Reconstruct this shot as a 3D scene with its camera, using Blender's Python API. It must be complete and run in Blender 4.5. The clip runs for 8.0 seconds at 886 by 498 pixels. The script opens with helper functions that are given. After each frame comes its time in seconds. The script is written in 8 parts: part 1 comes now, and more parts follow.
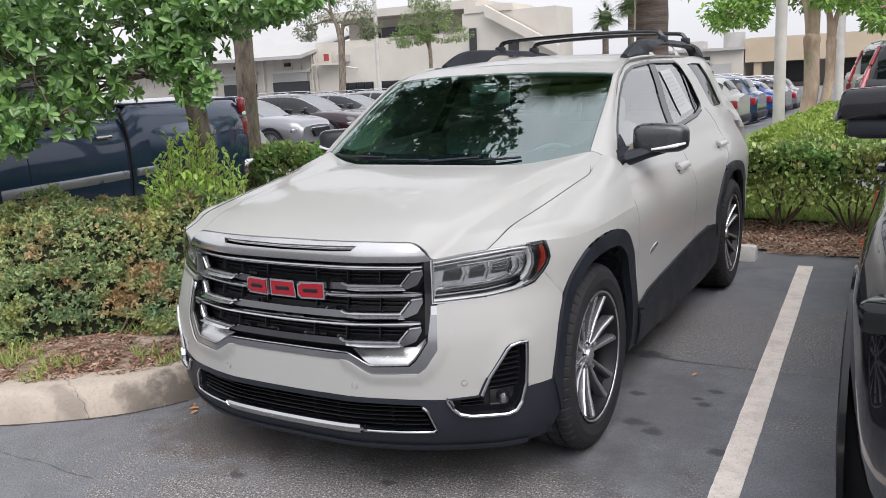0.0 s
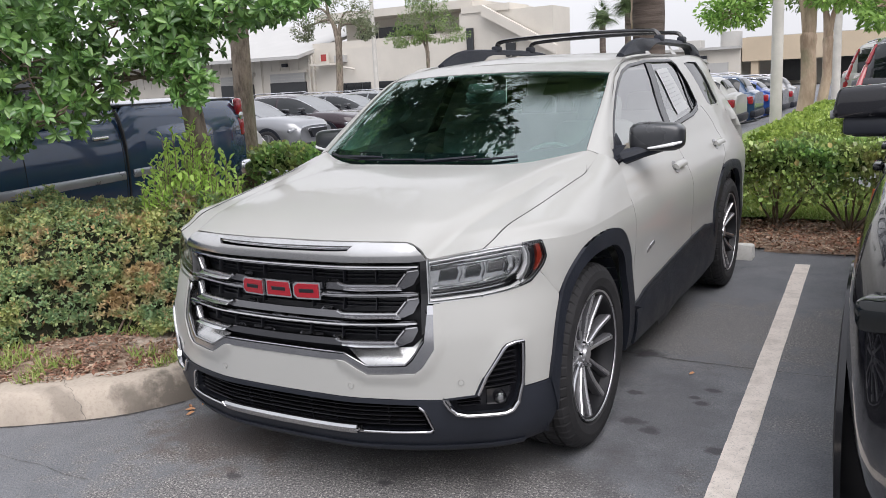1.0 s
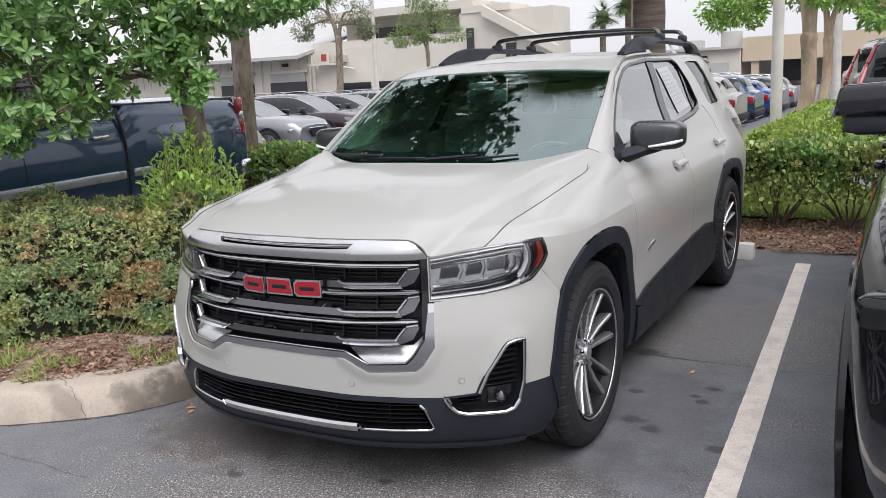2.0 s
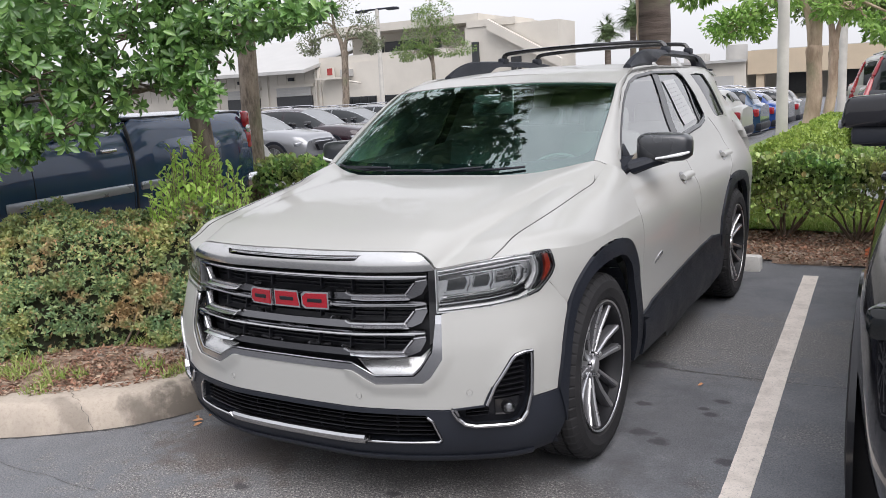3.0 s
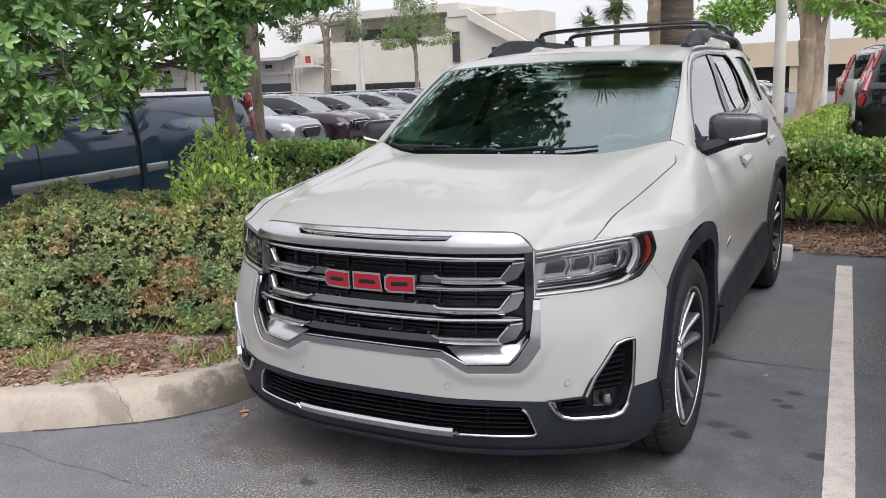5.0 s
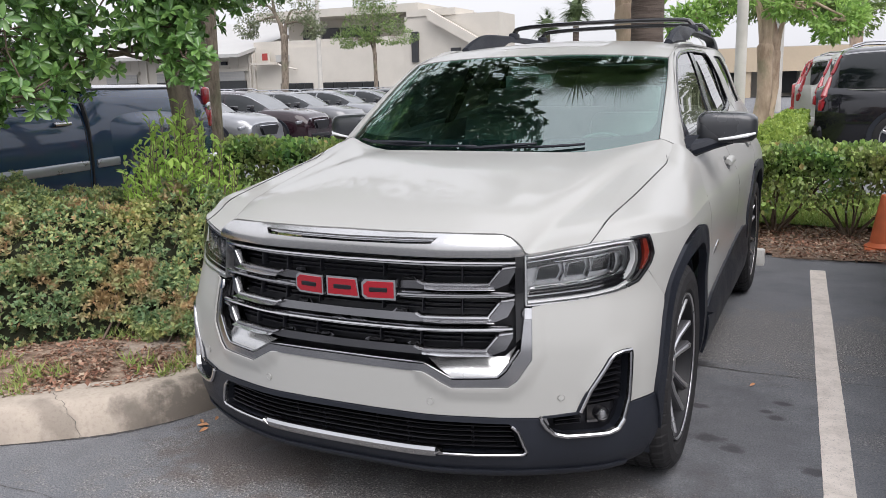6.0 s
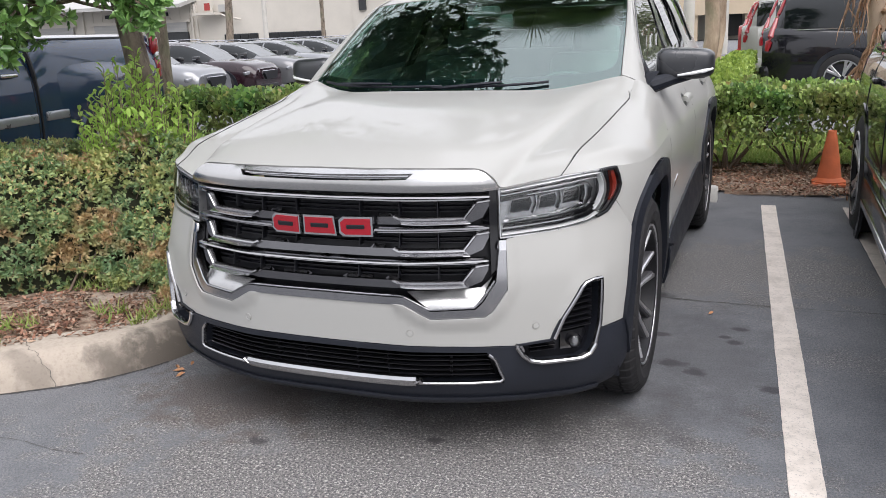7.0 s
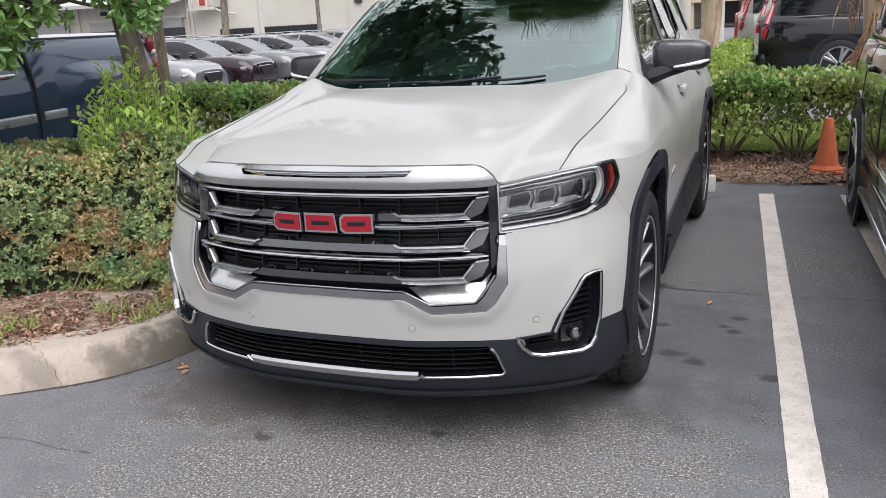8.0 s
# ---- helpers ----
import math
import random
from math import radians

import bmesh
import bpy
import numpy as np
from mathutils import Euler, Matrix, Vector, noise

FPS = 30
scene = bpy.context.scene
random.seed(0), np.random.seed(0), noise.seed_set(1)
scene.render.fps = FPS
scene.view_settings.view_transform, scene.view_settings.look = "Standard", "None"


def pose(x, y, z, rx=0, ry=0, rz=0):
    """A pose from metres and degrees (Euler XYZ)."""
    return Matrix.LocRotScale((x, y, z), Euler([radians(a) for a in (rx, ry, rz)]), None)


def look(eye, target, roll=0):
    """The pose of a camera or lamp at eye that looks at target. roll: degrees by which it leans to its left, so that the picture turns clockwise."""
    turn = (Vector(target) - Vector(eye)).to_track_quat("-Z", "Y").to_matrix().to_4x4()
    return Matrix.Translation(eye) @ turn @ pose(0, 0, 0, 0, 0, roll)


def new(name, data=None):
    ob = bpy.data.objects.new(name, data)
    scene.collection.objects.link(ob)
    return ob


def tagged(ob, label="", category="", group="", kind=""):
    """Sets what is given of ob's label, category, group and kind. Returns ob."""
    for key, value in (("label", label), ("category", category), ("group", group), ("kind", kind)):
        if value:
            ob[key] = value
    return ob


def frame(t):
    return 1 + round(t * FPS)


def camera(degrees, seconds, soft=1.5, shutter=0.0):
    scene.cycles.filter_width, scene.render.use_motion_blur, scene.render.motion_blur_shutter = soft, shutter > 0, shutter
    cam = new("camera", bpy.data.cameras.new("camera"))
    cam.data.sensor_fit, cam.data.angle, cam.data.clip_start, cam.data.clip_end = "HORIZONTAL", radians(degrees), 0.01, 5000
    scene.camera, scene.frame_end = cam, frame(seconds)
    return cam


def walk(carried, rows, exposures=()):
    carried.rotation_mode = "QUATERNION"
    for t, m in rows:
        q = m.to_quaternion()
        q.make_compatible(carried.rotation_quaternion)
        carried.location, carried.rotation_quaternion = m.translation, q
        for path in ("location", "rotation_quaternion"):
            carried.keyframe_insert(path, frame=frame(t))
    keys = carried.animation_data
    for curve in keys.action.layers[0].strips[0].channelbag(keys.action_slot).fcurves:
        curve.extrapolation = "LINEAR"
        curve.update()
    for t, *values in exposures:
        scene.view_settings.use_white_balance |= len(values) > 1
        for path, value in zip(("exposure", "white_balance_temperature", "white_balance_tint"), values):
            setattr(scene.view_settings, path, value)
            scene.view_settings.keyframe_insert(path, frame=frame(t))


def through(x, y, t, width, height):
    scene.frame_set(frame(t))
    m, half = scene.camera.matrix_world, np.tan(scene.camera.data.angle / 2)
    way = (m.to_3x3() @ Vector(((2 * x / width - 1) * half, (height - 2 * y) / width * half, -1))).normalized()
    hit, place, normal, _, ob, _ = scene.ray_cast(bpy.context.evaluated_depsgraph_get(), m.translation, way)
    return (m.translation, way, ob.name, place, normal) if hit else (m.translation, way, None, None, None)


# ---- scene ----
cam = camera(55.8, 8.0, 0.6)
PATH = [
    (0, (2.027, -2.179, 1.525), (1.053, -0.477, 1.131), -2.8),
    (0.5, (2.03, -2.172, 1.522), (1.058, -0.468, 1.133), -2.8),
    (1, (2.031, -2.171, 1.522), (1.061, -0.467, 1.128), -3.0),
    (1.5, (2.029, -2.17, 1.517), (1.06, -0.467, 1.117), -3.0),
    (3, (2.023, -2.177, 1.509), (1.04, -0.474, 1.147), -3.1),
    (3.5, (2.008, -2.18, 1.485), (0.999, -0.49, 1.13), -2.8),
    (4, (1.934, -2.197, 1.457), (0.902, -0.526, 1.082), -2.3),
    (4.5, (1.739, -2.238, 1.453), (0.748, -0.546, 1.058), -2.4),
    (4.7, (1.66, -2.251, 1.457), (0.698, -0.542, 1.065), -2.4),
    (5.8, (1.409, -2.039, 1.446), (0.558, -0.271, 1.061), -1.5),
    (6, (1.384, -2.052, 1.422), (0.553, -0.275, 1.035), -1.3),
    (6.5, (1.345, -2.125, 1.393), (0.584, -0.332, 0.936), -1.6),
    (7, (1.346, -2.145, 1.39), (0.625, -0.349, 0.885), -2.2),
    (7.5, (1.346, -2.163, 1.402), (0.627, -0.37, 0.881), -2.8),
    (8, (1.352, -2.165, 1.408), (0.633, -0.373, 0.884), -3.1),
]
walk(cam, [(t, look(eye, target, roll)) for t, eye, target, roll in PATH],
     [(0, 0.71, 6400, 14.5), (6, 0.71, 6400, 14.5), (6.5, 0.81, 6400, 14.5), (8, 0.81, 6400, 14.5)])


# ---------------------------------------------------------------- daylight
SUN_AZ, SUN_EL = radians(128), radians(50)
world = bpy.data.worlds.new("overcast_sky")
scene.world = world
world.use_nodes = True
wn = world.node_tree.nodes
wl = world.node_tree.links
wn.clear()
w_out = wn.new("ShaderNodeOutputWorld")
w_bg = wn.new("ShaderNodeBackground")
w_sky = wn.new("ShaderNodeTexSky")
w_sky.sky_type = "NISHITA"
w_sky.sun_disc = False
w_sky.sun_elevation = SUN_EL
w_sky.sun_rotation = SUN_AZ
w_sky.air_density = 1.0
w_sky.dust_density = 3.0
w_hsv = wn.new("ShaderNodeHueSaturation")
w_hsv.inputs["Saturation"].default_value = 0.22
w_mix = wn.new("ShaderNodeMix")
w_mix.data_type = "RGBA"
w_tc = wn.new("ShaderNodeTexCoord")
w_cl = wn.new("ShaderNodeTexNoise")
w_cl.inputs["Scale"].default_value = 2.2
w_cl.inputs["Detail"].default_value = 5
w_ramp = wn.new("ShaderNodeMapRange")
w_ramp.inputs["From Min"].default_value = 0.35
w_ramp.inputs["From Max"].default_value = 0.7
w_ramp.inputs["To Min"].default_value = 0.8
w_ramp.inputs["To Max"].default_value = 0.97
wl.new(w_tc.outputs["Generated"], w_cl.inputs["Vector"])
wl.new(w_cl.outputs["Fac"], w_ramp.inputs["Value"])
wl.new(w_sky.outputs["Color"], w_hsv.inputs["Color"])
wl.new(w_ramp.outputs["Result"], w_mix.inputs["Factor"])
wl.new(w_hsv.outputs["Color"], w_mix.inputs[6])
w_sep = wn.new("ShaderNodeSeparateXYZ")
w_grad = wn.new("ShaderNodeMix")
w_grad.data_type = "RGBA"
w_grad.inputs[6].default_value = (5.3, 5.4, 5.5, 1)
w_grad.inputs[7].default_value = (10.4, 10.8, 11.4, 1)
wl.new(w_tc.outputs["Generated"], w_sep.inputs["Vector"])
wl.new(w_sep.outputs["Z"], w_grad.inputs["Factor"])
wl.new(w_grad.outputs[2], w_mix.inputs[7])
wl.new(w_mix.outputs[2], w_bg.inputs["Color"])
w_bg.inputs["Strength"].default_value = 0.105
wl.new(w_bg.outputs["Background"], w_out.inputs["Surface"])

sun_data = bpy.data.lights.new("sun", "SUN")
sun_data.energy = 1.5
sun_data.angle = radians(55)
sun_data.color = (1.0, 0.97, 0.93)
sun = new("sun", sun_data)
sun.matrix_world = look((0, 0, 30), (0 - math.sin(SUN_AZ) * 20, 0 - math.cos(SUN_AZ) * 20, 30 - 20 * math.tan(SUN_EL)))


# ---------------------------------------------------------------- materials
class Nodes:
    """A small helper round one material's node tree."""

    def __init__(self, name):
        self.mat = bpy.data.materials.new(name)
        self.mat.use_nodes = True
        self.t = self.mat.node_tree
        self.n, self.l = self.t.nodes, self.t.links
        self.bsdf = self.n["Principled BSDF"]
        self.coord = self.n.new("ShaderNodeTexCoord").outputs["Object"]

    def noise(self, scale, detail=4, rough=0.55, stretch=None):
        node = self.n.new("ShaderNodeTexNoise")
        node.inputs["Scale"].default_value = scale
        node.inputs["Detail"].default_value = detail
        node.inputs["Roughness"].default_value = rough
        src = self.coord
        if stretch:
            m = self.n.new("ShaderNodeMapping")
            m.inputs["Scale"].default_value = stretch
            self.l.new(src, m.inputs["Vector"])
            src = m.outputs["Vector"]
        self.l.new(src, node.inputs["Vector"])
        return node.outputs["Fac"]

    def voronoi(self, scale, feature="F1"):
        node = self.n.new("ShaderNodeTexVoronoi")
        node.feature = feature
        node.inputs["Scale"].default_value = scale
        self.l.new(self.coord, node.inputs["Vector"])
        return node.outputs["Distance"]

    def ramp(self, fac, stops):
        node = self.n.new("ShaderNodeValToRGB")
        els = node.color_ramp.elements
        while len(els) < len(stops):
            els.new(0.5)
        for e, (p, c) in zip(els, stops):
            e.position, e.color = p, (*c, 1) if len(c) == 3 else c
        self.l.new(fac, node.inputs["Fac"])
        return node.outputs["Color"]

    def remap(self, fac, a, b, c, d):
        node = self.n.new("ShaderNodeMapRange")
        for k, v in zip(("From Min", "From Max", "To Min", "To Max"), (a, b, c, d)):
            node.inputs[k].default_value = v
        self.l.new(fac, node.inputs["Value"])
        return node.outputs["Result"]

    def mix(self, fac, a, b, mode="MIX"):
        node = self.n.new("ShaderNodeMix")
        node.data_type, node.blend_type = "RGBA", mode
        for sock, v in ((node.inputs[0], fac), (node.inputs[6], a), (node.inputs[7], b)):
            if isinstance(v, (int, float)):
                sock.default_value = v
            elif isinstance(v, tuple):
                sock.default_value = (*v, 1)
            else:
                self.l.new(v, sock)
        return node.outputs[2]

    def math(self, op, a, b):
        node = self.n.new("ShaderNodeMath")
        node.operation = op
        for sock, v in zip(node.inputs, (a, b)):
            if isinstance(v, (int, float)):
                sock.default_value = v
            else:
                self.l.new(v, sock)
        return node.outputs[0]

    def spot(self, x, y, rx, ry, ragged=0.9, scale=3.0):
        """A ragged patch on the ground, 1 inside and 0 outside."""
        m = self.n.new("ShaderNodeMapping")
        m.vector_type = "TEXTURE"
        m.inputs["Location"].default_value = (x, y, 0)
        m.inputs["Scale"].default_value = (rx, ry, 1)
        self.l.new(self.coord, m.inputs["Vector"])
        ln = self.n.new("ShaderNodeVectorMath")
        ln.operation = "LENGTH"
        self.l.new(m.outputs["Vector"], ln.inputs[0])
        edge = self.math("ADD", ln.outputs["Value"], self.remap(self.noise(scale, 5, 0.65), 0.3, 0.7, -ragged / 2, ragged / 2))
        return self.remap(edge, 0.55, 1.15, 1.0, 0.0)

    def island(self):
        return self.n.new("ShaderNodeNewGeometry").outputs["Random Per Island"]

    def bump(self, fac, strength, dist=0.01, prev=None):
        node = self.n.new("ShaderNodeBump")
        node.inputs["Strength"].default_value = strength
        node.inputs["Distance"].default_value = dist
        self.l.new(fac, node.inputs["Height"])
        if prev is not None:
            self.l.new(prev, node.inputs["Normal"])
        self.l.new(node.outputs["Normal"], self.bsdf.inputs["Normal"])
        return node.outputs["Normal"]

    def set(self, **kw):
        for k, v in kw.items():
            sock = self.bsdf.inputs[k.replace("_", " ")]
            if isinstance(v, (int, float)):
                sock.default_value = v
            elif isinstance(v, tuple):
                sock.default_value = (*v, 1)
            else:
                self.l.new(v, sock)
        return self


def plain(name, col, rough=0.5, metal=0.0, vary=0.12, scale=6.0, bump=0.0, bscale=150.0, coat=0.0, spec=0.5):
    """A surface with two scales of variation in tone and gloss."""
    k = Nodes(name)
    a, b = k.noise(scale), k.noise(scale * 17, 3)
    dark = tuple(c * (1 - vary) for c in col)
    lite = tuple(min(1, c * (1 + vary * 0.6)) for c in col)
    c1 = k.ramp(a, [(0.3, dark), (0.7, lite)])
    c2 = k.mix(k.remap(b, 0.35, 0.7, 0, vary), c1, tuple(c * 0.75 for c in col))
    k.set(Base_Color=c2, Metallic=metal, Roughness=k.remap(a, 0.3, 0.7, max(0.02, rough * 0.85), min(1, rough * 1.15)), Coat_Weight=coat, Coat_Roughness=0.03, Specular_IOR_Level=spec)
    if bump:
        k.bump(k.noise(bscale, 3), bump, 0.002)
    return k.mat


def paint(name, col, rough=0.3, flake=0.0, coat=1.0):
    """Car paint under clear coat, with faint dust and orange peel."""
    k = Nodes(name)
    dust = k.noise(3.0, 5)
    c = k.mix(k.remap(dust, 0.45, 0.8, 0.0, 0.12), col, tuple(0.8 * x + 0.2 * y for x, y in zip(col, (0.3, 0.29, 0.28))))
    k.set(Base_Color=c, Roughness=rough, Coat_Weight=coat, Coat_Roughness=k.remap(dust, 0.3, 0.8, 0.01, 0.05), Metallic=flake, Specular_IOR_Level=0.12)
    return k.mat


def leafy(name, stops, rough=0.45, gloss=0.4, through=0.3, patches=()):
    """Foliage: each leaf takes its own tone; part of the light comes through."""
    k = Nodes(name)
    c = k.ramp(k.island(), stops)
    patch = k.noise(1.7, 2)
    c = k.mix(k.remap(patch, 0.35, 0.7, 0.0, 0.45), c, stops[-1][1])
    for scale, lo, hi, amount, col in patches:
        c = k.mix(k.remap(k.noise(scale, 3, 0.6), lo, hi, 0.0, amount), c, col)
    k.set(Base_Color=c, Roughness=rough, Specular_IOR_Level=gloss)
    tr = k.n.new("ShaderNodeBsdfTranslucent")
    k.l.new(c, tr.inputs["Color"])
    m = k.n.new("ShaderNodeMixShader")
    m.inputs[0].default_value = through
    k.l.new(k.bsdf.outputs[0], m.inputs[1])
    k.l.new(tr.outputs[0], m.inputs[2])
    k.l.new(m.outputs[0], k.n["Material Output"].inputs["Surface"])
    return k.mat


def asphalt_mat():
    """Weathered asphalt: smooth sealed areas, bays worn to the stone, drip stains, under-car shade."""
    k = Nodes("asphalt")
    big, mid, fine = k.noise(0.45, 5, 0.6), k.noise(3.0, 7, 0.72), k.noise(120.0, 2, 0.75)
    base = k.ramp(mid, [(0.3, (0.115, 0.121, 0.133)), (0.5, (0.158, 0.164, 0.176)), (0.72, (0.205, 0.21, 0.22))])
    base = k.mix(k.remap(big, 0.42, 0.62, 0, 0.4), base, (0.19, 0.192, 0.197))
    # bays worn to the stone by wheels and nose, ragged at the edge
    worn = k.math("MAXIMUM", k.spot(0.3, 0.0, 1.25, 0.8, 1.3, 4), k.spot(0.7, 0.45, 0.55, 0.28, 1.2, 6))
    worn = k.math("MAXIMUM", worn, k.math("MULTIPLY", k.spot(1.15, 2.75, 1.1, 0.62, 1.2, 5), 0.9))
    worn = k.math("MAXIMUM", worn, k.math("MULTIPLY", k.remap(k.noise(0.55, 6, 0.75), 0.53, 0.66, 0.08, 0.75), k.remap(big, 0.4, 0.55, 0.5, 1.0)))
    base = k.mix(k.math("MULTIPLY", worn, 0.75), base, (0.195, 0.183, 0.172))
    chips = k.remap(k.noise(85.0, 2, 0.8), 0.545, 0.6, 0, 0.72)
    base = k.mix(k.math("MULTIPLY", chips, k.remap(worn, 0, 1, 0.08, 1)), base, (0.55, 0.53, 0.49))
    fleck = k.remap(k.noise(60.0, 3, 0.8, (1, 1, 1)), 0.52, 0.6, 0, 0.85)
    pits = k.math("MAXIMUM", k.math("MULTIPLY", k.remap(fine, 0.5, 0.57, 0, 0.9), k.remap(worn, 0, 1, 0.4, 1)), k.math("MULTIPLY", fleck, k.remap(worn, 0.2, 1, 0, 0.8)))
    base = k.mix(pits, base, (0.06, 0.06, 0.064))
    # drip stains by nose and wheel; under the engine, grease plus painted under-car shade
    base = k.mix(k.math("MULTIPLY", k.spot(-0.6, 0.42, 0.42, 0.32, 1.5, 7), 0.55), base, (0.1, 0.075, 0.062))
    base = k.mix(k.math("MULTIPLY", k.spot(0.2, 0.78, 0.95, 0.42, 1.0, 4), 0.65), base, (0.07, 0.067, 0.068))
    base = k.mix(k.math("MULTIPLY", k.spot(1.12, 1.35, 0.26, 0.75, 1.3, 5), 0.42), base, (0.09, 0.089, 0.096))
    oil = k.remap(k.noise(0.9, 6, 0.7, (1, 0.6, 1)), 0.57, 0.68, 0, 0.4)
    base = k.mix(oil, base, (0.11, 0.109, 0.114))
    for x, y, r in ((-0.307, 0.125, 0.036), (0.916, 1.585, 0.04), (0.998, 1.251, 0.055), (1.103, 1.18, 0.05), (1.395, 1.077, 0.045), (1.251, 1.743, 0.035), (1.229, 1.558, 0.035), (0.81, 2.17, 0.08), (0.3, 0.315, 0.03), (1.19, 1.62, 0.025)):
        base = k.mix(k.math("MULTIPLY", k.spot(x, y, r * 1.15, r * 0.8, 0.9, 14), 0.78), base, (0.05, 0.048, 0.05))
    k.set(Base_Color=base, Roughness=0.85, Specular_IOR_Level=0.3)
    b = k.bump(k.voronoi(150.0), 0.5, 0.004)
    k.bump(fine, 0.7, 0.004, b)
    return k.mat


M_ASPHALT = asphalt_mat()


def concrete_mat(name, lite=(0.46, 0.42, 0.36), dark=(0.22, 0.19, 0.16), cover=0.55, spots=()):
    k = Nodes(name)
    c = k.ramp(k.noise(3.0, 6, 0.65), [(0.3, dark), (cover, lite), (0.8, tuple(x * 1.12 for x in lite))])
    c = k.mix(k.remap(k.noise(70, 3), 0.5, 0.7, 0, 0.35), c, dark)
    c = k.mix(k.remap(k.noise(1.4, 5, 0.7), 0.52, 0.66, 0, 0.4), c, tuple(0.62 * x for x in lite))
    for x, y, rx, ry, amount in spots:
        c = k.mix(k.math("MULTIPLY", k.spot(x, y, rx, ry, 1.1, 7), amount), c, tuple(0.32 * v for v in lite))
    k.set(Base_Color=c, Roughness=0.9)
    k.bump(k.noise(120, 4), 0.4, 0.004)
    return k.mat


M_KERB = concrete_mat("kerb_concrete", (0.43, 0.37, 0.305), (0.26, 0.212, 0.17), 0.42, [(-1.1, 0.6, 0.15, 0.34, 0.95), (-1.2, 0.45, 0.13, 0.1, 0.75), (-1.48, 0.24, 0.14, 0.05, 0.5)])
M_STOP = concrete_mat("wheel_stop_concrete", (0.55, 0.54, 0.51), (0.36, 0.34, 0.32))


def line_mat():
    k = Nodes("line_paint")
    c = k.ramp(k.noise(9, 6, 0.7), [(0.3, (0.55, 0.49, 0.43)), (0.55, (0.72, 0.65, 0.58))])
    c = k.mix(k.remap(k.noise(120, 3, 0.7), 0.56, 0.66, 0, 0.55), c, (0.25, 0.24, 0.23))
    k.set(Base_Color=c, Roughness=0.75)
    k.bump(k.noise(200, 2), 0.3, 0.002)
    return k.mat


M_LINE = line_mat()


def soil_mat():
    k = Nodes("mulch_soil")
    c = k.ramp(k.noise(14, 6, 0.7), [(0.3, (0.09, 0.06, 0.042)), (0.5, (0.23, 0.155, 0.11)), (0.68, (0.42, 0.34, 0.26))])
    c = k.mix(k.remap(k.noise(1.6, 3), 0.54, 0.66, 0, 0.55), c, (0.46, 0.42, 0.37))
    k.set(Base_Color=c, Roughness=0.95)
    k.bump(k.noise(60, 5), 0.8, 0.02)
    return k.mat


M_SOIL = soil_mat()


def turf_mat():
    k = Nodes("turf")
    c = k.ramp(k.noise(30, 5, 0.7), [(0.3, (0.07, 0.12, 0.025)), (0.55, (0.16, 0.24, 0.05)), (0.75, (0.26, 0.28, 0.1))])
    c = k.mix(k.remap(k.noise(1.2, 3), 0.5, 0.7, 0, 0.5), c, (0.27, 0.26, 0.11))
    k.set(Base_Color=c, Roughness=0.9)
    k.bump(k.noise(140, 3), 0.8, 0.02)
    return k.mat


M_TURF = turf_mat()
M_WHITE = paint("white_pearl_paint", (0.372, 0.37, 0.351), 0.42, coat=0.5)
M_NAVY = paint("navy_paint", (0.018, 0.046, 0.1), 0.22, 0.12)
M_BLACKPAINT = paint("black_paint", (0.008, 0.008, 0.011), 0.2)
M_GREYPAINT = paint("grey_metal_paint", (0.15, 0.152, 0.158), 0.32, 0.5)
M_SILVER = paint("silver_paint", (0.23, 0.235, 0.245), 0.3, 0.6)
M_BLUEPAINT = paint("blue_paint", (0.02, 0.06, 0.25), 0.28, 0.3)
M_MAROON = paint("dark_maroon_paint", (0.02, 0.008, 0.012), 0.2)
M_REDPAINT = paint("red_paint", (0.3, 0.03, 0.025), 0.3)
M_CLAD = plain("black_cladding", (0.015, 0.0175, 0.025), 0.5, vary=0.2, bump=0.25, bscale=900, spec=0.35)
M_GLOSSBLACK = plain("gloss_black", (0.008, 0.008, 0.01), 0.12, vary=0.2)
M_MIRRORCAP = plain("slate_mirror_cap", (0.032, 0.034, 0.038), 0.3, vary=0.15, coat=0.6)
M_MESHBLACK = plain("grille_black", (0.01, 0.0105, 0.014), 0.4, vary=0.2, spec=0.32)
M_CHROME = plain("chrome", (0.64, 0.64, 0.65), 0.16, 1.0, vary=0.06, scale=3)
M_SATIN = plain("satin_chrome", (0.52, 0.52, 0.53), 0.22, 1.0, vary=0.1, scale=3)
M_DARKCHROME = plain("dark_chrome", (0.38, 0.38, 0.39), 0.22, 1.0, vary=0.1)
M_LAMPWHITE = plain("lamp_light_guide", (0.8, 0.81, 0.82), 0.25, 0.15, vary=0.06, scale=20, coat=0.6)
M_LAMPBOWL = plain("lamp_reflector", (0.55, 0.555, 0.56), 0.3, 0.85, vary=0.25, scale=25)
# bluish silver that paints the sky's reflection on the pickup's lower flank
M_SKY_STRIP = plain("sky_reflection_silver", (0.36, 0.38, 0.42), 0.3, 0.6, vary=0.12, scale=4, coat=0.5)
M_FACET = plain("satin_facet", (0.54, 0.54, 0.53), 0.26, 1.0, vary=0.12, scale=4)
M_BRACKET = plain("dark_satin_bracket", (0.17, 0.17, 0.178), 0.22, 1.0, vary=0.12, scale=4)
M_GARNISH = plain("brushed_chrome", (0.56, 0.555, 0.545), 0.2, 1.0, vary=0.12, scale=2)
M_TYRE = plain("tyre_rubber", (0.024, 0.0235, 0.025), 0.7, vary=0.35, scale=12, bump=0.4, bscale=220, spec=0.3)
M_RIM = plain("machined_alloy", (0.5, 0.5, 0.515), 0.3, 0.85, vary=0.1, scale=20)
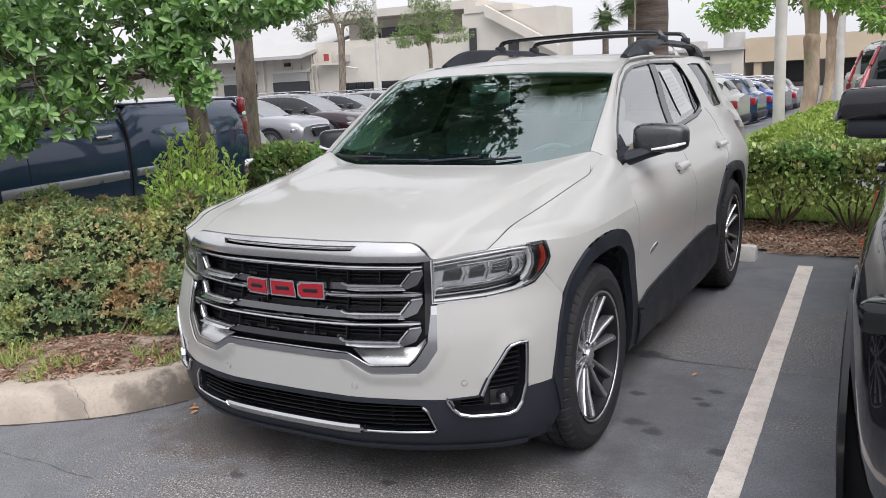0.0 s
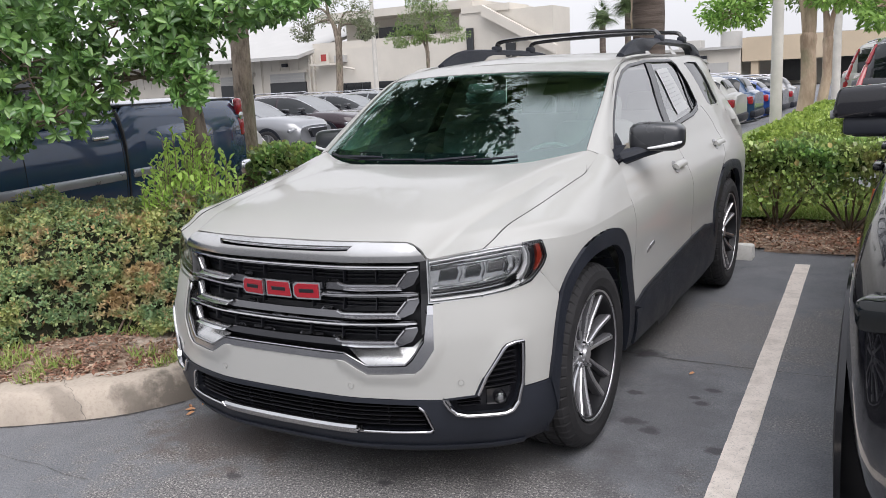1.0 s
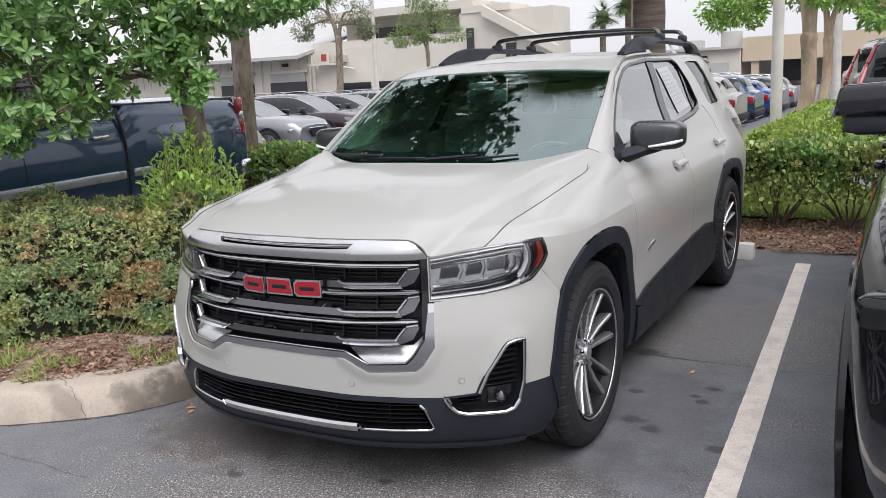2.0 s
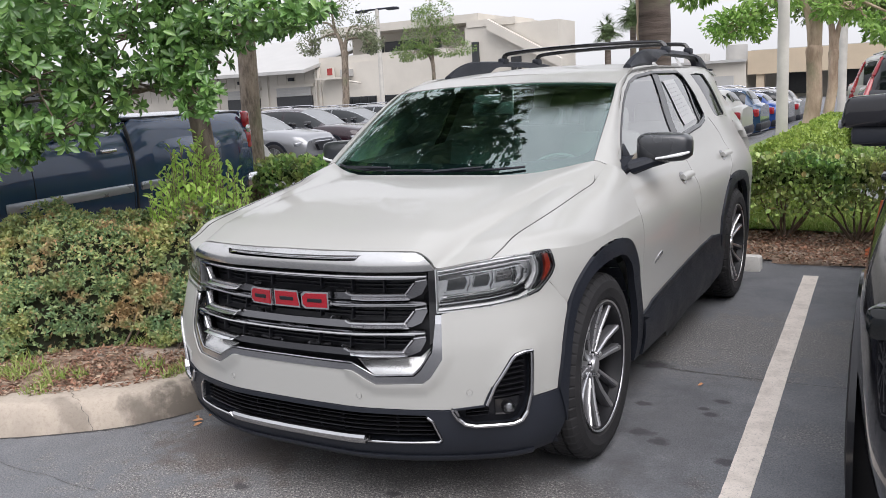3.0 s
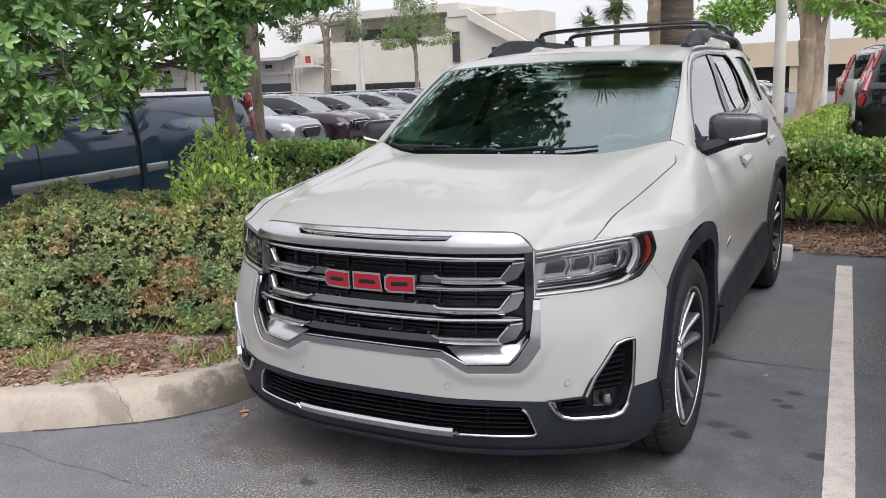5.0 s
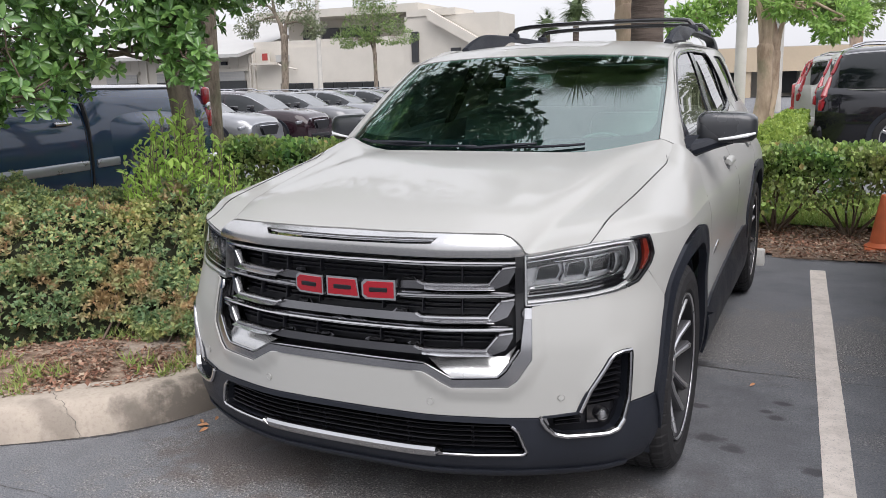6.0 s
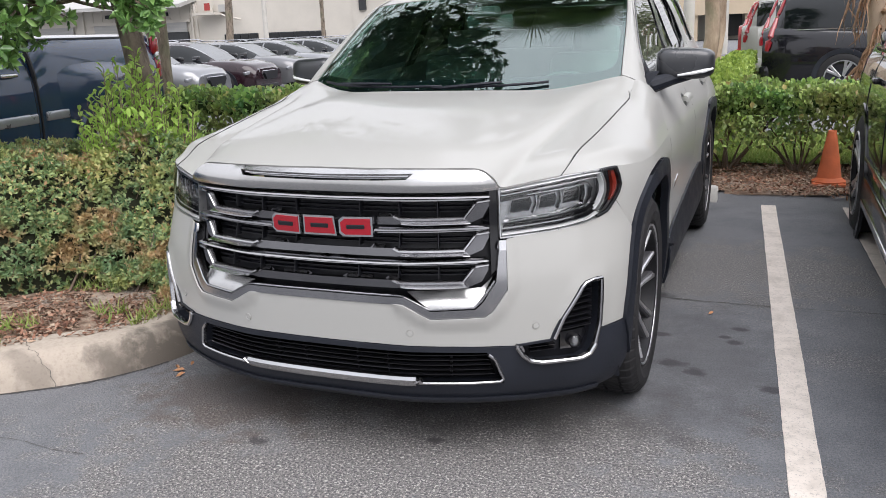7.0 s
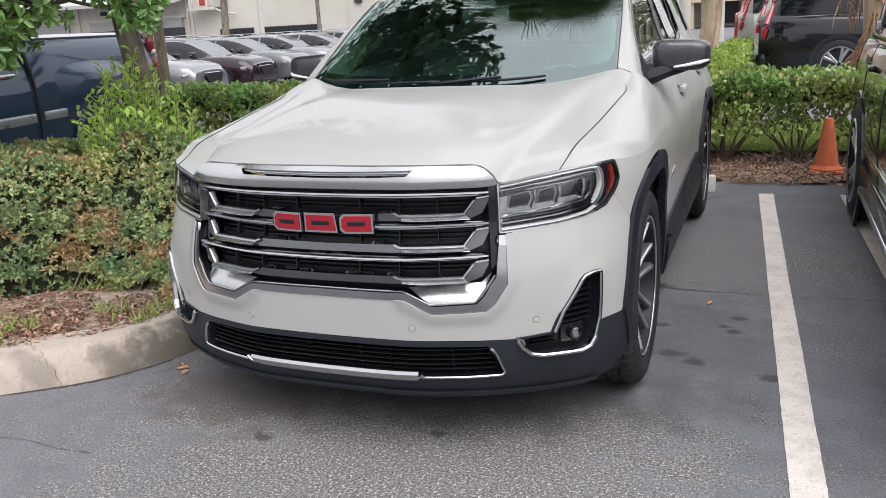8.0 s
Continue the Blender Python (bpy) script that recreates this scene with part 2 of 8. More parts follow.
M_RIMGREY = plain("painted_grey_alloy", (0.1, 0.1, 0.107), 0.4, 0.3, vary=0.15, scale=20)
M_RIMDARK = plain("painted_alloy", (0.012, 0.012, 0.014), 0.4, 0.0, vary=0.2, spec=0.3)
M_TRIMRED = plain("badge_red", (0.34, 0.008, 0.018), 0.16, 0.2, vary=0.1, coat=0.6)
M_LAMPRED = plain("tail_lamp_red", (0.3, 0.01, 0.018), 0.12, vary=0.15, coat=1.0)
M_AMBER = plain("side_marker_amber", (0.2, 0.022, 0.012), 0.12, vary=0.15, coat=1.0)
M_PILLARTRIM = plain("pale_pillar_trim", (0.42, 0.42, 0.4), 0.8, vary=0.08, scale=9)
M_LINER = plain("headliner_cloth", (0.3, 0.3, 0.29), 0.9, vary=0.08, scale=9)
M_ASH = plain("ash_grey_trim", (0.34, 0.345, 0.34), 0.75, vary=0.2, scale=9)
M_INTERIOR = plain("cabin_trim", (0.13, 0.13, 0.127), 0.7, vary=0.3)
M_PAPER = plain("window_sticker_paper", (0.44, 0.45, 0.45), 0.6, vary=0.05)
M_PRINT = plain("sticker_print", (0.37, 0.38, 0.39), 0.6, vary=0.1)
M_WALL = plain("white_stucco", (0.56, 0.525, 0.465), 0.9, vary=0.09, scale=0.5, bump=0.2, bscale=60)
M_BEIGE = plain("beige_stucco", (0.5, 0.41, 0.3), 0.9, vary=0.1, scale=0.5, bump=0.2, bscale=60)
M_ROOF = plain("pale_metal_roof", (0.4, 0.395, 0.38), 0.65, vary=0.1, scale=0.7)
M_BLDARK = plain("dark_opening", (0.03, 0.032, 0.035), 0.35, vary=0.2)
M_POLE = plain("concrete_pole", (0.5, 0.48, 0.44), 0.85, vary=0.15, scale=2.5, bump=0.3, bscale=80)
M_CONE = plain("cone_orange", (0.55, 0.13, 0.045), 0.6, vary=0.25, scale=7, bump=0.2)


def bark_mat(name, dark, lite, scale=9.0, stretch=(1, 1, 0.25), rel=0.9):
    k = Nodes(name)
    a = k.noise(scale, 6, 0.7, stretch)
    c = k.ramp(a, [(0.32, dark), (0.55, lite), (0.75, tuple(min(1, x * 1.25) for x in lite))])
    c = k.mix(k.remap(k.noise(2.2, 3), 0.55, 0.7, 0, 0.5), c, (0.16, 0.17, 0.1))
    k.set(Base_Color=c, Roughness=0.95)
    k.bump(a, rel, 0.02)
    return k.mat


M_BARK = bark_mat("grey_bark", (0.07, 0.055, 0.042), (0.25, 0.205, 0.16), 14, (1, 1, 0.3))
M_BARK_SMOOTH = bark_mat("smooth_tan_bark", (0.24, 0.17, 0.12), (0.47, 0.36, 0.27), 3, (1, 1, 0.3), 0.3)
M_BARK_PALM = bark_mat("palm_bark", (0.05, 0.037, 0.03), (0.14, 0.11, 0.092), 3.0, (0.5, 0.5, 5), 0.8)
M_TWIG = plain("twig", (0.17, 0.125, 0.095), 0.9, vary=0.3)
M_LEAF_TREE = leafy("tree_leaf", [(0.0, (0.075, 0.165, 0.055)), (0.45, (0.15, 0.29, 0.085)), (0.8, (0.3, 0.49, 0.14)), (1.0, (0.18, 0.36, 0.1))], 0.28, 0.8, 0.24)
M_LEAF_HEDGE = leafy("groundcover_leaf", [(0.0, (0.065, 0.125, 0.06)), (0.3, (0.165, 0.275, 0.12)), (0.65, (0.32, 0.42, 0.18)), (0.86, (0.5, 0.54, 0.22)), (0.93, (0.58, 0.31, 0.18)), (1.0, (0.32, 0.4, 0.175))], 0.5, 0.4, 0.27, [(2.3, 0.53, 0.62, 0.5, (0.5, 0.48, 0.15)), (2.9, 0.54, 0.64, 0.5, (0.11, 0.22, 0.115)), (3.8, 0.54, 0.63, 0.58, (0.54, 0.28, 0.16))])
M_LEAF_SHRUB = leafy("bright_shrub_leaf", [(0.0, (0.32, 0.54, 0.1)), (0.6, (0.5, 0.72, 0.16)), (1.0, (0.6, 0.78, 0.24))], 0.4, 0.4, 0.5)
M_LEAF_CLUSIA = leafy("round_hedge_leaf", [(0.0, (0.055, 0.15, 0.05)), (0.45, (0.155, 0.34, 0.095)), (0.8, (0.33, 0.55, 0.15)), (0.96, (0.5, 0.68, 0.24)), (1.0, (0.55, 0.4, 0.18))], 0.3, 0.5, 0.28)
M_LEAF_SMOOTH = leafy("hanging_leaf", [(0.0, (0.1, 0.2, 0.045)), (0.5, (0.22, 0.4, 0.085)), (1.0, (0.4, 0.58, 0.16))], 0.4, 0.4, 0.4)
M_LEAF_MEDIAN = leafy("yellow_green_hedge_leaf", [(0.0, (0.138, 0.230, 0.046)), (0.5, (0.276, 0.391, 0.081)), (1.0, (0.414, 0.517, 0.127))], 0.4, 0.4)
M_LEAF_FAR = leafy("distant_leaf", [(0.0, (0.078, 0.130, 0.046)), (0.5, (0.143, 0.221, 0.065)), (1.0, (0.234, 0.325, 0.104))], 0.5, 0.3)
M_LEAF_FAR_OLIVE = leafy("olive_leaf", [(0.0, (0.105, 0.128, 0.075)), (0.5, (0.180, 0.210, 0.128)), (1.0, (0.255, 0.285, 0.165))], 0.55, 0.3)
# leaf green darkened so the overhead crown reads as a shaded silhouette
M_LEAF_CROWN_SHADED = leafy("shaded_crown_leaf", [(0.0, (0.03, 0.06, 0.022)), (0.6, (0.055, 0.1, 0.035)), (1.0, (0.085, 0.14, 0.05))], 0.4, 0.4, 0.12)
M_LEAF_PALM = leafy("palm_leaf", [(0.0, (0.05, 0.08, 0.035)), (1.0, (0.11, 0.16, 0.06))], 0.45, 0.35)
M_GRASS = leafy("grass_blade", [(0.0, (0.2, 0.3, 0.07)), (0.6, (0.33, 0.43, 0.12)), (0.85, (0.48, 0.47, 0.2)), (1.0, (0.27, 0.37, 0.09))], 0.5, 0.3)
M_LITTER = leafy("leaf_litter", [(0.0, (0.115, 0.062, 0.045)), (0.35, (0.29, 0.14, 0.092)), (0.6, (0.41, 0.24, 0.165)), (0.8, (0.538, 0.419, 0.314)), (1.0, (0.179, 0.128, 0.090))], 0.8, 0.2, 0.05)


def thin_glass(name, col, least=0.09, ior=1.55, sheen=(1, 1, 1)):
    k = Nodes(name)
    gl = k.n.new("ShaderNodeBsdfGlossy")
    gl.inputs["Roughness"].default_value = 0.01
    gl.inputs["Color"].default_value = (*sheen, 1)
    tr = k.n.new("ShaderNodeBsdfTransparent")
    tr.inputs["Color"].default_value = (*col, 1)
    fr = k.n.new("ShaderNodeFresnel")
    fr.inputs["IOR"].default_value = ior
    m = k.n.new("ShaderNodeMixShader")
    k.l.new(k.remap(fr.outputs[0], 0.0, 1.0, least, 1.0), m.inputs[0])
    k.l.new(tr.outputs[0], m.inputs[1])
    k.l.new(gl.outputs[0], m.inputs[2])
    k.l.new(m.outputs[0], k.n["Material Output"].inputs["Surface"])
    return k.mat


M_WINDSHIELD = thin_glass("windscreen_glass", (0.42, 0.85, 0.73), 0.15, 1.6, (0.87, 1.0, 0.965))
M_SIDEGLASS = thin_glass("tinted_side_glass", (0.82, 0.9, 0.86), 0.2, 1.9)
M_PRIVACY = plain("privacy_glass", (0.006, 0.008, 0.009), 0.03, vary=0.1)
M_CLEAR = thin_glass("lamp_lens", (0.97, 0.98, 0.985), 0.03, 1.35)


# ---------------------------------------------------------------- building helpers
def thing(name, at, label, category, group="", kind="", turn=0.0):
    """A top-level thing: an Empty at its base."""
    e = new(name)
    e.empty_display_size = 0.1
    e.matrix_world = pose(*at, 0, 0, turn)
    return tagged(e, label, category, group, kind)


def mesh_of(name, verts, faces, smooth=False, angle=None):
    me = bpy.data.meshes.new(name)
    me.from_pydata([tuple(map(float, v)) for v in verts], [], [tuple(map(int, f)) for f in faces])
    me.update()
    if smooth:
        me.shade_smooth()
        if angle:
            me.set_sharp_from_angle(angle=radians(angle))
    return me


def place(name, me, material, parent=None, label="", local=False):
    """Links a mesh as one object; its coordinates are the world's, or the parent's with local."""
    ob = new(name, me)
    me.materials.append(material) if not me.materials else None
    if parent is not None:
        ob.parent = parent
        if not local:
            up, chain = Matrix.Identity(4), parent
            while chain is not None:
                up = chain.matrix_basis if chain.parent is None else up
                chain = chain.parent
            ob.matrix_parent_inverse = up.inverted() if parent.parent is None else Matrix.Identity(4)
    return tagged(ob, label)


class Pair:
    """One piece for each side: a geometry and its mirror image."""

    def __init__(self, geo):
        self.geo = geo


def part(name, geo, material, parent, label="", smooth=True, angle=35, local=False):
    """Verts and faces, or a bmesh, as ONE mesh object under a thing or a part; a Pair makes two."""
    if isinstance(geo, Pair):
        part(name, mirrored(geo.geo), material, parent, label, smooth, angle, local)
        return part(name, geo.geo, material, parent, label, smooth, angle, local)
    if isinstance(geo, bmesh.types.BMesh):
        me = bpy.data.meshes.new(name)
        geo.to_mesh(me)
        geo.free()
        if smooth:
            me.shade_smooth()
            me.set_sharp_from_angle(angle=radians(angle))
    else:
        me = mesh_of(name, geo[0], geo[1], smooth, angle)
    return place(name, me, material, parent, label, local)


def join(*geos):
    verts, faces, k = [], [], 0
    for v, f in geos:
        verts.extend(map(tuple, v))
        faces.extend(tuple(i + k for i in q) for q in f)
        k = len(verts)
    return verts, faces


def moved(geo, m):
    return [tuple(m @ Vector(v)) for v in geo[0]], geo[1]


def mirrored(geo):
    return [(-v[0], v[1], v[2]) for v in geo[0]], [tuple(reversed(f)) for f in geo[1]]


def box(cx, cy, cz, sx, sy, sz, bevel=0.0, seg=2):
    """A box by its middle and sizes, its edges rounded."""
    bm = bmesh.new()
    bmesh.ops.create_cube(bm, size=1, matrix=Matrix.LocRotScale((cx, cy, cz), None, (sx, sy, sz)))
    if bevel:
        bmesh.ops.bevel(bm, geom=bm.edges[:], offset=bevel, segments=seg, affect="EDGES", profile=0.5)
    out = [v.co[:] for v in bm.verts], [[v.index for v in f.verts] for f in bm.faces]
    bm.free()
    return out


def tube(points, radii, sides=8, caps=True):
    """A round bar along points; one radius or one for each point."""
    pts = [Vector(p) for p in points]
    if isinstance(radii, (int, float)):
        radii = [radii] * len(pts)
    verts, faces = [], []
    for i, p in enumerate(pts):
        d = (pts[min(i + 1, len(pts) - 1)] - pts[max(i - 1, 0)]).normalized()
        ref = Vector((0, 0, 1)) if abs(d.z) < 0.9 else Vector((1, 0, 0))
        a = d.cross(ref).normalized()
        b = a.cross(d)
        for s in range(sides):
            w = 2 * math.pi * s / sides
            verts.append(tuple(p + radii[i] * (math.cos(w) * a + math.sin(w) * b)))
    for i in range(len(pts) - 1):
        for s in range(sides):
            k, n = i * sides + s, i * sides + (s + 1) % sides
            faces.append((k, k + sides, n + sides, n))
    if caps:
        faces.append(tuple(range(sides)))
        faces.append(tuple(reversed(range((len(pts) - 1) * sides, len(pts) * sides))))
    return verts, faces


def lathe(profile, n=48, axis="x"):
    """Turns (along, radius) pairs round an axis through the origin."""
    verts, faces = [], []
    for a, r in profile:
        for k in range(n):
            w = 2 * math.pi * k / n
            c, s = r * math.cos(w), r * math.sin(w)
            verts.append({"x": (a, c, s), "y": (c, a, s), "z": (c, s, a)}[axis])
    for i in range(len(profile) - 1):
        for k in range(n):
            m = (k + 1) % n
            faces.append((i * n + k, i * n + m, (i + 1) * n + m, (i + 1) * n + k))
    return verts, faces


def sheet(fn, nu, nv):
    """A grid over fn(u, v), u and v from 0 to 1."""
    verts = [tuple(fn(i / nu, j / nv)) for j in range(nv + 1) for i in range(nu + 1)]
    w = nu + 1
    faces = [(j * w + i, j * w + i + 1, (j + 1) * w + i + 1, (j + 1) * w + i) for j in range(nv) for i in range(nu)]
    return verts, faces


def slab(geo, depth):
    """Gives an open sheet a thickness against its normals."""
    bm = bmesh.new()
    vs = [bm.verts.new(v) for v in geo[0]]
    for f in geo[1]:
        try:
            bm.faces.new([vs[i] for i in f])
        except ValueError:
            pass
    bm.normal_update()
    bmesh.ops.solidify(bm, geom=bm.faces[:], thickness=depth)
    bm.verts.index_update()
    out = [v.co[:] for v in bm.verts], [[v.index for v in f.verts] for f in bm.faces]
    bm.free()
    return out


def spline(keys, n):
    """A smooth curve through key points (Catmull-Rom), as n + 1 rows."""
    k = np.array(keys, float)
    k = np.vstack([2 * k[0] - k[1], k, 2 * k[-1] - k[-2]])
    out = []
    for q in np.linspace(0, len(k) - 3, n + 1):
        i = min(int(q), len(k) - 4)
        t = q - i
        a, b, c, d = k[i:i + 4]
        out.append(0.5 * (2 * b + (c - a) * t + (2 * a - 5 * b + 4 * c - d) * t * t + (3 * b - a - 3 * c + d) * t ** 3))
    return np.array(out)


def table(x, keys):
    """Smooth interpolation in a short table of (x, value) pairs."""
    xs = [k[0] for k in keys]
    ys = [k[1] for k in keys]
    if x <= xs[0]:
        return ys[0]
    if x >= xs[-1]:
        return ys[-1]
    i = max(j for j in range(len(xs)) if xs[j] <= x)
    h = xs[i + 1] - xs[i]

    def slope(j):
        if j == 0 or j == len(xs) - 1:
            a = max(0, j - 1) if j else 0
            return (ys[a + 1] - ys[a]) / (xs[a + 1] - xs[a])
        l, r = (ys[j] - ys[j - 1]) / (xs[j] - xs[j - 1]), (ys[j + 1] - ys[j]) / (xs[j + 1] - xs[j])
        return 0 if l * r <= 0 else 2 * l * r / (l + r)

    t = (x - xs[i]) / h
    return ((1 + 2 * t) * (1 - t) ** 2 * ys[i] + t * (1 - t) ** 2 * h * slope(i)
            + t * t * (3 - 2 * t) * ys[i + 1] + t * t * (t - 1) * h * slope(i + 1))


def smooth01(x, a, b):
    t = min(1, max(0, (x - a) / (b - a)))
    return t * t * (3 - 2 * t)


SPRIG = 7
LEAF = np.array([(0, 0, 0), (0.35, 0.42, 0.1), (0.72, 0.5, 0.1), (1, 0, -0.06), (0.72, -0.5, 0.1), (0.35, -0.42, 0.1), (0.5, 0, -0.02)])
LEAF_FACES = [(0, 6, 1), (1, 6, 2), (2, 6, 3), (3, 6, 4), (4, 6, 5), (5, 6, 0)]
BLADE = np.array([(0, 0.5, 0), (0, -0.5, 0), (0.55, 0.36, 0.12), (0.55, -0.36, 0.12), (1, 0, 0.02)])
BLADE_FACES = [(0, 1, 3, 2), (2, 3, 4)]
DIAMOND = np.array([(0, 0, 0), (0.45, 0.5, 0.06), (1, 0, 0), (0.45, -0.5, 0.06)])
DIAMOND_FACES = [(0, 3, 2, 1)]


def scatter(at, along, up, length, width, shape=LEAF, faces=LEAF_FACES):
    """Many leaves in one mesh: base points, directions, up hints, sizes."""
    at, along, up = np.asarray(at, float), np.asarray(along, float), np.asarray(up, float)
    n = len(at)
    a = along / np.maximum(np.linalg.norm(along, axis=1, keepdims=True), 1e-6)
    side = np.cross(up, a)
    side /= np.maximum(np.linalg.norm(side, axis=1, keepdims=True), 1e-6)
    top = np.cross(a, side)
    length = np.broadcast_to(np.asarray(length, float), (n,))[:, None, None]
    width = np.broadcast_to(np.asarray(width, float), (n,))[:, None, None]
    v = (at[:, None, :] + shape[None, :, 0:1] * length * a[:, None, :]
         + shape[None, :, 1:2] * width * side[:, None, :] + shape[None, :, 2:3] * length * top[:, None, :])
    k = len(shape)
    verts = v.reshape(-1, 3)
    size = np.array([len(f) for f in faces])
    flat = np.concatenate([np.array(f) for f in faces])
    loops = (flat[None, :] + k * np.arange(n)[:, None]).reshape(-1)
    return verts, loops, np.tile(size, n)


def scatter_mesh(name, packs, material, parent=None, label="", category="", kind=""):
    """One mesh out of scatter() packs."""
    verts = np.concatenate([p[0] for p in packs])
    off, loops = 0, []
    for v, l, s in packs:
        loops.append(l + off)
        off += len(v)
    loops = np.concatenate(loops)
    sizes = np.concatenate([p[2] for p in packs])
    me = bpy.data.meshes.new(name)
    me.vertices.add(len(verts))
    me.vertices.foreach_set("co", verts.astype(np.float32).ravel())
    me.loops.add(len(loops))
    me.loops.foreach_set("vertex_index", loops.astype(np.int32))
    me.polygons.add(len(sizes))
    me.polygons.foreach_set("loop_start", np.concatenate([[0], np.cumsum(sizes)[:-1]]).astype(np.int32))
    me.update(calc_edges=True)
    ob = place(name, me, material, parent, label)
    return tagged(ob, label, category, kind=kind)


def unit(v):
    return v / np.maximum(np.linalg.norm(v, axis=-1, keepdims=True), 1e-9)


def lump(p, scale, seed=0.0):
    """Smooth noise in about -1..1 at a point."""
    return noise.noise(Vector((p[0] * scale + seed, p[1] * scale - seed * 0.7, p[2] * scale + 0.3 * seed)))


# ---------------------------------------------------------------- ground, kerb, beds
def lot_z(x, y):
    """The far lanes of the lot lie a little lower than the island."""
    lane = -0.22 * smooth01(-x, 7.0, 11.0) * (1 - smooth01(-x, 19.5, 24.0))
    bay = -(0.22 * smooth01(y, 12.0, 19.0) + 0.24 * smooth01(y, 18.0, 36.0)) * smooth01(-x, 1.5, 2.6) * (1 - smooth01(-x, 7.0, 11.0))
    return (lane + bay) * (1 - smooth01(y, 37.0, 45.0))


def ground_sheet():
    xs = np.concatenate([[-900, -300, -120, -60], np.linspace(-30, 30, 41), np.linspace(33, 60, 10), [120, 300, 900]])
    verts = [(x, y, lot_z(x, y)) for y in xs for x in xs]
    w = len(xs)
    faces = [(j * w + i, j * w + i + 1, (j + 1) * w + i + 1, (j + 1) * w + i) for j in range(w - 1) for i in range(w - 1)]
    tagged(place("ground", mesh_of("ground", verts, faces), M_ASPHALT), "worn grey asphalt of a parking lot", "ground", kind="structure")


ground_sheet()


def flat_strip(pts, width, z, jitter, seed):
    """A thin uneven band along plan points, lying on the ground."""
    rnd = random.Random(seed)
    c = spline(pts, 8 * len(pts))
    verts, faces = [], []
    for i, p in enumerate(c):
        d = c[min(i + 1, len(c) - 1)] - c[max(i - 1, 0)]
        d = d / max(1e-6, np.linalg.norm(d))
        n = np.array((-d[1], d[0]))
        for s in (-1, 1):
            q = p[:2] + n * s * width * 0.5 * (1 + jitter * rnd.uniform(-1, 1))
            verts.append((q[0], q[1], z))
    for i in range(len(c) - 1):
        faces.append((2 * i, 2 * i + 1, 2 * i + 3, 2 * i + 2))
    return verts, faces


def parking_line(x0, y0, x1, y1, width=0.105):
    """A painted bay line with ragged edges, 4 mm proud of the asphalt."""
    n = 160
    rnd = random.Random(int(x0 * 100))
    dx, dy = x1 - x0, y1 - y0
    ln = math.hypot(dx, dy)
    nx, ny = -dy / ln, dx / ln
    verts = []
    for i in range(n + 1):
        q = i / n
        for s in (-1, 1):
            e = s * (width / 2 + rnd.uniform(-0.0012, 0.0012) + 0.0018 * lump((q * 9, s * 3, 0), 1.0, x0))
            verts += [(x0 + dx * q + nx * e, y0 + dy * q + ny * e, 0.0), (x0 + dx * q + nx * e, y0 + dy * q + ny * e, 0.004)]
    faces = []
    for i in range(n):
        k = 4 * i
        faces += [(k + 1, k + 5, k + 7, k + 3), (k, k + 4, k + 5, k + 1), (k + 3, k + 7, k + 6, k + 2)]
    return tagged(place("parking_line", mesh_of("parking_line", verts, faces), M_LINE), "worn cream painted parking line on asphalt", "parking line", "parking bay lines", "structure")


parking_line(1.335, 4.6, 1.512, 0.1)
parking_line(1.905, 4.62, 2.09, 0.1)
parking_line(1.512, 0.1, 1.59, -1.9)

M_CRACK = plain("crack_filler", (0.075, 0.07, 0.066), 0.8, vary=0.3)
for nm, pts, wd, jt, sd in (
        ("asphalt_seam", [(-1.0, 2.2), (0.2, 2.18), (0.69, 2.15), (0.98, 2.12), (1.27, 2.115), (1.75, 2.12), (2.6, 2.16), (4.0, 2.2)], 0.007, 0.8, 3),
        ("asphalt_seam", [(-2.3, -0.1), (-1.91, -0.12), (-1.62, -0.115), (-1.46, -0.142), (-1.3, -0.15), (-1.15, -0.138), (-1.0, -0.155), (-0.845, -0.148)], 0.0022, 1.0, 5),
        ("asphalt_seam", [(-1.76, 0.03), (-1.52, 0.185), (-1.32, 0.345), (-1.22, 0.465), (-1.12, 0.65)], 0.016, 0.8, 8)):
    tagged(place(nm, mesh_of(nm, *flat_strip(pts, wd, 0.003, jt, sd)), M_CRACK), "dark thin crack in the asphalt", "crack", kind="structure")


KERB_LINE = [(-4.75, 5.2), (-4.45, 3.4), (-4.2, 1.6), (-4.0, 0.5), (-3.6, -0.12), (-3.0, -0.36), (-2.35, -0.27), (-1.75, 0.04), (-1.52, 0.19), (-1.32, 0.35), (-1.2, 0.5), (-1.12, 0.66), (-1.07, 0.9), (-1.06, 1.6), (-1.06, 3.4), (-1.06, 5.2)]


KERB_PROF = [(0.0, -0.02), (0.006, 0.03), (0.026, 0.09), (0.042, 0.125), (0.062, 0.145), (0.09, 0.153), (0.15, 0.156), (0.27, 0.15), (0.285, 0.13), (0.29, 0.05)]


def kerb():
    c = spline(KERB_LINE, 150)
    prof = KERB_PROF
    verts, faces = [], []
    for i, p in enumerate(c):
        d = c[min(i + 1, len(c) - 1)] - c[max(i - 1, 0)]
        d = d / np.linalg.norm(d)
        n = np.array((-d[1], d[0]))
        for o, z in prof:
            wob = 0.004 * lump((p[0], p[1], z), 3.0)
            verts.append((p[0] + n[0] * (o + wob), p[1] + n[1] * (o + wob), z + wob * 0.6))
    m = len(prof)
    for i in range(len(c) - 1):
        for j in range(m - 1):
            faces.append((i * m + j, (i + 1) * m + j, (i + 1) * m + j + 1, i * m + j + 1))
